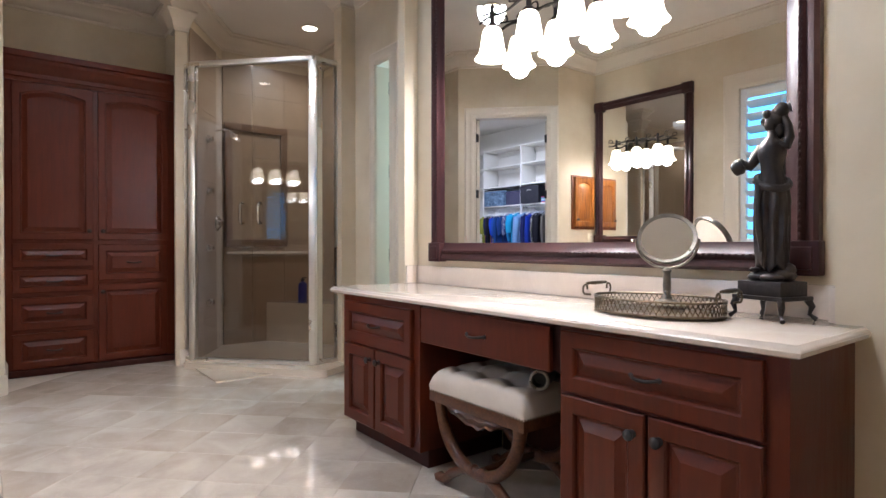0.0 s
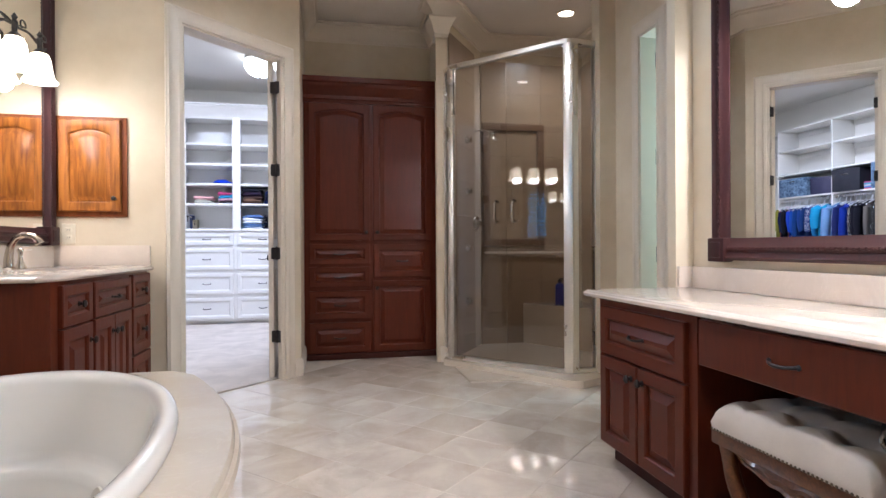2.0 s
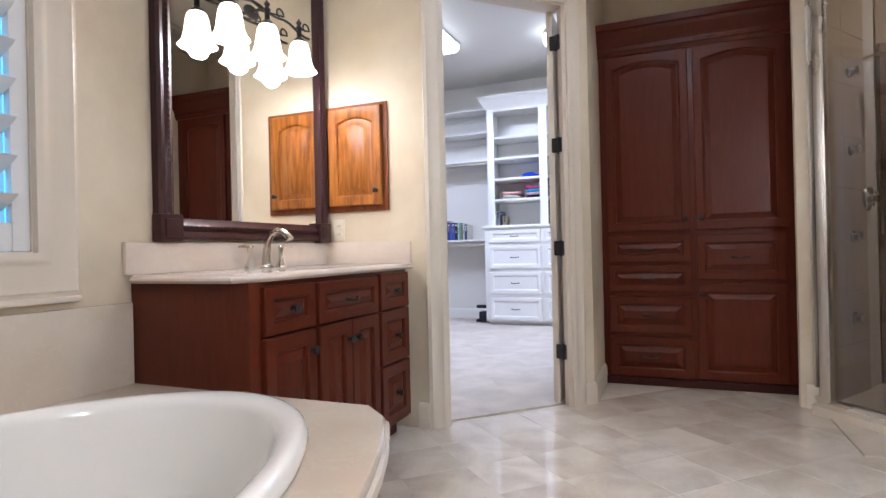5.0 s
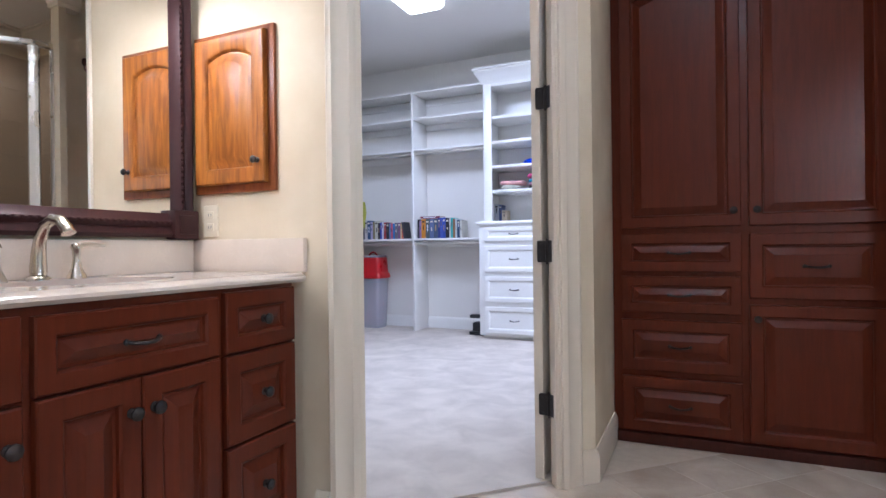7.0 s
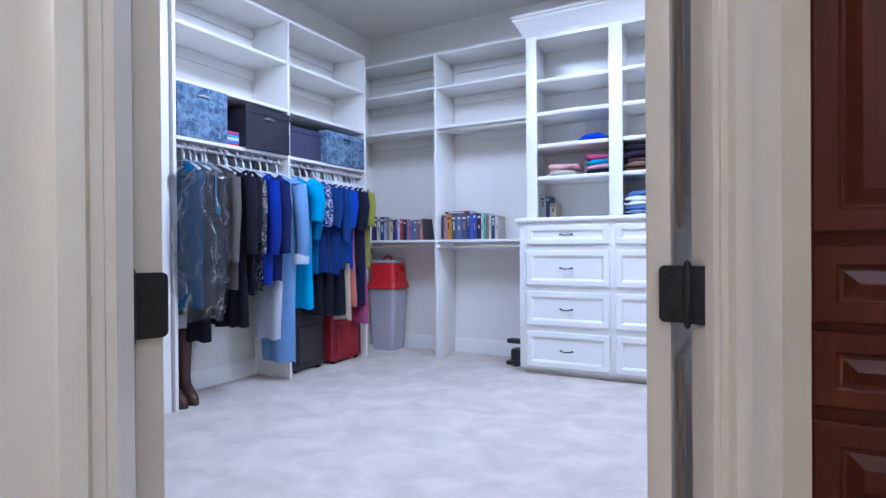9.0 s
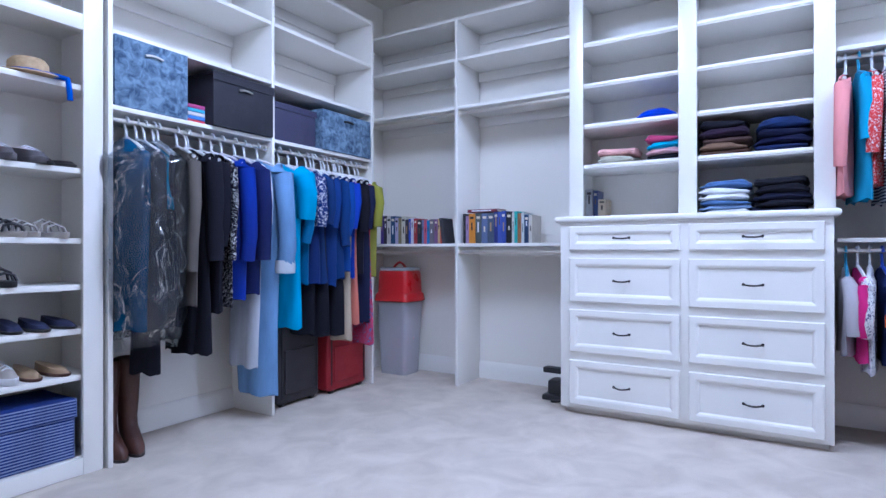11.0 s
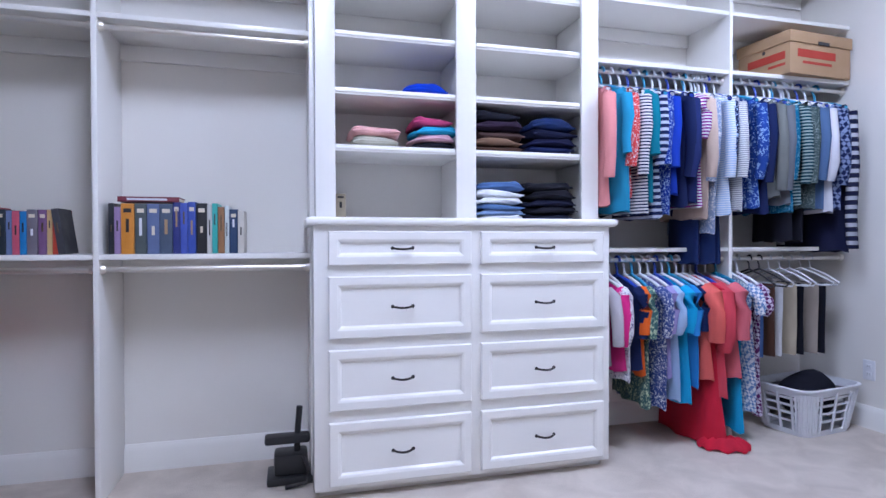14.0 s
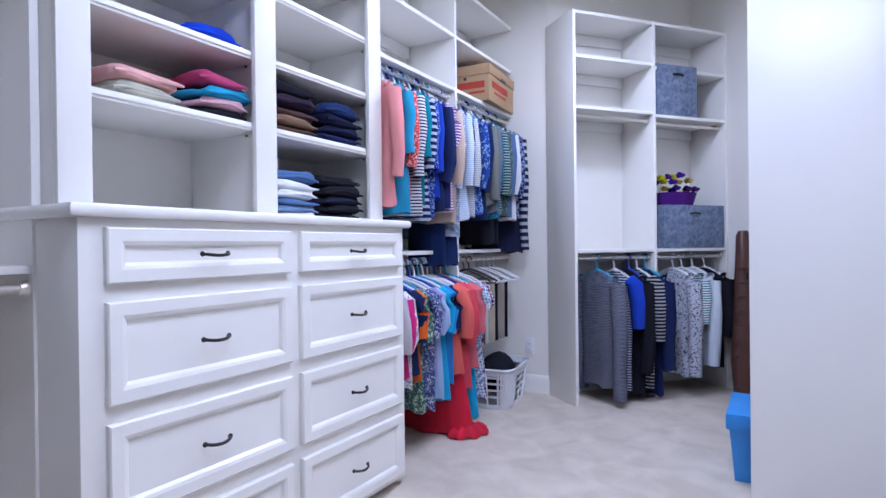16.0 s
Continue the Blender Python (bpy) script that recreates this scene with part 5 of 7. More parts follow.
# window with plantation shutters over the tub
wt = setting("window_1", box(B(), (-1.83, 1.18, 0.93), (-1.815, 2.615, 0.94)), WHITEPAINT, "window over the tub with open white plantation shutters")
casing_rings = [(1.19, 0.942), (2.603, 0.942), (2.603, 2.36), (1.19, 2.36)]
bm = B()
signs = [(-1, -1), (1, -1), (1, 1), (-1, 1)]
rings = [[(-1.675 + d, y + sy * o * 1.42, z + sz * o * 1.42) for o, d in CASING] for (y, z), (sy, sz) in zip(casing_rings, signs)]
loft(bm, rings + [rings[0]], False, False)
part("window_casing", bm, TRIM, wt)
bm = B()
box(bm, (-1.675, 1.06, 0.785), (-1.645, 2.735, 0.803), 0.004)
part("window_sill", bm, TRIM, wt)
bm = B()
for lo, hi in (((-1.83, 1.18, 0.93), (-1.675, 1.195, 2.37)), ((-1.83, 2.60, 0.93), (-1.675, 2.615, 2.37)), ((-1.83, 1.195, 2.355), (-1.675, 2.60, 2.37)), ((-1.83, 1.195, 0.93), (-1.675, 2.60, 0.945))):
    box(bm, lo, hi)
part("window_jamb", bm, TRIM, wt)
bm = B()
box(bm, (-1.80, 1.195, 0.945), (-1.795, 2.60, 2.355))
pane = part("pane", bm, WINDOWPANE, wt, smooth=20)
pane.visible_shadow = False
for y0, y1 in ((1.197, 1.896), (1.899, 2.598)):
    sv = thing("shutter", (-1.69, y0, 0.947), 90, "white plantation shutter with open tilted louvers", "shutter", "window shutters")
    w, h = y1 - y0, 1.405
    for nm, lo, hi in (("stile", (0, -0.014, 0), (0.05, 0.014, h)), ("stile", (w - 0.05, -0.014, 0), (w, 0.014, h)), ("bottom_rail", (0.05, -0.013, 0), (w - 0.05, 0.013, 0.085)), ("top_rail", (0.05, -0.013, h - 0.085), (w - 0.05, 0.013, h))):
        bm = B()
        box(bm, lo, hi, 0.004)
        part(nm, bm, DOORPAINT, sv)
    bm = B()
    k = 10
    sec = [(0.057 * math.cos(6.2832 * q / k), 0.006 * math.sin(6.2832 * q / k)) for q in range(k)]
    loft(bm, [[(x, a, b) for a, b in sec] for x in (0.052, w - 0.052)])
    louver = finish("louver", bm, DOORPAINT, 50)
    nl = 11
    for q in range(nl):
        lo = new("louver", louver)
        lo.parent = sv
        lo.matrix_basis = pose(0, 0, 0.085 + (h - 0.17) * (q + 0.5) / nl, -27, 0, 0)
    bm = B()
    box(bm, (w / 2 - 0.006, -0.05, 0.12), (w / 2 + 0.006, -0.038, h - 0.12), 0.002)
    part("tilt_rod", bm, DOORPAINT, sv)
bm = B()
box(bm, (-9, -30, -2), (-8.9, 45, 14))
SKYCARD = glow("evening_sky_blue", (0.10, 0.50, 1.0), 4.0)
setting("backdrop", bm, SKYCARD, "blue evening sky beyond the window")

# ---- closet built-ins ----
def shelving(name, at, turn, gables, depth, height, shelves, rods, label, left=True, right=True):
    """Open shelving: local x along the wall, y = 0 at the front edge, depth into the wall."""
    t = thing(name, at, turn, label, "shelving")
    for k, x in enumerate(gables):
        bm = B()
        box(bm, (x - 0.011, 0, 0.008), (x + 0.011, depth, height), 0.002)
        part("upright", bm, WHITEWOOD, t)
    for x0, x1, zs in shelves:
        for z in zs:
            bm = B()
            box(bm, (x0 + 0.0115, 0.004, z - 0.022), (x1 - 0.0115, depth, z), 0.002)
            board = part("shelf", bm, WHITEWOOD, t)
            bm = B()
            box(bm, (x0 + 0.0115, depth - 0.02, z - 0.095), (x1 - 0.0115, depth - 0.001, z - 0.0225), 0.002)
            part("cleat", bm, WHITEWOOD, board)
    for x0, x1, z, y in rods:
        bm = B()
        tube(bm, [(x0 + 0.012, y, z), (x1 - 0.012, y, z)], 0.0125, 12)
        rod = part("rod", bm, SILVER, t, "chrome hanging rod")
        for x, s in ((x0 + 0.0115, 1), (x1 - 0.0115, -1)):
            bm = B()
            lathe(bm, [(0.0001, 0), (0.022, 0), (0.022, 0.008), (0.017, 0.02), (0.0001, 0.02)], m=pose(x, y, z, 0, 90 * s, 0), n=16)
            part("rod_socket", bm, SILVER, rod)
    return t


LEFT_AT = (-3.42, 6.06, 0)
shelving("left_shelving", LEFT_AT, 90, [0.012, 0.96, 1.905], 0.368, 2.69, [(0.012, 0.96, (2.69, 2.37, 2.015, 1.67)), (0.96, 1.905, (2.69, 2.37, 2.015, 1.67))], [(0.012, 0.96, 1.612, 0.05), (0.96, 1.905, 1.612, 0.05)], "white closet shelving with hanging rods and storage boxes")
shelving("book_shelving", (-2.85, 8.215, 0), 0, [0.0, 0.868], 0.353, 2.69, [(-0.94, 0.0, (2.69, 2.395, 2.045, 1.047)), (0.0, 0.868, (2.69, 2.395, 2.045, 1.047))], [(-0.93, 0.0, 1.995, 0.03), (0.0, 0.868, 1.995, 0.03), (-0.93, 0.0, 0.985, 0.03), (0.0, 0.868, 0.985, 0.03)], "white closet shelving with empty rods and a row of books")
shelving("right_shelving", (-0.587, 8.215, 0), 0, [0.875], 0.353, 2.69, [(0.0, 0.875, (2.69, 2.37, 2.045, 1.06)), (0.875, 1.735, (2.69, 2.37, 2.045, 1.06))], [(0.0, 0.875, 1.995, 0.06), (0.875, 1.745, 1.995, 0.06), (0.0, 0.875, 0.995, 0.06), (0.875, 1.745, 0.995, 0.06)], "white closet shelving with two full hanging rods")
shelving("slanted_shelving", SHELF_AT, SHELF_TURN, [0.011, 0.665, 1.322], 0.345, 2.64, [(0.011, 0.665, (2.64, 2.35, 2.01, 1.05)), (0.665, 1.322, (2.64, 2.33, 1.995, 1.05))], [(0.011, 0.665, 1.955, 0.06), (0.665, 1.322, 1.94, 0.06), (0.011, 0.665, 0.99, 0.06), (0.665, 1.322, 0.99, 0.06)], "white slanted closet shelving with hanging shirts")

# dresser with hutch
dr = thing("dresser_hutch", (-1.985, 8.01, 0), 0, "white built-in dresser with eight drawers and open shelves above", "dresser")
DW = 1.385
bm = B()
box(bm, (0, 0.0, 0.045), (DW, 0.555, 1.166), 0.003)
part("drawer_case", bm, WHITEWOOD, dr)
bm = B()
box(bm, (0.02, 0.05, 0.008), (DW - 0.02, 0.555, 0.045))
part("plinth", bm, WHITEPAINT, dr)
bm = B()
loft(bm, [[(-i, -i, z), (DW + i, -i, z), (DW + i, 0.555, z), (-i, 0.555, z)] for i, z in ((0.0, 1.166), (0.022, 1.168), (0.028, 1.176), (0.028, 1.192), (0.022, 1.2), (0.0, 1.202))])
part("counter", bm, WHITEWOOD, dr)
for x, w in ((0.06, 0.625), (0.731, 0.615)):
    for z, h in ((0.998, 0.144), (0.689, 0.262), (0.386, 0.255), (0.069, 0.267)):
        front(dr, "drawer", x, z, w, h, WHITEWOOD, handle="pull", maker=shaker_front, hz=0.5, hw=0.088)
HB = 0.12
for x0, x1, nm in ((0.015, 0.102, "stile"), (0.658, 0.755, "stile"), (1.306, 1.398, "stile")):
    bm = B()
    box(bm, (x0, HB, 1.202), (x1, HB + 0.022, 2.66), 0.003)
    part(nm, bm, WHITEWOOD, dr)
bm = B()
box(bm, (0.015, HB + 0.002, 2.60), (1.398, HB + 0.02, 2.70), 0.002)
part("top_rail", bm, WHITEWOOD, dr)
for x in (0.015, 0.697, 1.378):
    bm = B()
    box(bm, (x, HB + 0.022, 1.202), (x + 0.02, 0.555, 2.66))
    part("side_panel", bm, WHITEWOOD, dr)
bm = B()
box(bm, (0.035, 0.54, 1.202), (1.378, 0.555, 2.66))
part("back_panel", bm, WHITEWOOD, dr)
for x0, x1 in ((0.036, 0.696), (0.718, 1.377)):
    for z in (1.533, 1.787, 2.040, 2.297, 2.655):
        bm = B()
        box(bm, (x0, HB + 0.024, z - 0.03), (x1, 0.54, z), 0.003)
        box(bm, (x0, HB + 0.019, z - 0.021), (x1, HB + 0.026, z - 0.009), 0.003)
        board = part("shelf", bm, WHITEWOOD, dr)
        for x in (x0 + 0.004, x1 - 0.004):
            bm = B()
            ball(bm, (x, HB + 0.09, z - 0.036), 0.006, (1, 1, 0.7), 1)
            part("shelf_pin", bm, BLACKPLASTIC, board)
bm = B()
loft(bm, [[(0.0 - i, HB - i, z), (1.41 + i, HB - i, z), (1.41 + i, 0.555, z), (-i, 0.555, z)] for i, z in ((0.0, 2.63), (0.008, 2.64), (0.01, 2.66), (0.02, 2.67), (0.035, 2.70), (0.06, 2.745), (0.066, 2.75), (0.066, 2.765), (0.08, 2.77), (0.08, 2.79), (0.0, 2.792))])
part("crown", bm, WHITEWOOD, dr, "stepped white crown moulding")

# shoe case at the south end of the west wall
sc = thing("shoe_case", (-3.44, 4.62, 0), 90, "white built-in shoe case with rows of shoes", "shoe shelves")
SW = 1.43
for x0, x1 in ((0.0, 0.05), (SW - 0.085, SW)):
    bm = B()
    box(bm, (x0, 0, 0.008), (x1, 0.022, 2.69), 0.003)
    part("stile", bm, WHITEWOOD, sc)
for z0, z1 in ((0.01, 0.085), (1.975, 2.045), (2.62, 2.70)):
    bm = B()
    box(bm, (0.05, 0.001, z0), (SW - 0.085, 0.021, z1), 0.003)
    part("rail", bm, WHITEWOOD, sc)
for x in (0.0, SW - 0.022):
    bm = B()
    box(bm, (x, 0.022, 0.008), (x + 0.02, 0.348, 2.69))
    part("side_panel", bm, WHITEWOOD, sc)
bm = B()
box(bm, (0.02, 0.335, 0.05), (SW - 0.022, 0.348, 2.66))
part("back_panel", bm, WHITEWOOD, sc)
SHOE_Z = (0.09, 0.45, 0.655, 0.85, 1.055, 1.365, 1.735, 2.04, 2.40)
for z in SHOE_Z:
    bm = B()
    box(bm, (0.021, 0.024, z - 0.025), (SW - 0.0225, 0.335, z), 0.003)
    part("shelf", bm, WHITEWOOD, sc)

# ceiling light boxes
for x, y in ((-2.075, 6.40),):
    t = thing("ceiling_light", (x, y, H2), 0, "long white fluorescent ceiling light, lit", "ceiling light", "closet ceiling lights")
    bm = B()
    box(bm, (-0.19, -0.62, -0.03), (0.19, 0.62, -0.001), 0.004)
    part("housing", bm, WHITEWOOD, t)
    bm = B()
    loft(bm, [[(-a, -0.61, z) for a, z in ((0.18, -0.031), (0.175, -0.07), (0.14, -0.095), (-0.14, -0.095), (-0.175, -0.07), (-0.18, -0.031))], [(-a, 0.61, z) for a, z in ((0.18, -0.031), (0.175, -0.07), (0.14, -0.095), (-0.14, -0.095), (-0.175, -0.07), (-0.18, -0.031))]])
    part("diffuser", bm, TUBEGLOW, t, "lit white diffuser")
t = bowl_light = thing("ceiling_light", (-0.86, 7.12, H2), 0, "round frosted glass bowl ceiling light, lit", "ceiling light", "closet ceiling lights")
bm = B()
lathe(bm, [(0.0001, -0.001), (0.165, -0.001), (0.17, -0.012), (0.16, -0.03), (0.0001, -0.031)], n=36)
part("ceiling_plate", bm, CHROME, t)
bm = B()
lathe(bm, [(0.156, -0.034), (0.172, -0.045), (0.176, -0.075), (0.162, -0.125), (0.125, -0.175), (0.07, -0.205), (0.012, -0.215), (0.0001, -0.216)], n=36)
part("bowl", bm, TUBEGLOW, t, "lit frosted glass bowl", smooth=60)
bm = B()
lathe(bm, [(0.0001, -0.214), (0.012, -0.215), (0.015, -0.222), (0.008, -0.23), (0.0001, -0.235)], n=14)
part("finial", bm, CHROME, t)
# Second bowl is an unseen, added fixture for the east-end fill lamp.
copy_thing(bowl_light, pose(0.25, 7.15, H2))


# ---- closet contents ----
rng = random.Random(7)
FAB = {}


def fabric(colour, second=None, kind="plain", scale=30.0):
    key = (colour, second, kind, scale)
    if key not in FAB:
        FAB[key] = cloth("fabric", colour, second, kind, scale)
    return FAB[key]


NAVY, ROYAL, BLACK, WHITE_C, DENIM, TURQ = (0.012, 0.02, 0.075), (0.015, 0.05, 0.40), (0.012, 0.012, 0.018), (0.72, 0.72, 0.74), (0.20, 0.36, 0.62), (0.02, 0.35, 0.62)
TEAL, OLIVE, PINKC, CORAL, RED, GREY = (0.01, 0.19, 0.26), (0.29, 0.29, 0.05), (0.78, 0.30, 0.30), (0.72, 0.13, 0.11), (0.60, 0.02, 0.045), (0.22, 0.23, 0.25)
MAGENTA, BEIGE, BROWN, ORANGE, LBLUE, PURPLE = (0.62, 0.03, 0.20), (0.46, 0.38, 0.30), (0.10, 0.05, 0.035), (0.70, 0.12, 0.02), (0.36, 0.50, 0.72), (0.10, 0.02, 0.22)


def garment(name, label, at, turn, length, half, thick, cloth_mat, sleeve=0.3, sleeve_mat=None, hanger=WHITEPLASTIC, flare=1.05, lean=0.0, group="", cuff=None, arm=1.0):
    """A garment on a hanger. Local x runs along the rod, y across the shoulders, z = 0 at the rod's centre."""
    t = thing(name, at, 0, label, "clothes", group)
    t.matrix_basis = pose(*at, 0, 0, turn) @ pose(0, 0, 0, 0, lean, rng.uniform(-7, 7))
    bm = B()
    ph, n = rng.uniform(0, 6), 18
    rings = []
    levels = [(-0.088, 0.045), (-0.10, 0.07), (-0.128, half * 0.72), (-0.155, half * 0.96), (-0.185, half), (-0.27, half * 0.93)]
    steps = 6
    for k in range(1, steps + 1):
        f = k / steps
        levels.append((-0.27 - (length - 0.27) * f, half * (0.93 + (flare - 0.93) * f)))
    for k, (z, w) in enumerate(levels):
        tk = thick * (0.45 if k < 3 else 0.8 + 0.5 * (k - 3) / len(levels))
        ring = []
        for q in range(n):
            a = 6.2832 * q / n
            y = w * math.cos(a)
            wob = 0.010 * math.sin(3.1 * y / max(half, 0.05) * 2 + ph + 2.0 * z) * (min(1, k / 5)) + 0.005 * math.sin(40 * y + ph * 2)
            ring.append((tk * math.sin(a) + wob, y + 0.006 * math.sin(7 * z + ph), z + (0.008 * math.sin(5 * a + ph) if k == len(levels) - 1 else 0)))
        rings.append(ring)
    loft(bm, rings)
    body = part("garment", bm, cloth_mat, t, smooth=70)
    if sleeve > 0:
        for s in (-1, 1):
            bm = B()
            o = rng.uniform(-0.012, 0.012)
            pts = [(0, s * half * 0.80, -0.148), (o, s * (half + 0.004), -0.18), (o * 1.4, s * (half + 0.022), -0.165 - sleeve * 0.4), (o * 2, s * (half + 0.018 + rng.uniform(-0.01, 0.015)), -0.165 - sleeve * 0.75), (o * 2.2, s * (half + 0.01 + rng.uniform(-0.015, 0.015)), -0.165 - sleeve)]
            rr = min(0.05, thick * 1.25) * arm
            tube(bm, pts, rr, 9, [0.8, 1.0, 0.92, 0.85, 0.8])
            part("sleeve", bm, sleeve_mat or cloth_mat, body, smooth=70)
            if cuff:
                bm = B()
                end = Vector(pts[-1])
                tube(bm, [end + Vector((0, 0, 0.07)), end + Vector((0, 0, 0.03)), end - Vector((0, 0, 0.004))], rr * 1.0, 10, [0.95, 1.0, 0.96])
                part("cuff", bm, cuff, body, "turned white cuff", smooth=60)
    bm = B()
    hook = [(0, 0.0 + 0.021 * math.sin(a), 0.0 + 0.021 * math.cos(a)) for a in [-1.9 + 0.32 * k for k in range(14)]]
    tube(bm, [(0, p[1], p[2]) for p in hook] + [(0, 0.004, -0.04), (0, 0, -0.085)], 0.0068, 6)
    tube(bm, [(0, -half * 0.92, -0.146), (0, -half * 0.5, -0.108), (0, 0, -0.078), (0, half * 0.5, -0.108), (0, half * 0.92, -0.146)], 0.009, 6)
    part("hanger", bm, hanger, t, "plastic hanger")
    return t


def empty_hanger(at, turn, material, half=0.2, trousers=None):
    t = thing("hanger", at, 0, "plastic clothes hanger on the rod", "hanger", "hangers")
    t.matrix_basis = pose(*at, 0, 0, turn + rng.uniform(-10, 10))
    bm = B()
    hook = [(0, 0.019 * math.sin(a), 0.019 * math.cos(a)) for a in [-1.9 + 0.32 * k for k in range(14)]]
    tube(bm, hook + [(0, 0.004, -0.03), (0, 0, -0.06)], 0.0038, 6)
    part("hook", bm, material, t)
    bm = B()
    tube(bm, [(0, 0, -0.06), (0, half * 0.5, -0.09), (0, half, -0.135), (0, half * 0.9, -0.15), (0, -half * 0.9, -0.15), (0, -half, -0.135), (0, -half * 0.5, -0.09), (0, 0, -0.06)], 0.0055, 6)
    part("frame", bm, material, t)
    if trousers:
        bm = B()
        n, rings = 14, []
        ph = rng.uniform(0, 6)
        for z in (-0.142, -0.15, -0.25, -0.4, -0.55):
            rings.append([((0.014 + 0.01 * (-z)) * math.sin(6.2832 * q / n) + 0.004 * math.sin(9 * z + ph + q), 0.11 * math.cos(6.2832 * q / n), z) for q in range(n)])
        loft(bm, rings)
        part("folded_trousers", bm, trousers, t, "trousers folded over the hanger")
    return t


def rod_point(at, turn, x, y, z):
    return tuple((pose(*at, 0, 0, turn) @ Vector((x, y, z))))


# west rod: coats, shirts and a bagged dress
def hang_left(x, *a, **k):
    name, label = a[0], a[1]
    return garment(name, label, rod_point(LEFT_AT, 90, x, 0.05, 1.612), 90, a[2] * 1.14, *a[3:], group="clothes on the west rod", **k)


hang_left(0.11, "hanging_dress", "dark teal dress in a clear garment bag", 0.86, 0.165, 0.075, fabric((0.008, 0.085, 0.19)), 0.0)
hang_left(0.16, "hanging_dress", "charcoal dress in a clear garment bag", 0.86, 0.185, 0.085, fabric((0.03, 0.033, 0.045)), 0.0)
hang_left(0.245, "hanging_blouse", "turquoise blouse in a clear garment bag", 0.36, 0.15, 0.03, fabric((0.015, 0.27, 0.46)), 0.0)
hang_left(0.27, "hanging_dress", "dark grey dress in a clear garment bag", 0.86, 0.17, 0.03, fabric((0.035, 0.035, 0.045)), 0.0)
bag = thing("garment_bag", rod_point(LEFT_AT, 90, 0.185, 0.06, 1.612), 90, "crinkled clear plastic garment bag over hanging dresses", "garment bag")
bm = B()
n, rings = 64, []
for k in range(37):
    f = k / 36
    z = -0.075 - 1.0 * f
    close = min(1, 0.34 + f * 6) * (1 - 0.22 * max(0, f - 0.8) / 0.2)
    ring = []
    for q in range(n):
        a = 6.2832 * q / n
        crease = 0.016 * math.sin(3 * a + 4 * f) + 0.011 * math.sin(7 * a - 9 * f + 1.3) + 0.009 * abs(math.sin(5 * a + 13 * f)) + 0.006 * math.sin(13 * a + 31 * f) + 0.005 * math.sin(9 * a - 47 * f)
        ring.append(((0.185 * close + crease) * math.sin(a), (0.235 * close + crease) * math.cos(a), z + 0.02 * math.sin(2 * a + 1) * f))
    rings.append(ring)
loft(bm, rings, False, False)
part("film", bm, FILMWRAP, bag, "crinkled clear plastic film", smooth=50)
for x, nm, lb, ln, th, mat, sl in (
        (0.37, "hanging_jacket", "taupe jacket with long sleeves on the rod", 0.78, 0.026, fabric((0.13, 0.115, 0.105)), 0.55),
        (0.435, "hanging_jacket", "long black coat on the rod", 1.0, 0.04, fabric(BLACK), 0.5),
        (0.51, "hanging_jacket", "black jacket on the rod", 0.82, 0.042, fabric((0.010, 0.010, 0.016)), 0.42),
        (0.575, "hanging_shirt", "black and white lace shirt", 0.80, 0.016, fabric(BLACK, WHITE_C, "print", 60), 0.5),
        (0.64, "hanging_dress", "royal blue knit dress", 0.77, 0.045, fabric((0.010, 0.03, 0.26)), 0.5),
        (0.725, "hanging_jacket", "navy jacket on the rod", 0.75, 0.04, fabric((0.012, 0.018, 0.085)), 0.5),
        (0.79, "hanging_shirt", "white blouse on the rod", 1.12, 0.026, fabric((0.52, 0.55, 0.62)), 0.3)):
    hang_left(x, nm, lb, ln, 0.19, th, mat, sl, flare=0.72 if "blouse" in lb else 1.0)
hang_left(0.885, "hanging_robe", "long pale denim robe with turned white cuffs", 1.275, 0.2, 0.05, fabric((0.17, 0.31, 0.54)), 0.575, cuff=fabric((0.62, 0.68, 0.76)), arm=1.15, flare=0.72)
hang_left(1.05, "hanging_dress", "turquoise short-sleeved dress on the rod", 0.95, 0.2, 0.055, fabric((0.018, 0.31, 0.56)), 0.26, arm=1.35, flare=0.95)
hang_left(1.13, "hanging_shirt", "teal blue top on the rod", 0.72, 0.19, 0.03, fabric((0.012, 0.14, 0.32)), 0.4)
hang_left(1.20, "hanging_shirt", "navy shirt with a small white pattern", 0.72, 0.2, 0.04, fabric((0.012, 0.03, 0.14)), 0.3, sleeve_mat=fabric((0.012, 0.03, 0.14), WHITE_C, "print", 45))
for x, lb, ln, mat, sl in ((1.28, "navy blouse on the rod", 0.72, fabric((0.012, 0.035, 0.13)), 0.28), (1.35, "dark blue patterned blouse", 0.74, fabric((0.012, 0.04, 0.18)), 0.3), (1.42, "navy cardigan on the rod", 0.70, fabric((0.01, 0.04, 0.16)), 0.42), (1.49, "blue shirt on the rod", 0.66, fabric((0.012, 0.06, 0.28)), 0.35), (1.56, "royal blue shirt on the rod", 0.70, fabric(ROYAL), 0.30), (1.63, "black top on the rod", 0.68, fabric(BLACK), 0.32), (1.70, "navy dress on the rod", 0.98, fabric((0.015, 0.018, 0.05)), 0.3), (1.76, "long floral skirt on the rod", 1.12, fabric((0.45, 0.05, 0.12), (0.03, 0.2, 0.4), "print", 26), 0.0)):
    hang_left(x, "hanging_shirt", lb, ln, 0.185, 0.032, mat, sl)
hang_left(1.80, "hanging_shirt", "olive green shirt on the rod", 0.70, 0.165, 0.035, fabric(OLIVE), 0.28)
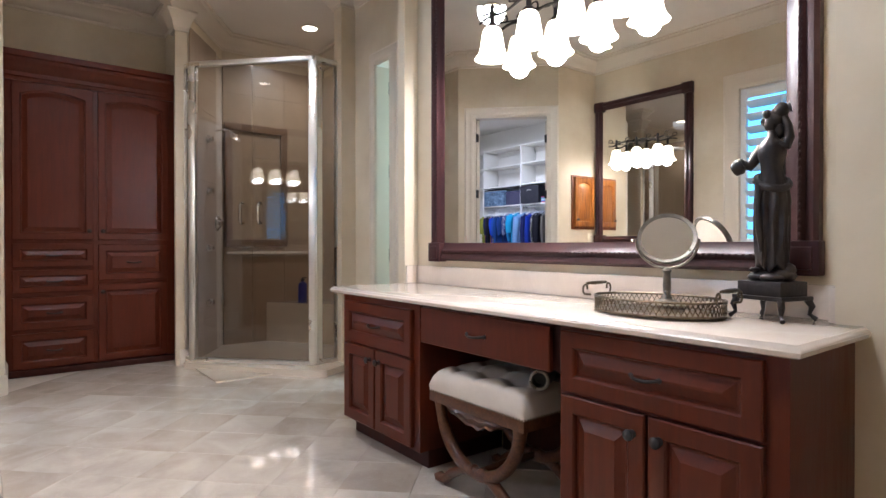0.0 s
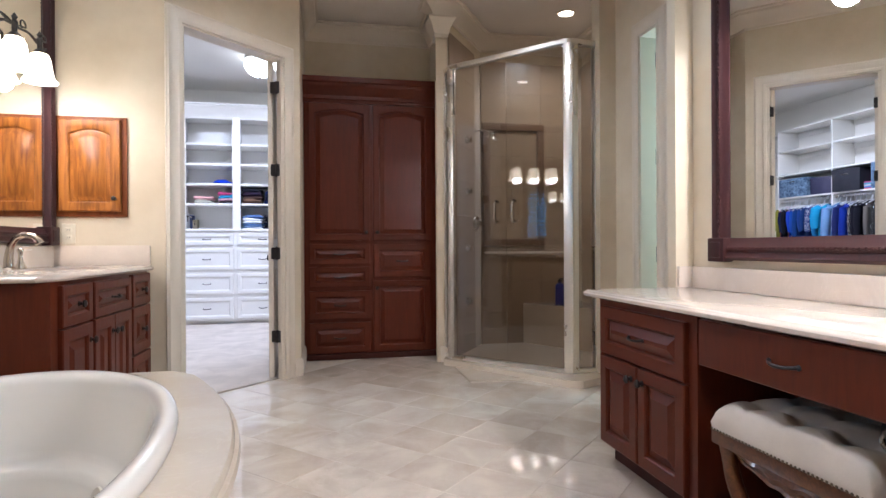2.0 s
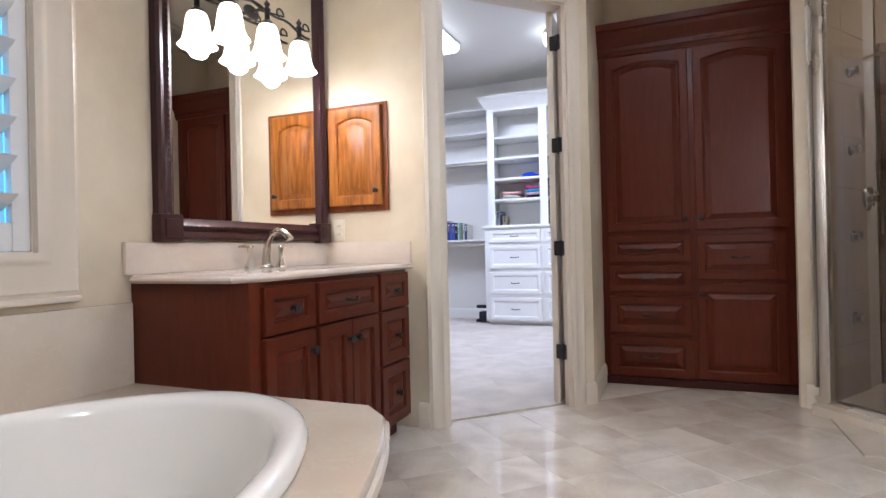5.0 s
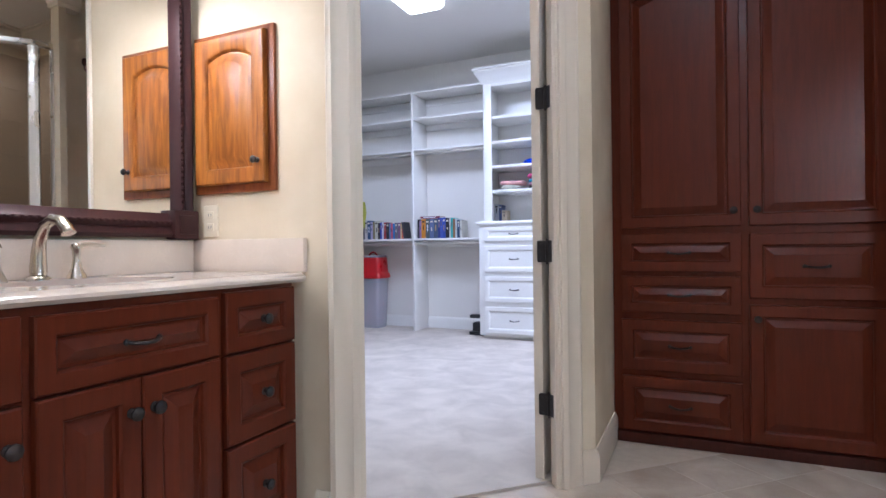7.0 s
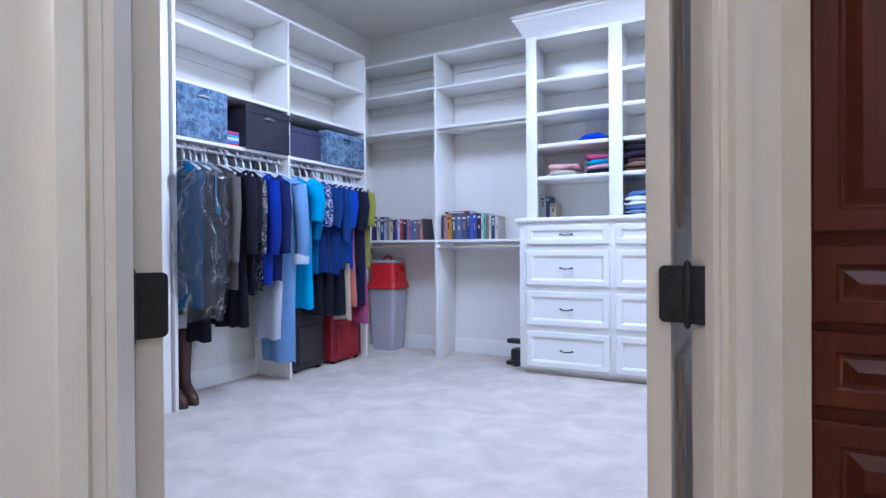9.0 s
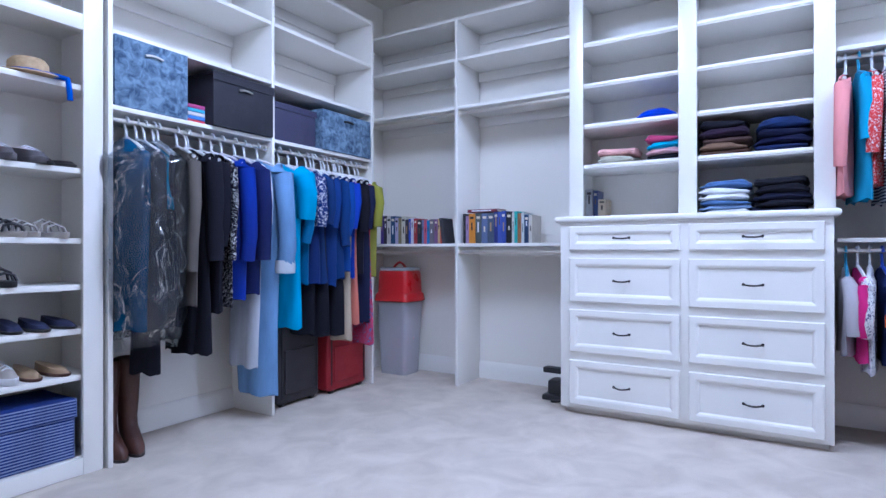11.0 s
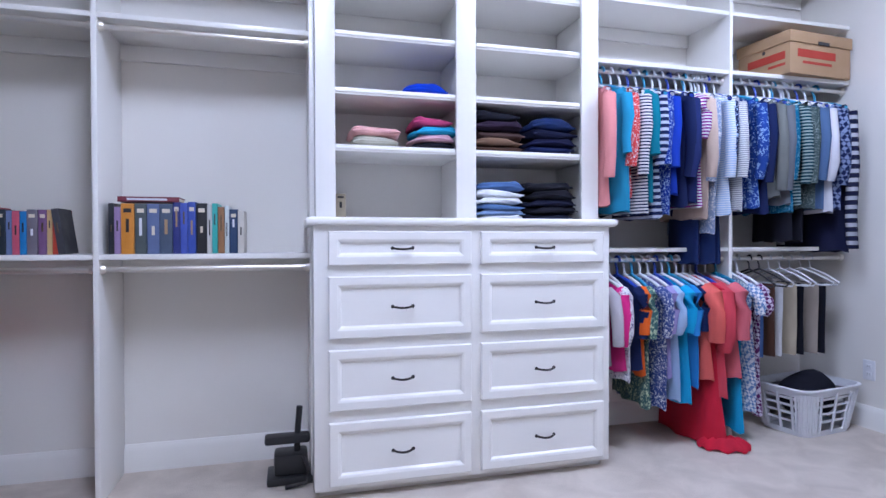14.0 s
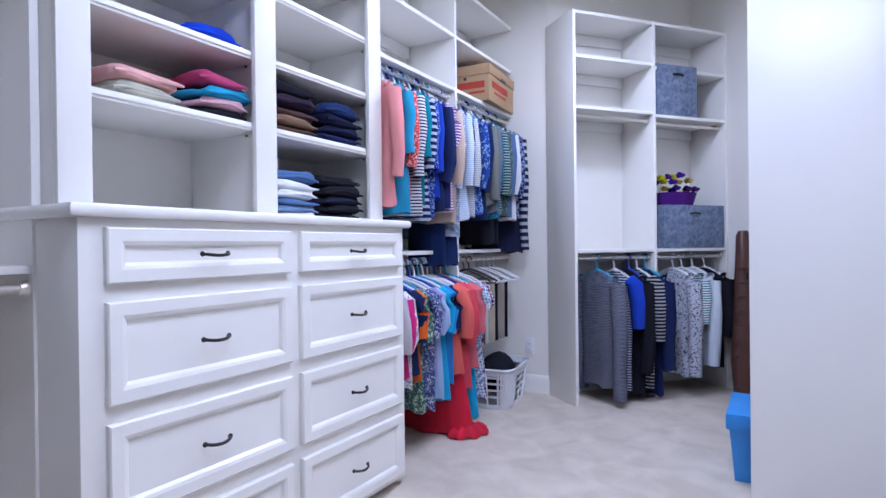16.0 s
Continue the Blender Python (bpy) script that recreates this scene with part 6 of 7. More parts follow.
for x, mat, ln in ((1.20, BLACK, 1.0), (1.32, BLACK, 1.02), (1.45, BLACK, 1.03), (1.54, (0.50, 0.40, 0.30), 1.07), (1.60, (0.5, 0.16, 0.12), 0.98)):
    hang_left(x, "hanging_skirt", "long dark skirt on the rod", ln, 0.16, 0.04, fabric(mat), 0.0)
for x in (0.20, 0.42):
    hang_left(x, "hanging_dress", "long black fringed dress on the rod", 1.06 if x < 0.3 else 1.0, 0.10, 0.035, fabric(BLACK), 0.0)


def lidded_box(name, label, at, turn, w, d, h, material, lid=0.0, slot=True, slot_mat=SILVER):
    t = thing(name, at, turn, label, "storage box")
    bm = B()
    box(bm, (0, 0, 0), (w, d, h - (0.001 if lid else 0)), 0.006)
    part("body", bm, material, t)
    if lid:
        bm = B()
        box(bm, (-0.006, -0.006, h), (w + 0.006, d + 0.006, h + 0.02), 0.005)
        box(bm, (-0.006, -0.006, h - lid), (w + 0.006, 0.0, h + 0.002), 0.0)
        part("lid", bm, material, t)
    if slot:
        bm = B()
        pts = [(w / 2 - 0.045 + 0.09 * k / 8, -0.009, h * 0.80 + 0.007 * math.sin(math.pi * k / 8)) for k in range(9)]
        tube(bm, pts, 0.006, 6)
        part("handle", bm, slot_mat, t, "metal handle plate")
    return t


bp = lambda x, y, z: rod_point(LEFT_AT, 90, x, y, z)
lidded_box("storage_box", "blue floral fabric storage box on the shelf", bp(0.03, 0.0, 1.67), 90, 0.37, 0.33, 0.33, FLORAL)
lidded_box("storage_box", "black storage box with a metal handle on the shelf", bp(0.535, -0.02, 1.67), 90, 0.41, 0.33, 0.275, surface("charcoal_fabric", (0.02, 0.02, 0.03), 0.8, fine=200, relief=0.3), lid=0.03)
lidded_box("storage_bin", "dark translucent storage bin on the shelf", bp(0.985, 0.03, 1.67), 90, 0.36, 0.3, 0.22, surface("smoky_plastic", (0.05, 0.05, 0.10), 0.35), slot=False, lid=0.02)
lidded_box("storage_box", "blue floral fabric storage box beside the bin", bp(1.37, -0.01, 1.67), 90, 0.50, 0.33, 0.27, FLORAL, slot_mat=BLACKPLASTIC)
pile = thing("paper_stack", bp(0.42, 0.03, 1.67), 90, "small stack of striped boxes on the shelf", "boxes")
for k in range(5):
    bm = B()
    box(bm, (0, 0, 0.02 * k), (0.10, 0.2, 0.02 * k + 0.0185), 0.002)
    part("slim_box", bm, surface("striped_card", ((0.5, 0.03, 0.06), (0.05, 0.2, 0.55), (0.6, 0.6, 0.62), (0.05, 0.35, 0.5), (0.45, 0.05, 0.2))[k], 0.6), pile)

# suitcases and boots on the floor
def suitcase(label, at, turn, w, d, h, material):
    t = thing("suitcase", at, turn, label, "suitcase")
    bm = B()
    box(bm, (0, 0, 0.02), (w, d, h), 0.03, 4)
    part("shell", bm, material, t)
    bm = B()
    tube(bm, [(w * 0.3, d / 2, h - 0.004), (w * 0.34, d / 2, h + 0.02), (w * 0.66, d / 2, h + 0.02), (w * 0.7, d / 2, h - 0.004)], 0.009, 8)
    part("carry_handle", bm, BLACKPLASTIC, t)
    bm = B()
    box(bm, (0.05, -0.012, 0.08), (w - 0.05, 0.004, h * 0.58), 0.01, 3)
    part("front_pocket", bm, material, t)
    bm = B()
    tube(bm, [(0.03, -0.002, 0.06), (0.03, -0.002, h - 0.05), (0.06, -0.002, h - 0.03), (w - 0.06, -0.002, h - 0.03), (w - 0.03, -0.002, h - 0.05), (w - 0.03, -0.002, 0.06)], 0.005, 6)
    part("zipper", bm, BLACKPLASTIC, t)
    for x in (0.05, w - 0.05):
        bm = B()
        lathe(bm, [(0.0001, -0.012), (0.022, -0.012), (0.022, 0.012), (0.0001, 0.012)], m=pose(x, 0.03, 0.022, 90, 0, 90), n=14)
        part("wheel", bm, BLACKPLASTIC, t)
    return t


REDCLOTH = surface("red_nylon", (0.30, 0.008, 0.018), 0.6, 0, (0.2, 0.006, 0.014), 8, 0.5, 300, 0.3)
suitcase("red fabric suitcase with a front pocket standing under the clothes", bp(1.475, 0.04, 0.008), 90, 0.40, 0.27, 0.56, REDCLOTH)
suitcase("dark grey suitcase standing under the clothes", bp(1.06, 0.07, 0.008), 90, 0.36, 0.27, 0.62, surface("charcoal_nylon", (0.025, 0.022, 0.026), 0.6, fine=300, relief=0.3))


def boot(at, turn):
    t = thing("boot", at, turn, "tall brown leather boot standing on the carpet", "boot", "boots")
    bm = B()
    rings = []
    for z, cx, rx, ry in ((0.012, 0.06, 0.13, 0.045), (0.04, 0.06, 0.132, 0.046), (0.075, 0.035, 0.10, 0.044), (0.11, 0.0, 0.066, 0.042), (0.16, -0.01, 0.054, 0.042), (0.26, -0.008, 0.058, 0.050), (0.37, -0.006, 0.062, 0.055), (0.455, -0.004, 0.064, 0.057)):
        rings.append([(cx + rx * math.cos(6.2832 * q / 18) + 0.004 * math.sin(3 * q + z * 30), ry * math.sin(6.2832 * q / 18), z) for q in range(18)])
    loft(bm, rings, True, False)
    part("shaft", bm, LEATHER, t, smooth=70)
    bm = B()
    loft(bm, [[(0.06 + 0.135 * math.cos(6.2832 * q / 18), 0.048 * math.sin(6.2832 * q / 18), z) for q in range(18)] for z in (0.0, 0.014)])
    box(bm, (-0.065, -0.035, 0.0), (-0.005, 0.035, 0.03), 0.004)
    part("sole", bm, DARKLEATHER, t)


boot(bp(0.10, 0.20, 0.008), -6)
boot(bp(0.205, 0.205, 0.008), -14)


# shoes
def shoe(kind, label, at, turn, upper, sole, trim=None):
    t = thing({"sneaker": "sneaker", "sandal": "sandal", "flat": "flat_shoe"}[kind], at, turn, label, "shoe", "shoes in the case")
    n = 16
    L, W = 0.125, 0.042
    def foot(z, k=1.0, shift=0.0):
        ring = []
        for q in range(n):
            a = 6.2832 * q / n
            x = L * k * math.cos(a)
            w = W * k * (0.85 + 0.2 * math.cos(a))
            ring.append((x + shift, w * math.sin(a), z))
        return ring
    bm = B()
    hs = {"sneaker": 0.028, "sandal": 0.022, "flat": 0.012}[kind]
    loft(bm, [foot(0.0, 0.95), foot(0.004, 1.0), foot(hs, 1.02), foot(hs + 0.002, 0.98)])
    part("sole", bm, sole, t, smooth=50)
    bm = B()
    if kind == "sandal":
        for x, h in ((0.045, 0.035), (0.0, 0.05), (-0.06, 0.06)):
            tube(bm, [(x, -0.04, hs), (x - 0.005, -0.032, hs + h * 0.7), (x - 0.008, 0, hs + h), (x - 0.005, 0.032, hs + h * 0.7), (x, 0.04, hs)], 0.006, 6)
        part("strap", bm, upper, t, smooth=60)
    else:
        hi = 0.085 if kind == "sneaker" else 0.05
        rings = [foot(hs, 0.97)]
        for f in (0.35, 0.7, 1.0):
            ring = []
            for q in range(n):
                a = 6.2832 * q / n
                x = L * 0.95 * math.cos(a)
                back = 0.5 - 0.5 * math.cos(a)
                z = hs + (hi - hs) * f * (0.42 + 0.58 * back)
                ring.append((x * (1 - 0.12 * f) - 0.01 * f, W * (0.97 - 0.25 * f) * (0.85 + 0.2 * math.cos(a)) * math.sin(a), z))
            rings.append(ring)
        loft(bm, rings)
        up = part("upper", bm, upper, t, smooth=60)
        if kind == "sneaker":
            bm = B()
            for k in range(4):
                x = 0.055 - 0.022 * k
                tube(bm, [(x, -0.018, 0.058 + 0.006 * k), (x, 0, 0.066 + 0.007 * k), (x, 0.018, 0.058 + 0.006 * k)], 0.003, 5)
            part("laces", bm, trim or WHITEPLASTIC, up, "shoe laces")
    return t


def shoe_pair(kind, label, y, z, upper, sole, trim=None):
    for s in (-1, 1):
        shoe(kind, label, (-3.575 + rng.uniform(-0.012, 0.012), y + s * 0.05, z + 0.001), rng.uniform(-8, 8), upper, sole, trim)


PINKSHOE, GREYSHOE = surface("pink_mesh", (0.62, 0.07, 0.16), 0.8, fine=300, relief=0.3), surface("grey_mesh", (0.13, 0.12, 0.13), 0.8, fine=300, relief=0.3)
TAN, NAVYSHOE, PALE = surface("tan_leather", (0.36, 0.25, 0.15), 0.5), surface("navy_suede", (0.02, 0.025, 0.07), 0.9), surface("pale_metallic_leather", (0.5, 0.46, 0.42), 0.35, 0.3)
shoe_pair("sneaker", "black and white sneaker on the shoe shelf", 5.40, 1.365, BLACKPLASTIC, WHITEPLASTIC)
shoe_pair("sneaker", "pink and white sneaker on the shoe shelf", 5.585, 1.365, PINKSHOE, WHITEPLASTIC)
shoe_pair("sneaker", "grey sneaker on the shoe shelf", 5.75, 1.365, GREYSHOE, GREYSHOE)
shoe_pair("flat", "black flat shoe on the shoe shelf", 5.89, 1.365, DARKLEATHER, BLACKPLASTIC)
for y, m in ((5.50, BROWN), (5.68, BLACK), (5.84, (0.4, 0.38, 0.36))):
    shoe_pair("sandal", "strappy sandal on the shoe shelf", y, 1.055, surface("sandal_strap", m, 0.5), TAN if m == BROWN else PALE)
for y in (5.36, 5.52, 5.66):
    shoe_pair("sandal", "black sandal on the shoe shelf", y, 0.85, DARKLEATHER, BLACKPLASTIC)
for y in (5.36, 5.52):
    shoe_pair("flat", "black shoe on the shoe shelf", y, 0.655, DARKLEATHER, BLACKPLASTIC)
for y in (5.69, 5.87):
    shoe_pair("flat", "navy suede shoe on the shoe shelf", y, 0.655, NAVYSHOE, BLACKPLASTIC)
shoe_pair("flat", "dark red shoe on the shoe shelf", 5.34, 0.45, LEATHER, PALE)
shoe_pair("sneaker", "beige casual shoe on the shoe shelf", 5.66, 0.45, PALE, WHITEPLASTIC)
shoe_pair("flat", "tan loafer on the shoe shelf", 5.85, 0.45, TAN, LEATHER)
lidded_box("storage_box", "blue and white woven-print box with a lid in the shoe case", (-3.46, 5.62, 0.09), 90, 0.32, 0.30, 0.24, WEAVEBOX, lid=0.06, slot=False)
bg = thing("tote_bag", (-3.475, 5.20, 0.09), 90, "black tote bag with a white stripe in the shoe case", "bag")
bm = B()
box(bm, (0, 0, 0), (0.36, 0.2, 0.24), 0.03, 3)
part("body", bm, DARKLEATHER, bg)
bm = B()
box(bm, (0.31, -0.004, 0.02), (0.335, 0.002, 0.23))
part("stripe", bm, WHITEPLASTIC, bg)
bm = B()
ball(bm, (0.18, 0.1, 0.25), 0.17, (1.0, 0.5, 0.25), 2)
part("scarf", bm, fabric(BROWN, GREY, "print", 30), bg, "folded brown scarf")
ht = thing("straw_hat", (-3.58, 5.81, 1.736), 0, "straw hat with a blue ribbon on the shelf", "hat")
bm = B()
lathe(bm, [(0.145, 0.012), (0.15, 0.005), (0.10, 0.002), (0.078, 0.006), (0.074, 0.07), (0.06, 0.088), (0.0001, 0.094)], n=28)
part("crown", bm, STRAW, ht, smooth=60)
bm = B()
lathe(bm, [(0.0795, 0.01), (0.081, 0.012), (0.079, 0.032), (0.0775, 0.034)], n=28)
tube(bm, [(0.08, 0.02, 0.02), (0.12, 0.06, 0.012), (0.155, 0.085, 0.0), (0.16, 0.09, -0.05), (0.158, 0.094, -0.09)], 0.012, 7)
part("ribbon", bm, fabric((0.01, 0.10, 0.55)), ht, "blue ribbon")

# books
LEFT_ROW = [(0.024, 0.225, (0.06, 0.03, 0.22)), (0.034, 0.225, (0.035, 0.03, 0.045)), (0.040, 0.222, (0.55, 0.52, 0.50)), (0.042, 0.220, (0.015, 0.06, 0.15)), (0.030, 0.205, (0.42, 0.38, 0.55)), (0.022, 0.205, (0.22, 0.19, 0.10)), (0.040, 0.215, (0.56, 0.54, 0.44)), (0.028, 0.19, (0.03, 0.025, 0.04)), (0.022, 0.195, (0.03, 0.07, 0.42)), (0.026, 0.200, (0.60, 0.62, 0.72)), (0.030, 0.195, (0.36, 0.04, 0.05)), (0.036, 0.185, (0.02, 0.03, 0.04)), (0.022, 0.180, (0.16, 0.22, 0.40)), (0.026, 0.180, (0.55, 0.10, 0.16)), (0.024, 0.178, (0.02, 0.20, 0.50)), (0.036, 0.185, (0.17, 0.15, 0.18)), (0.030, 0.185, (0.20, 0.10, 0.22)), (0.018, 0.185, (0.62, 0.42, 0.20)), (0.022, 0.188, (0.58, 0.07, 0.04)), (0.026, 0.190, (0.06, 0.06, 0.07))]


def book(at, turn, w, h, d, colour, label, lean=0.0, flat=False):
    t = thing("book", at, turn, label, "book", "books on the shelf")
    t.matrix_basis = pose(*at, 0, 0, turn) @ pose(0, 0, 0, 0, lean, 0)
    mat = surface("book_cover", colour, 0.45, 0, tuple(c * 0.7 for c in colour), 12, 0.5, 80, 0.05)
    bm = B()
    if flat:
        box(bm, (0, 0, 0), (h, 0.004, w), 0.001)
        box(bm, (0, 0, 0), (h, d, 0.003))
        box(bm, (0, 0, w - 0.003), (h, d, w))
    else:
        box(bm, (0, 0, 0), (w, 0.005, h), 0.0018)
        box(bm, (0, 0.004, 0), (0.0025, d, h))
        box(bm, (w - 0.0025, 0.004, 0), (w, d, h))
    part("cover", bm, mat, t)
    bm = B()
    if flat:
        box(bm, (0.004, 0.006, 0.0035), (h - 0.004, d - 0.003, w - 0.0035))
    else:
        box(bm, (0.003, 0.006, 0.004), (w - 0.003, d - 0.003, h - 0.004))
    part("pages", bm, IVORYPLASTIC, t)
    light = sum(colour) > 0.7
    bm = B()
    if not flat:
        z0 = rng.uniform(0.35, 0.6)
        box(bm, (w * 0.38, -0.0012, h * z0), (w * 0.62, 0.0005, h * (z0 + rng.uniform(0.12, 0.35))))
    else:
        box(bm, (h * 0.15, -0.0012, w * 0.3), (h * 0.8, 0.0005, w * 0.7))
    part("spine_lettering", bm, DARKLEATHER if light else rng.choice((IVORYPLASTIC, WHITEPLASTIC, ANTIQUE, CARDBOARD)), t, "unreadable spine lettering")
    if not flat and w > 0.028:
        bm = B()
        box(bm, (w * 0.2, -0.0012, h * 0.82), (w * 0.8, 0.0005, h * 0.90))
        part("title_band", bm, DARKLEATHER if light else IVORYPLASTIC, t, "plain band on the spine")
    return t


x = -3.58
for w, h, c in LEFT_ROW:
    tilt = -8.0 if x > -3.01 else 0.0
    book((x, 8.26 + rng.uniform(0, 0.012), 1.0475), 0, w, h, 0.15, c, "closed hardback book leaning on the shelf" if tilt else "closed hardback book standing on the shelf", tilt)
    x += w + (0.006 if tilt else 0.0015)
x = -2.815
row = [(0.022, 0.215, (0.02, 0.02, 0.025)), (0.024, 0.20, (0.30, 0.20, 0.36)), (0.05, 0.215, (0.62, 0.24, 0.03)), (0.045, 0.215, (0.08, 0.10, 0.10)), (0.048, 0.215, (0.12, 0.16, 0.30)), (0.05, 0.215, (0.07, 0.10, 0.15)), (0.03, 0.225, (0.03, 0.04, 0.20)), (0.028, 0.22, (0.06, 0.10, 0.42)), (0.032, 0.225, (0.04, 0.08, 0.36)), (0.042, 0.22, (0.015, 0.015, 0.018)), (0.02, 0.215, (0.6, 0.58, 0.55)), (0.022, 0.22, (0.05, 0.42, 0.38)), (0.026, 0.205, (0.28, 0.14, 0.06)), (0.018, 0.21, (0.55, 0.6, 0.6)), (0.034, 0.195, (0.02, 0.05, 0.12)), (0.026, 0.19, (0.55, 0.52, 0.46))]
for w, h, c in row:
    book((x, 8.255 + rng.uniform(0, 0.01), 1.0475), 0, w, h, 0.16, c, "closed hardback book standing on the shelf")
    x += w + 0.0015
book((-2.78, 8.26, 1.27), 0, 0.022, 0.24, 0.15, (0.22, 0.04, 0.06), "hardback book lying across the standing books", flat=True)


# folded clothes in the hutch
def folded(label, at, w, d, h, material, turn=0.0):
    t = thing("folded_clothes", at, turn, label, "clothes", "folded clothes in the hutch")
    bm = B()
    n, rings = 26, []
    ph = rng.uniform(0, 6)
    for k in range(7):
        f = k / 6
        z = h * f
        g = 1 - 0.10 * (2 * f - 1) ** 4
        ring = []
        for q in range(n):
            a = 6.2832 * q / n
            c, s = math.cos(a), math.sin(a)
            e = 0.42
            x = w / 2 * g * math.copysign(abs(c) ** e, c)
            y = d / 2 * g * math.copysign(abs(s) ** e, s)
            ring.append((x * (1 + 0.045 * math.sin(5 * a + ph) + 0.02 * math.sin(9 * a + 7 * f)), y * (1 + 0.05 * math.sin(3 * a + ph)), z + (0.010 * math.sin(2 * a + ph) - 0.012 * (2 * x / w) ** 2 + 0.004 * math.sin(6 * a + 2 * ph)) * f))
        rings.append(ring)
    loft(bm, rings)
    part("cloth_layer", bm, material, t, smooth=75)
    bm = B()
    tube(bm, [(-w / 2 * 0.95 + w * 0.95 * q / 8, -d / 2 * 0.97, h * (0.45 + 0.10 * math.sin(0.8 * q + ph)) - 0.006 * (q / 4 - 1) ** 2) for q in range(9)], h * 0.2, 8, [0.5, 0.8, 1, 1.1, 1, 0.8, 1.1, 0.9, 0.5])
    part("fold_edge", bm, material, t, smooth=75)
    return t


def stack(items, x, y, z, w, d):
    for label, colour, h, kind in items:
        m = fabric(colour) if kind is None else fabric(colour, kind[0], kind[1], kind[2])
        folded(label, (x + rng.uniform(-0.01, 0.01), y + rng.uniform(-0.01, 0.01), z), w * rng.uniform(0.93, 1.03), d, h, m, rng.uniform(-4, 4))
        z += h * 0.93


Y0 = 8.30
stack([("pale sage ribbed sweater folded on the shelf", (0.52, 0.51, 0.42), 0.05, ((0.44, 0.43, 0.34), "stripe", 90)), ("pink sweater folded on the pile", (0.74, 0.40, 0.38), 0.045, None)], -1.69, Y0, 1.534, 0.23, 0.26)
stack([("black top folded on the shelf", BLACK, 0.035, None), ("pale pink top folded on the pile", (0.70, 0.42, 0.48), 0.035, None), ("turquoise sweater folded on the pile", (0.03, 0.33, 0.56), 0.04, None), ("magenta sweater folded on the pile", (0.45, 0.06, 0.16), 0.045, None)], -1.42, Y0, 1.534, 0.21, 0.26)
stack([("royal blue top folded on the shelf", (0.01, 0.05, 0.50), 0.04, None)], -1.46, Y0, 1.788, 0.24, 0.24)
stack([("brown trousers folded on the shelf", BROWN, 0.03, None), ("tan sweater folded on the pile", (0.20, 0.12, 0.08), 0.03, None), ("brown sweater folded on the pile", (0.07, 0.04, 0.035), 0.045, None), ("dark purple sweater folded on the pile", (0.03, 0.018, 0.035), 0.05, None), ("black sweater folded on the pile", BLACK, 0.05, None)], -1.10, Y0, 1.534, 0.26, 0.27)
stack([("navy trousers folded on the shelf", NAVY, 0.035, None), ("navy sweater folded on the pile", (0.01, 0.012, 0.04), 0.04, None), ("dark navy sweater folded on the pile", (0.008, 0.01, 0.03), 0.05, None), ("indigo sweater folded on the pile", (0.015, 0.03, 0.10), 0.05, None)], -0.82, Y0, 1.534, 0.27, 0.27)
stack([("white trousers folded on the counter", WHITE_C, 0.022, None), ("pale blue jeans folded on the pile", (0.2, 0.3, 0.48), 0.03, None), ("blue jeans folded on the pile", (0.09, 0.17, 0.34), 0.03, None), ("white jeans folded on the pile", (0.75, 0.76, 0.78), 0.035, None), ("white top folded on the pile", (0.7, 0.72, 0.76), 0.035, None), ("denim jeans folded on the pile", (0.08, 0.15, 0.32), 0.04, None)], -1.10, Y0, 1.203, 0.27, 0.27)
stack([("dark navy jeans folded on the counter", (0.012, 0.014, 0.03), 0.035, None), ("black jeans folded on the pile", BLACK, 0.035, None), ("dark jeans folded on the pile", (0.014, 0.016, 0.035), 0.04, None), ("black trousers folded on the pile", (0.01, 0.01, 0.014), 0.04, None), ("dark shirt crumpled on the pile", (0.012, 0.012, 0.016), 0.05, None)], -0.82, Y0, 1.203, 0.27, 0.27)
book((-1.945, 8.385, 1.203), 0, 0.045, 0.20, 0.16, (0.50, 0.52, 0.55), "grey book standing on the dresser counter")
book((-1.897, 8.39, 1.203), 0, 0.03, 0.19, 0.14, (0.04, 0.07, 0.2), "navy book standing on the dresser counter")
book((-1.864, 8.39, 1.203), 0, 0.05, 0.13, 0.14, (0.5, 0.42, 0.3), "beige book standing on the dresser counter")

# garments on the two north-east rods
RA = (-0.587, 8.215, 0)


def hang_right(x, z, label, length, mat, sleeve=0.3, half=0.2, thick=0.028, hm=WHITEPLASTIC, name="hanging_shirt", sm=None, flare=1.05):
    return garment(name, label, rod_point(RA, 0, x, 0.06, z), 0, length, half, thick, mat, sleeve, sm, hm, flare, 0.0, "clothes on the north rods")


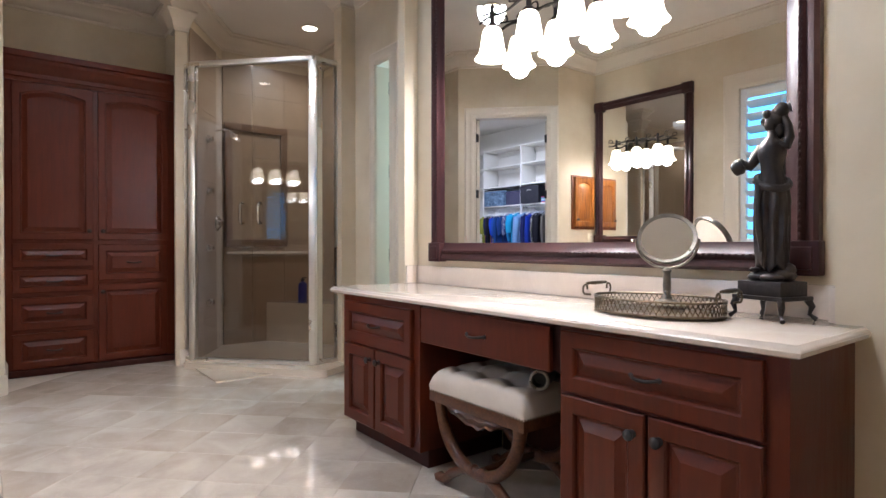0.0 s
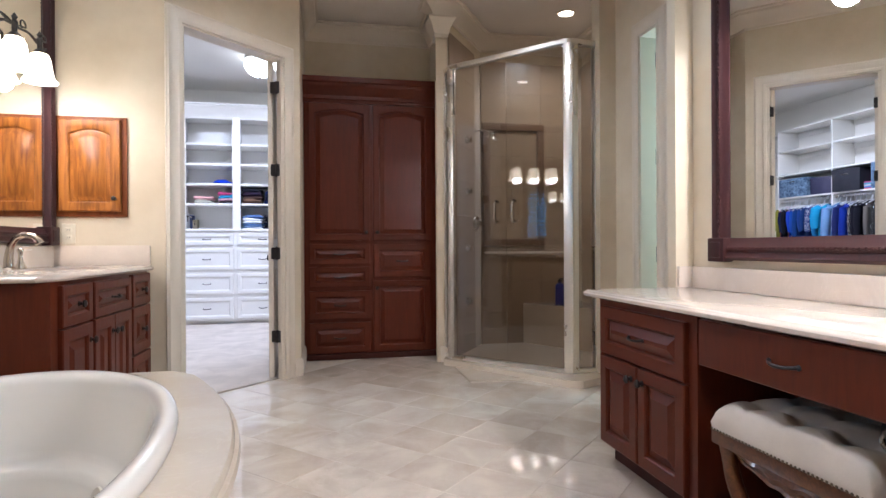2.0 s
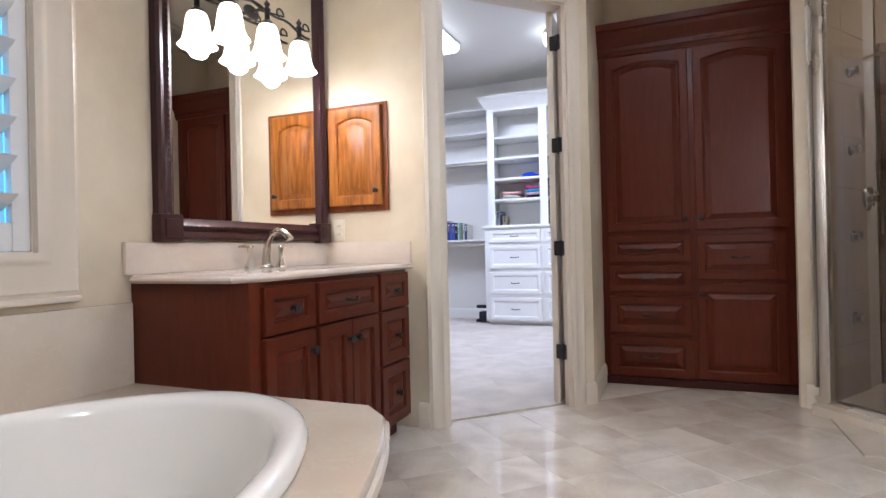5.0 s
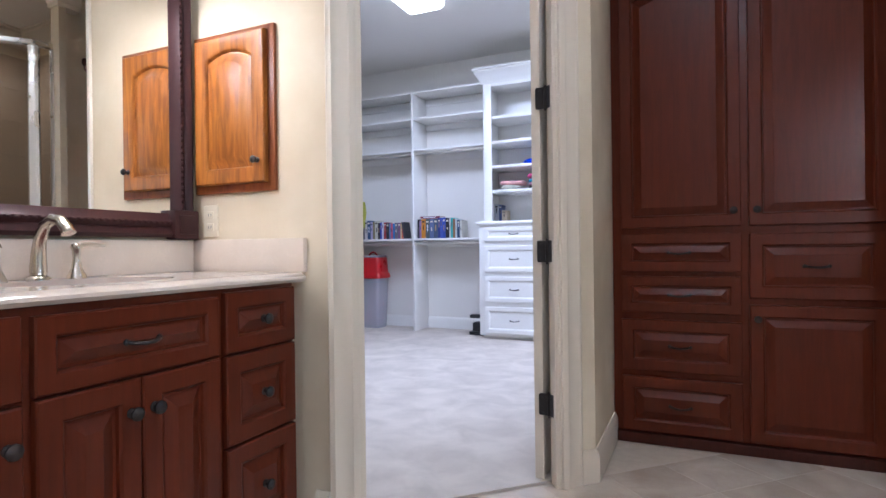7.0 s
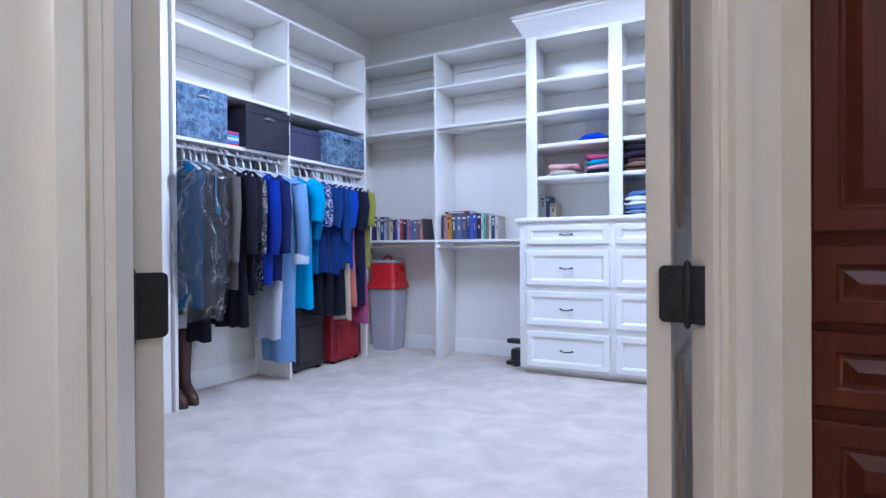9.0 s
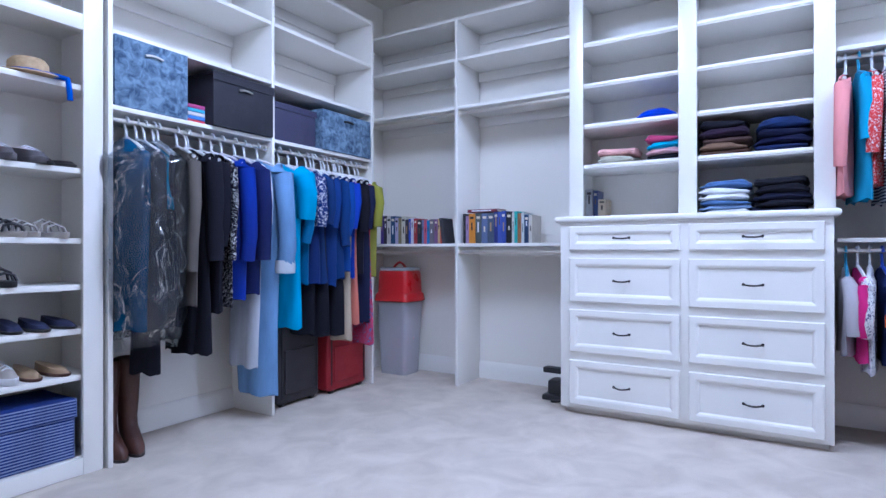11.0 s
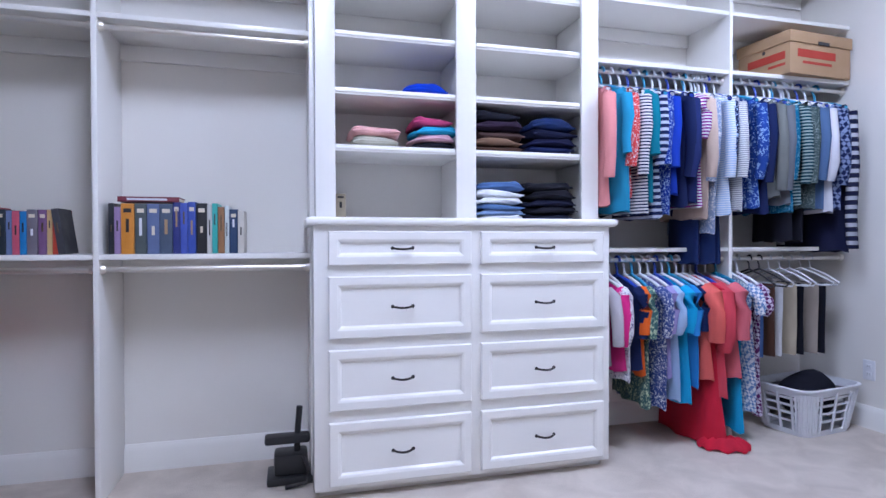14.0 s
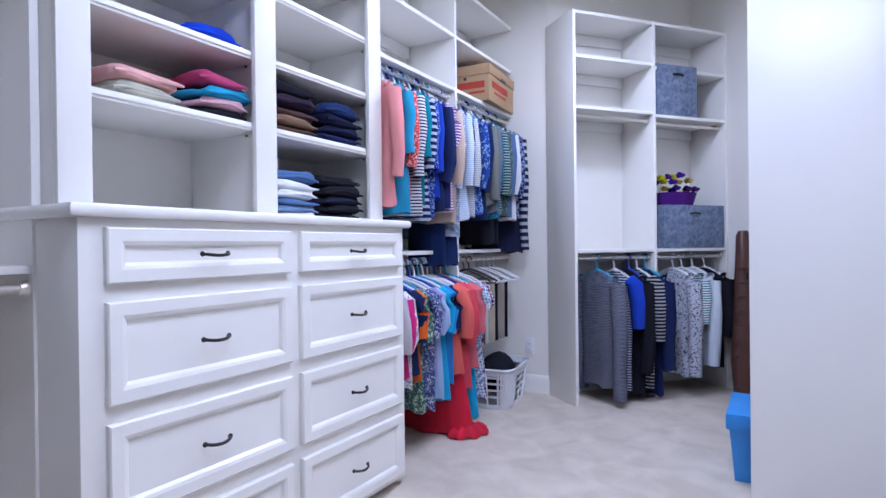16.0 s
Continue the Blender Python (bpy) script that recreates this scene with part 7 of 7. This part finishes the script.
UP = [(0.05, "coral pink sweater on the rod", 0.72, fabric(PINKC), 0.42), (0.105, "turquoise blouse on the rod", 0.75, fabric((0.03, 0.30, 0.50)), 0.3), (0.16, "red bandana print blouse", 0.68, fabric((0.60, 0.05, 0.05), WHITE_C, "print", 60), 0.36), (0.215, "white striped top on the rod", 0.76, fabric(WHITE_C, NAVY, "stripe", 62), 0.4), (0.265, "teal blouse on the rod", 0.70, fabric(TEAL), 0.3), (0.315, "navy striped top on the rod", 0.78, fabric(NAVY, (0.45, 0.5, 0.62), "stripe", 30), 0.35), (0.365, "blue lattice print blouse", 0.76, fabric((0.012, 0.04, 0.28), LBLUE, "print", 60), 0.35), (0.415, "royal blue blouse on the rod", 0.66, fabric(ROYAL), 0.36), (0.465, "navy blouse on the rod", 0.72, fabric(NAVY), 0.4), (0.515, "navy shirt on the rod", 0.70, fabric((0.02, 0.03, 0.12)), 0.4), (0.565, "purple striped top on the rod", 0.72, fabric((0.25, 0.03, 0.25), WHITE_C, "stripe", 64), 0.2), (0.615, "beige cardigan on the rod", 0.78, fabric((0.58, 0.44, 0.36)), 0.4), (0.665, "pale blue print blouse", 0.86, fabric((0.25, 0.32, 0.46), WHITE_C, "print", 40), 0.42), (0.715, "blue striped shirt on the rod", 0.76, fabric(LBLUE, WHITE_C, "stripe", 84), 0.4), (0.765, "navy print blouse on the rod", 0.7, fabric(NAVY, LBLUE, "print", 40), 0.35), (0.815, "grey striped top on the rod", 0.74, fabric((0.3, 0.32, 0.36), WHITE_C, "stripe", 90), 0.4),
      (0.92, "blue floral blouse on the rod", 0.72, fabric((0.02, 0.06, 0.28), (0.25, 0.4, 0.65), "print", 24), 0.4), (0.98, "navy sweater on the rod", 0.75, fabric(NAVY), 0.42), (1.04, "grey green jacket on the rod", 0.66, fabric((0.17, 0.18, 0.17)), 0.46), (1.10, "grey cardigan on the rod", 0.70, fabric((0.14, 0.15, 0.17)), 0.46), (1.16, "teal patterned blouse on the rod", 0.74, fabric((0.01, 0.12, 0.22), (0.1, 0.3, 0.4), "print", 30), 0.4), (1.22, "dark green striped sweater", 0.70, fabric((0.01, 0.05, 0.07), (0.28, 0.36, 0.34), "stripe", 56), 0.42), (1.28, "grey green knit sweater on the rod", 0.72, fabric((0.05, 0.08, 0.08), (0.2, 0.25, 0.25), "print", 70), 0.42), (1.34, "blue grey knit top on the rod", 0.72, fabric((0.08, 0.14, 0.26)), 0.4), (1.40, "white knit top on the rod", 0.74, fabric((0.62, 0.62, 0.66)), 0.4), (1.46, "navy plaid shirt on the rod", 0.72, fabric(NAVY, (0.2, 0.25, 0.4), "lattice", 30), 0.42), (1.53, "navy sweater with a white striped sleeve", 0.96, fabric((0.012, 0.014, 0.04)), 0.78)]
HM = [WHITEPLASTIC, surface("turquoise_plastic", (0.03, 0.3, 0.5), 0.4), WHITEPLASTIC, WHITEPLASTIC, surface("deep_blue_plastic", (0.02, 0.06, 0.4), 0.4)]
for k, (x, lb, ln, m, sl) in enumerate(UP):
    last = k == len(UP) - 1
    hang_right(x, 1.995, lb, ln * 1.0, m, sl, hm=HM[k % 5], sm=fabric((0.012, 0.014, 0.04), (0.42, 0.43, 0.47), "stripe", 20) if last else None)
LOW = [(0.05, "grey ruffled blouse on the rod", 0.52, fabric((0.45, 0.42, 0.45)), 0.25), (0.10, "magenta top on the rod", 0.55, fabric(MAGENTA), 0.25), (0.15, "white patterned top on the rod", 0.60, fabric(WHITE_C, (0.15, 0.14, 0.25), "print", 50), 0.25), (0.20, "navy blouse on the rod", 0.55, fabric(NAVY), 0.22), (0.245, "orange top on the rod", 0.58, fabric(ORANGE), 0.2), (0.29, "green and white print top", 0.75, fabric((0.05, 0.12, 0.12), (0.5, 0.6, 0.4), "print", 40), 0.22), (0.34, "blue print top on the rod", 0.76, fabric((0.05, 0.08, 0.25), WHITE_C, "print", 45), 0.22), (0.39, "lilac top on the rod", 0.60, fabric((0.30, 0.26, 0.50)), 0.2), (0.435, "pale blue top on the rod", 0.72, fabric(LBLUE), 0.2), (0.48, "turquoise tee on the rod", 0.74, fabric(TURQ), 0.2), (0.525, "blue tee on the rod", 0.66, fabric((0.03, 0.22, 0.55)), 0.22), (0.57, "navy tee on the rod", 0.56, fabric(NAVY), 0.2), (0.615, "coral tee on the rod", 0.62, fabric(CORAL), 0.25), (0.70, "coral red blouse on the rod", 0.72, fabric((0.66, 0.07, 0.10)), 0.3), (0.76, "rose blouse on the rod", 0.62, fabric((0.62, 0.14, 0.17)), 0.25), (0.83, "turquoise skirt on the rod", 0.92, fabric(TURQ), 0.0),
       (0.92, "blue lattice print dress on the rod", 0.82, fabric((0.15, 0.25, 0.45), WHITE_C, "lattice", 40), 0.12), (0.975, "purple lattice print dress on the rod", 0.84, fabric((0.10, 0.02, 0.10), (0.55, 0.5, 0.6), "lattice", 34), 0.12)]
for k, (x, lb, ln, m, sl) in enumerate(LOW):
    full = lb.startswith(("coral", "rose"))
    hang_right(x, 0.995, lb, ln, m, sl, 0.225 if full else 0.2, 0.045 if full else 0.028, hm=HM[(k + 1) % 5])
hang_right(0.66, 0.995, "long red dress hanging to the carpet", 0.975, fabric(RED), 0.1, 0.19, 0.05, name="hanging_dress", flare=1.3)
hem = thing("fallen_dress", (0.11, 8.06, 0.009), -30, "red dress hem pooled on the carpet", "clothes")
bm = B()
n = 40
loft(bm, [[((0.13 * f + 0.006 * math.sin(5 * 6.2832 * q / n)) * math.cos(6.2832 * q / n), (0.08 * f + 0.004 * math.sin(7 * 6.2832 * q / n)) * math.sin(6.2832 * q / n), z + 0.008 * (1 + math.sin(9 * 6.2832 * q / n))) for q in range(n)] for f, z in ((1.0, 0.0), (0.98, 0.012), (0.8, 0.03), (0.5, 0.05))])
part("pooled_cloth", bm, fabric(RED), hem, smooth=70)
for x in (0.62, 0.69, 0.75):
    hang_right(x, 1.995, "long navy skirt on the rod", 1.02, fabric((0.012, 0.025, 0.09)), 0.0, 0.13, 0.03, name="hanging_skirt")
for x in (1.20, 1.30):
    hang_right(x, 1.995, "long black trousers on the rod", 0.9, fabric(BLACK), 0.0, 0.14, 0.03, name="hanging_trousers")
for x, tm in ((1.06, (0.09, 0.18, 0.42)), (1.13, BROWN), (1.20, WHITE_C), (1.28, (0.42, 0.36, 0.27)), (1.35, BLACK), (1.43, (0.32, 0.27, 0.23)), (1.50, BLACK)):
    empty_hanger(rod_point(RA, 0, x, 0.06, 0.995), 0, WHITEPLASTIC if x > 1.15 else BLACKPLASTIC, 0.2, fabric(tm))

# shirts under the slanted shelves
def hang_slant(x, label, length, mat, sleeve=0.35, sm=None, hm=WHITEPLASTIC):
    return garment("hanging_shirt", label, rod_point(SHELF_AT, SHELF_TURN, x, 0.06, 0.99), SHELF_TURN + rng.uniform(0, 12), length, 0.18, 0.036, mat, sleeve, sm, hm, 0.85, 0.0, "shirts on the slanted rod", arm=1.2)


for x, lb, ln, m, sl, sm in ((0.22, "grey gingham shirt on the rod", 0.86, fabric((0.07, 0.08, 0.12), (0.20, 0.21, 0.26), "lattice", 90), 0.76, None), (0.36, "royal blue top with white stripes below", 0.89, fabric(NAVY, (0.5, 0.52, 0.58), "stripe", 58), 0.3, fabric(ROYAL)), (0.48, "black cardigan on the rod", 0.93, fabric(BLACK), 0.6, None), (0.55, "black and white striped top", 0.90, fabric(BLACK, (0.34, 0.34, 0.37), "stripe", 42), 0.4, None), (0.62, "navy cardigan on the rod", 0.95, fabric(NAVY), 0.6, None), (0.87, "navy and white leaf print blouse", 0.84, fabric((0.5, 0.52, 0.6), NAVY, "print", 34), 0.66, None), (0.95, "teal striped blouse on the rod", 0.84, fabric(WHITE_C, TEAL, "stripe", 60), 0.3, None), (1.05, "white shirt on the rod", 0.77, fabric((0.60, 0.66, 0.74)), 0.60, None), (1.16, "black top on the rod", 0.80, fabric(BLACK), 0.4, None)):
    hang_slant(x, lb, ln, m, sl, sm, HM[int(x * 50) % 5])
slant = lambda x, y, z: rod_point(SHELF_AT, SHELF_TURN, x, y, z)
SLATE = surface("slate_floral_fabric", (0.08, 0.11, 0.185), 0.9, 0, (0.22, 0.27, 0.37), 24, 0.85, 160, 0.2, distort=0.8)
lidded_box("storage_box", "slate blue floral fabric box on the slanted shelf", slant(0.69, 0.0, 1.995), SHELF_TURN, 0.36, 0.32, 0.36, SLATE, slot_mat=BLACKPLASTIC)
lidded_box("storage_box", "slate blue floral fabric box under the flowers", slant(0.74, 0.0, 1.05), SHELF_TURN, 0.555, 0.32, 0.31, SLATE, slot_mat=BLACKPLASTIC)
fb = thing("flower_basket", slant(0.97, 0.15, 1.361), SHELF_TURN, "purple basket of yellow and purple artificial flowers", "flower basket")
bm = B()
lathe(bm, [(0.0001, 0), (0.14, 0), (0.17, 0.09), (0.175, 0.095), (0.16, 0.095), (0.135, 0.01), (0.0001, 0.01)], n=28, squash=0.8)
part("basket", bm, fabric(PURPLE), fb)
for k in range(16):
    a, r = k * 2.4, 0.035 * math.sqrt(k)
    cx, cy, cz = r * math.cos(a) * 1.5, r * math.sin(a) * 0.7, 0.12 + rng.uniform(0, 0.13)
    bm = B()
    for q in range(7):
        b = q * 0.9
        ball(bm, (cx + 0.02 * math.cos(b), cy + 0.016 * math.sin(b), cz + 0.012 * math.sin(q * 2.1)), 0.02, (1, 0.7, 0.6), 1)
    part("flower", bm, fabric(((0.55, 0.50, 0.02), PURPLE, (0.60, 0.42, 0.08), (0.09, 0.02, 0.32))[k % 4]), fb, "artificial blossom")
gc = thing("brown_case", slant(1.24, -0.28, 0.009), SHELF_TURN, "tall brown quilted case leaning beside the shirts", "case")
bm = B()
rings = []
for z, w, d in ((0.0, 0.13, 0.07), (0.03, 0.15, 0.08), (0.25, 0.155, 0.085), (0.5, 0.12, 0.075), (0.62, 0.105, 0.07), (0.8, 0.085, 0.06), (1.0, 0.06, 0.05), (1.12, 0.05, 0.045), (1.16, 0.03, 0.03)):
    rings.append([(w * math.cos(6.2832 * q / 20), 0.06 * z + d * math.sin(6.2832 * q / 20), z) for q in range(20)])
loft(bm, rings)
part("body", bm, LEATHER, gc, smooth=60)
for k in range(9):
    bm = B()
    z = 0.1 + 0.1 * k
    w = 0.157 - 0.095 * max(0, z - 0.25)
    tube(bm, [(-w, 0.06 * z - 0.02, z), (0, 0.06 * z - 0.085, z), (w, 0.06 * z - 0.02, z)], 0.006, 6)
    part("quilted_rib", bm, LEATHER, gc)

# cardboard box, basket, hamper, bins
cb = thing("cardboard_box", (0.64, 8.165, 2.046), 4.5, "brown cardboard moving box with a lid on the top shelf", "cardboard box")
bm = B()
box(bm, (0, 0, 0), (0.485, 0.35, 0.225), 0.003)
part("body", bm, CARDBOARD, cb)
bm = B()
box(bm, (-0.008, -0.008, 0.175), (0.493, 0.358, 0.24), 0.004)
part("lid", bm, CARDBOARD, cb)
for x0, x1, z0, z1 in ((0.06, 0.36, 0.095, 0.14), (0.10, 0.33, 0.06, 0.075)):
    bm = B()
    box(bm, (x0, -0.0015, z0), (x1, 0.001, z1))
    part("printed_mark", bm, REDINK, cb, "red printed mark")
for y0, y1, z0, z1 in ((0.03, 0.28, 0.085, 0.13), (0.03, 0.14, 0.05, 0.065)):
    bm = B()
    box(bm, (-0.0015, y0, z0), (0.001, y1, z1))
    part("printed_mark", bm, REDINK, cb, "red printed mark")
bm = B()
lathe(bm, [(0.0001, 0), (0.011, 0), (0.011, 0.0015), (0.0001, 0.0015)], m=pose(0, 0.17, 0.155, 0, -90, 0), n=16)
part("hand_hole", bm, DARKLEATHER, cb)
bm = B()
box(bm, (0.21, -0.0095, 0.172), (0.30, -0.007, 0.192), 0.0)
part("hand_hole", bm, DARKLEATHER, cb)
bk = thing("laundry_basket", (0.82, 8.22, 0.009), 8, "white plastic laundry basket with black clothes inside", "basket")
WB, DB, HBK = 0.50, 0.36, 0.27


def basket_ring(z, grow):
    e, n = 0.35, 48
    return [((WB / 2 * grow) * math.copysign(abs(math.cos(6.2832 * q / n)) ** e, math.cos(6.2832 * q / n)), (DB / 2 * grow) * math.copysign(abs(math.sin(6.2832 * q / n)) ** e, math.sin(6.2832 * q / n)), z) for q in range(n)]


bm = B()
loft(bm, [basket_ring(0.0, 0.80), basket_ring(0.03, 0.82), basket_ring(0.03, 0.80), basket_ring(0.006, 0.78)])
part("base", bm, WHITEPLASTIC, bk)
bm = B()
loft(bm, [basket_ring(HBK - 0.045, 0.985), basket_ring(HBK - 0.01, 1.0), basket_ring(HBK - 0.008, 1.06), basket_ring(HBK, 1.06), basket_ring(HBK + 0.002, 0.99), basket_ring(HBK - 0.045, 0.97)])
part("rim", bm, WHITEPLASTIC, bk)
for z in (0.075, 0.12, 0.165, 0.205):
    bm = B()
    g = 0.81 + 0.18 * z / HBK
    loft(bm, [basket_ring(z, g), basket_ring(z + 0.014, g + 0.009), basket_ring(z + 0.014, g - 0.006), basket_ring(z, g - 0.015)], False, False)
    part("band", bm, WHITEPLASTIC, bk)
lo_r, hi_r = basket_ring(0.02, 0.815), basket_ring(HBK - 0.03, 0.985)
bm = B()
for q in range(48):
    tube(bm, [lo_r[q], hi_r[q]], 0.0075, 5)
part("ribs", bm, WHITEPLASTIC, bk)
bm = B()
ball(bm, (0.02, 0, 0.19), 0.17, (1.1, 0.8, 0.75), 3)
for v in bm.verts:
    v.co += v.co.normalized() * 0.02 * math.sin(20 * v.co.x) * math.cos(17 * v.co.y)
part("black_laundry", bm, fabric(BLACK), bk, "crumpled black laundry", smooth=80)

hm = thing("storage_hamper", (-3.485, 8.395, 0.009), 0, "translucent plastic hamper with a red lid and handle", "hamper")


def square_ring(w, d, z, e=0.3, n=40):
    w, d = 0.87 * w, 0.87 * d
    return [(w / 2 * math.copysign(abs(math.cos(6.2832 * q / n)) ** e, math.cos(6.2832 * q / n)), d / 2 * math.copysign(abs(math.sin(6.2832 * q / n)) ** e, math.sin(6.2832 * q / n)), z) for q in range(n)]


bm = B()
loft(bm, [square_ring(0.285, 0.24, 0.0), square_ring(0.29, 0.245, 0.01), square_ring(0.355, 0.30, 0.585)])
part("bin_body", bm, CLEARPLASTIC, hm, "translucent clear plastic body")
bm = B()
loft(bm, [square_ring(0.38, 0.32, 0.58), square_ring(0.395, 0.335, 0.585), square_ring(0.38, 0.32, 0.635), square_ring(0.345, 0.29, 0.65), square_ring(0.325, 0.275, 0.81), square_ring(0.31, 0.26, 0.825)])
part("lid", bm, REDPLASTIC, hm, "red plastic lid")
bm = B()
loft(bm, [square_ring(0.32, 0.27, 0.826), square_ring(0.325, 0.275, 0.835), square_ring(0.30, 0.25, 0.85)])
part("lid_cap", bm, CLEARPLASTIC, hm)
bm = B()
tube(bm, arc((-0.065, 0, 0.84), (0.065, 0, 0.84), 0.05, 10, (0, 0, 1)), 0.010, 8)
part("handle", bm, REDPLASTIC, hm)
bm = B()
for k in range(5):
    tube(bm, [(-0.10 + 0.05 * k, -0.03 + 0.02 * (k % 3), 0.02), (-0.09 + 0.045 * k + 0.03, 0.0, 0.30), (-0.10 + 0.05 * k, 0.03, 0.50)], 0.022, 8)
part("gift_wrap_roll", bm, fabric((0.5, 0.45, 0.5), (0.6, 0.1, 0.15), "print", 12), hm, "patterned paper rolls inside")

eq = thing("exercise_stand", (-2.085, 8.27, 0.009), 0, "small black exercise stand with a strap on the carpet", "exercise stand")
bm = B()
box(bm, (-0.10, -0.07, 0.0), (0.10, 0.10, 0.035), 0.01)
box(bm, (-0.07, -0.05, 0.035), (0.08, 0.08, 0.13), 0.02)
part("base", bm, BLACKPLASTIC, eq)
bm = B()
box(bm, (-0.11, -0.03, 0.17), (0.09, 0.04, 0.21), 0.015)
part("foot_pad", bm, BLACKPLASTIC, eq)
bm = B()
tube(bm, [(0.03, 0.0, 0.1), (0.035, 0.01, 0.22), (0.045, 0.02, 0.33)], 0.014, 8)
part("post", bm, BLACKPLASTIC, eq)
bm = B()
tube(bm, [(0.06, -0.06, 0.13), (0.08, -0.08, 0.08), (0.07, -0.1, 0.02), (-0.02, -0.11, 0.01)], 0.01, 6)
part("strap", bm, DARKLEATHER, eq)
bb = thing("storage_tub", (0.12, 6.345, 0.009), 0, "blue plastic storage tub with a lid behind the door", "storage tub")
bm = B()
loft(bm, [[(0.02, 0.02, 0), (0.38, 0.02, 0), (0.38, 0.37, 0), (0.02, 0.37, 0)], [(0.0, 0.0, 0.24), (0.4, 0.0, 0.24), (0.4, 0.39, 0.24), (0.0, 0.39, 0.24)]])
part("tub_body", bm, BLUEPLASTIC, bb)
bm = B()
box(bm, (-0.015, -0.015, 0.235), (0.415, 0.405, 0.31), 0.012)
part("lid", bm, BLUEPLASTIC, bb)
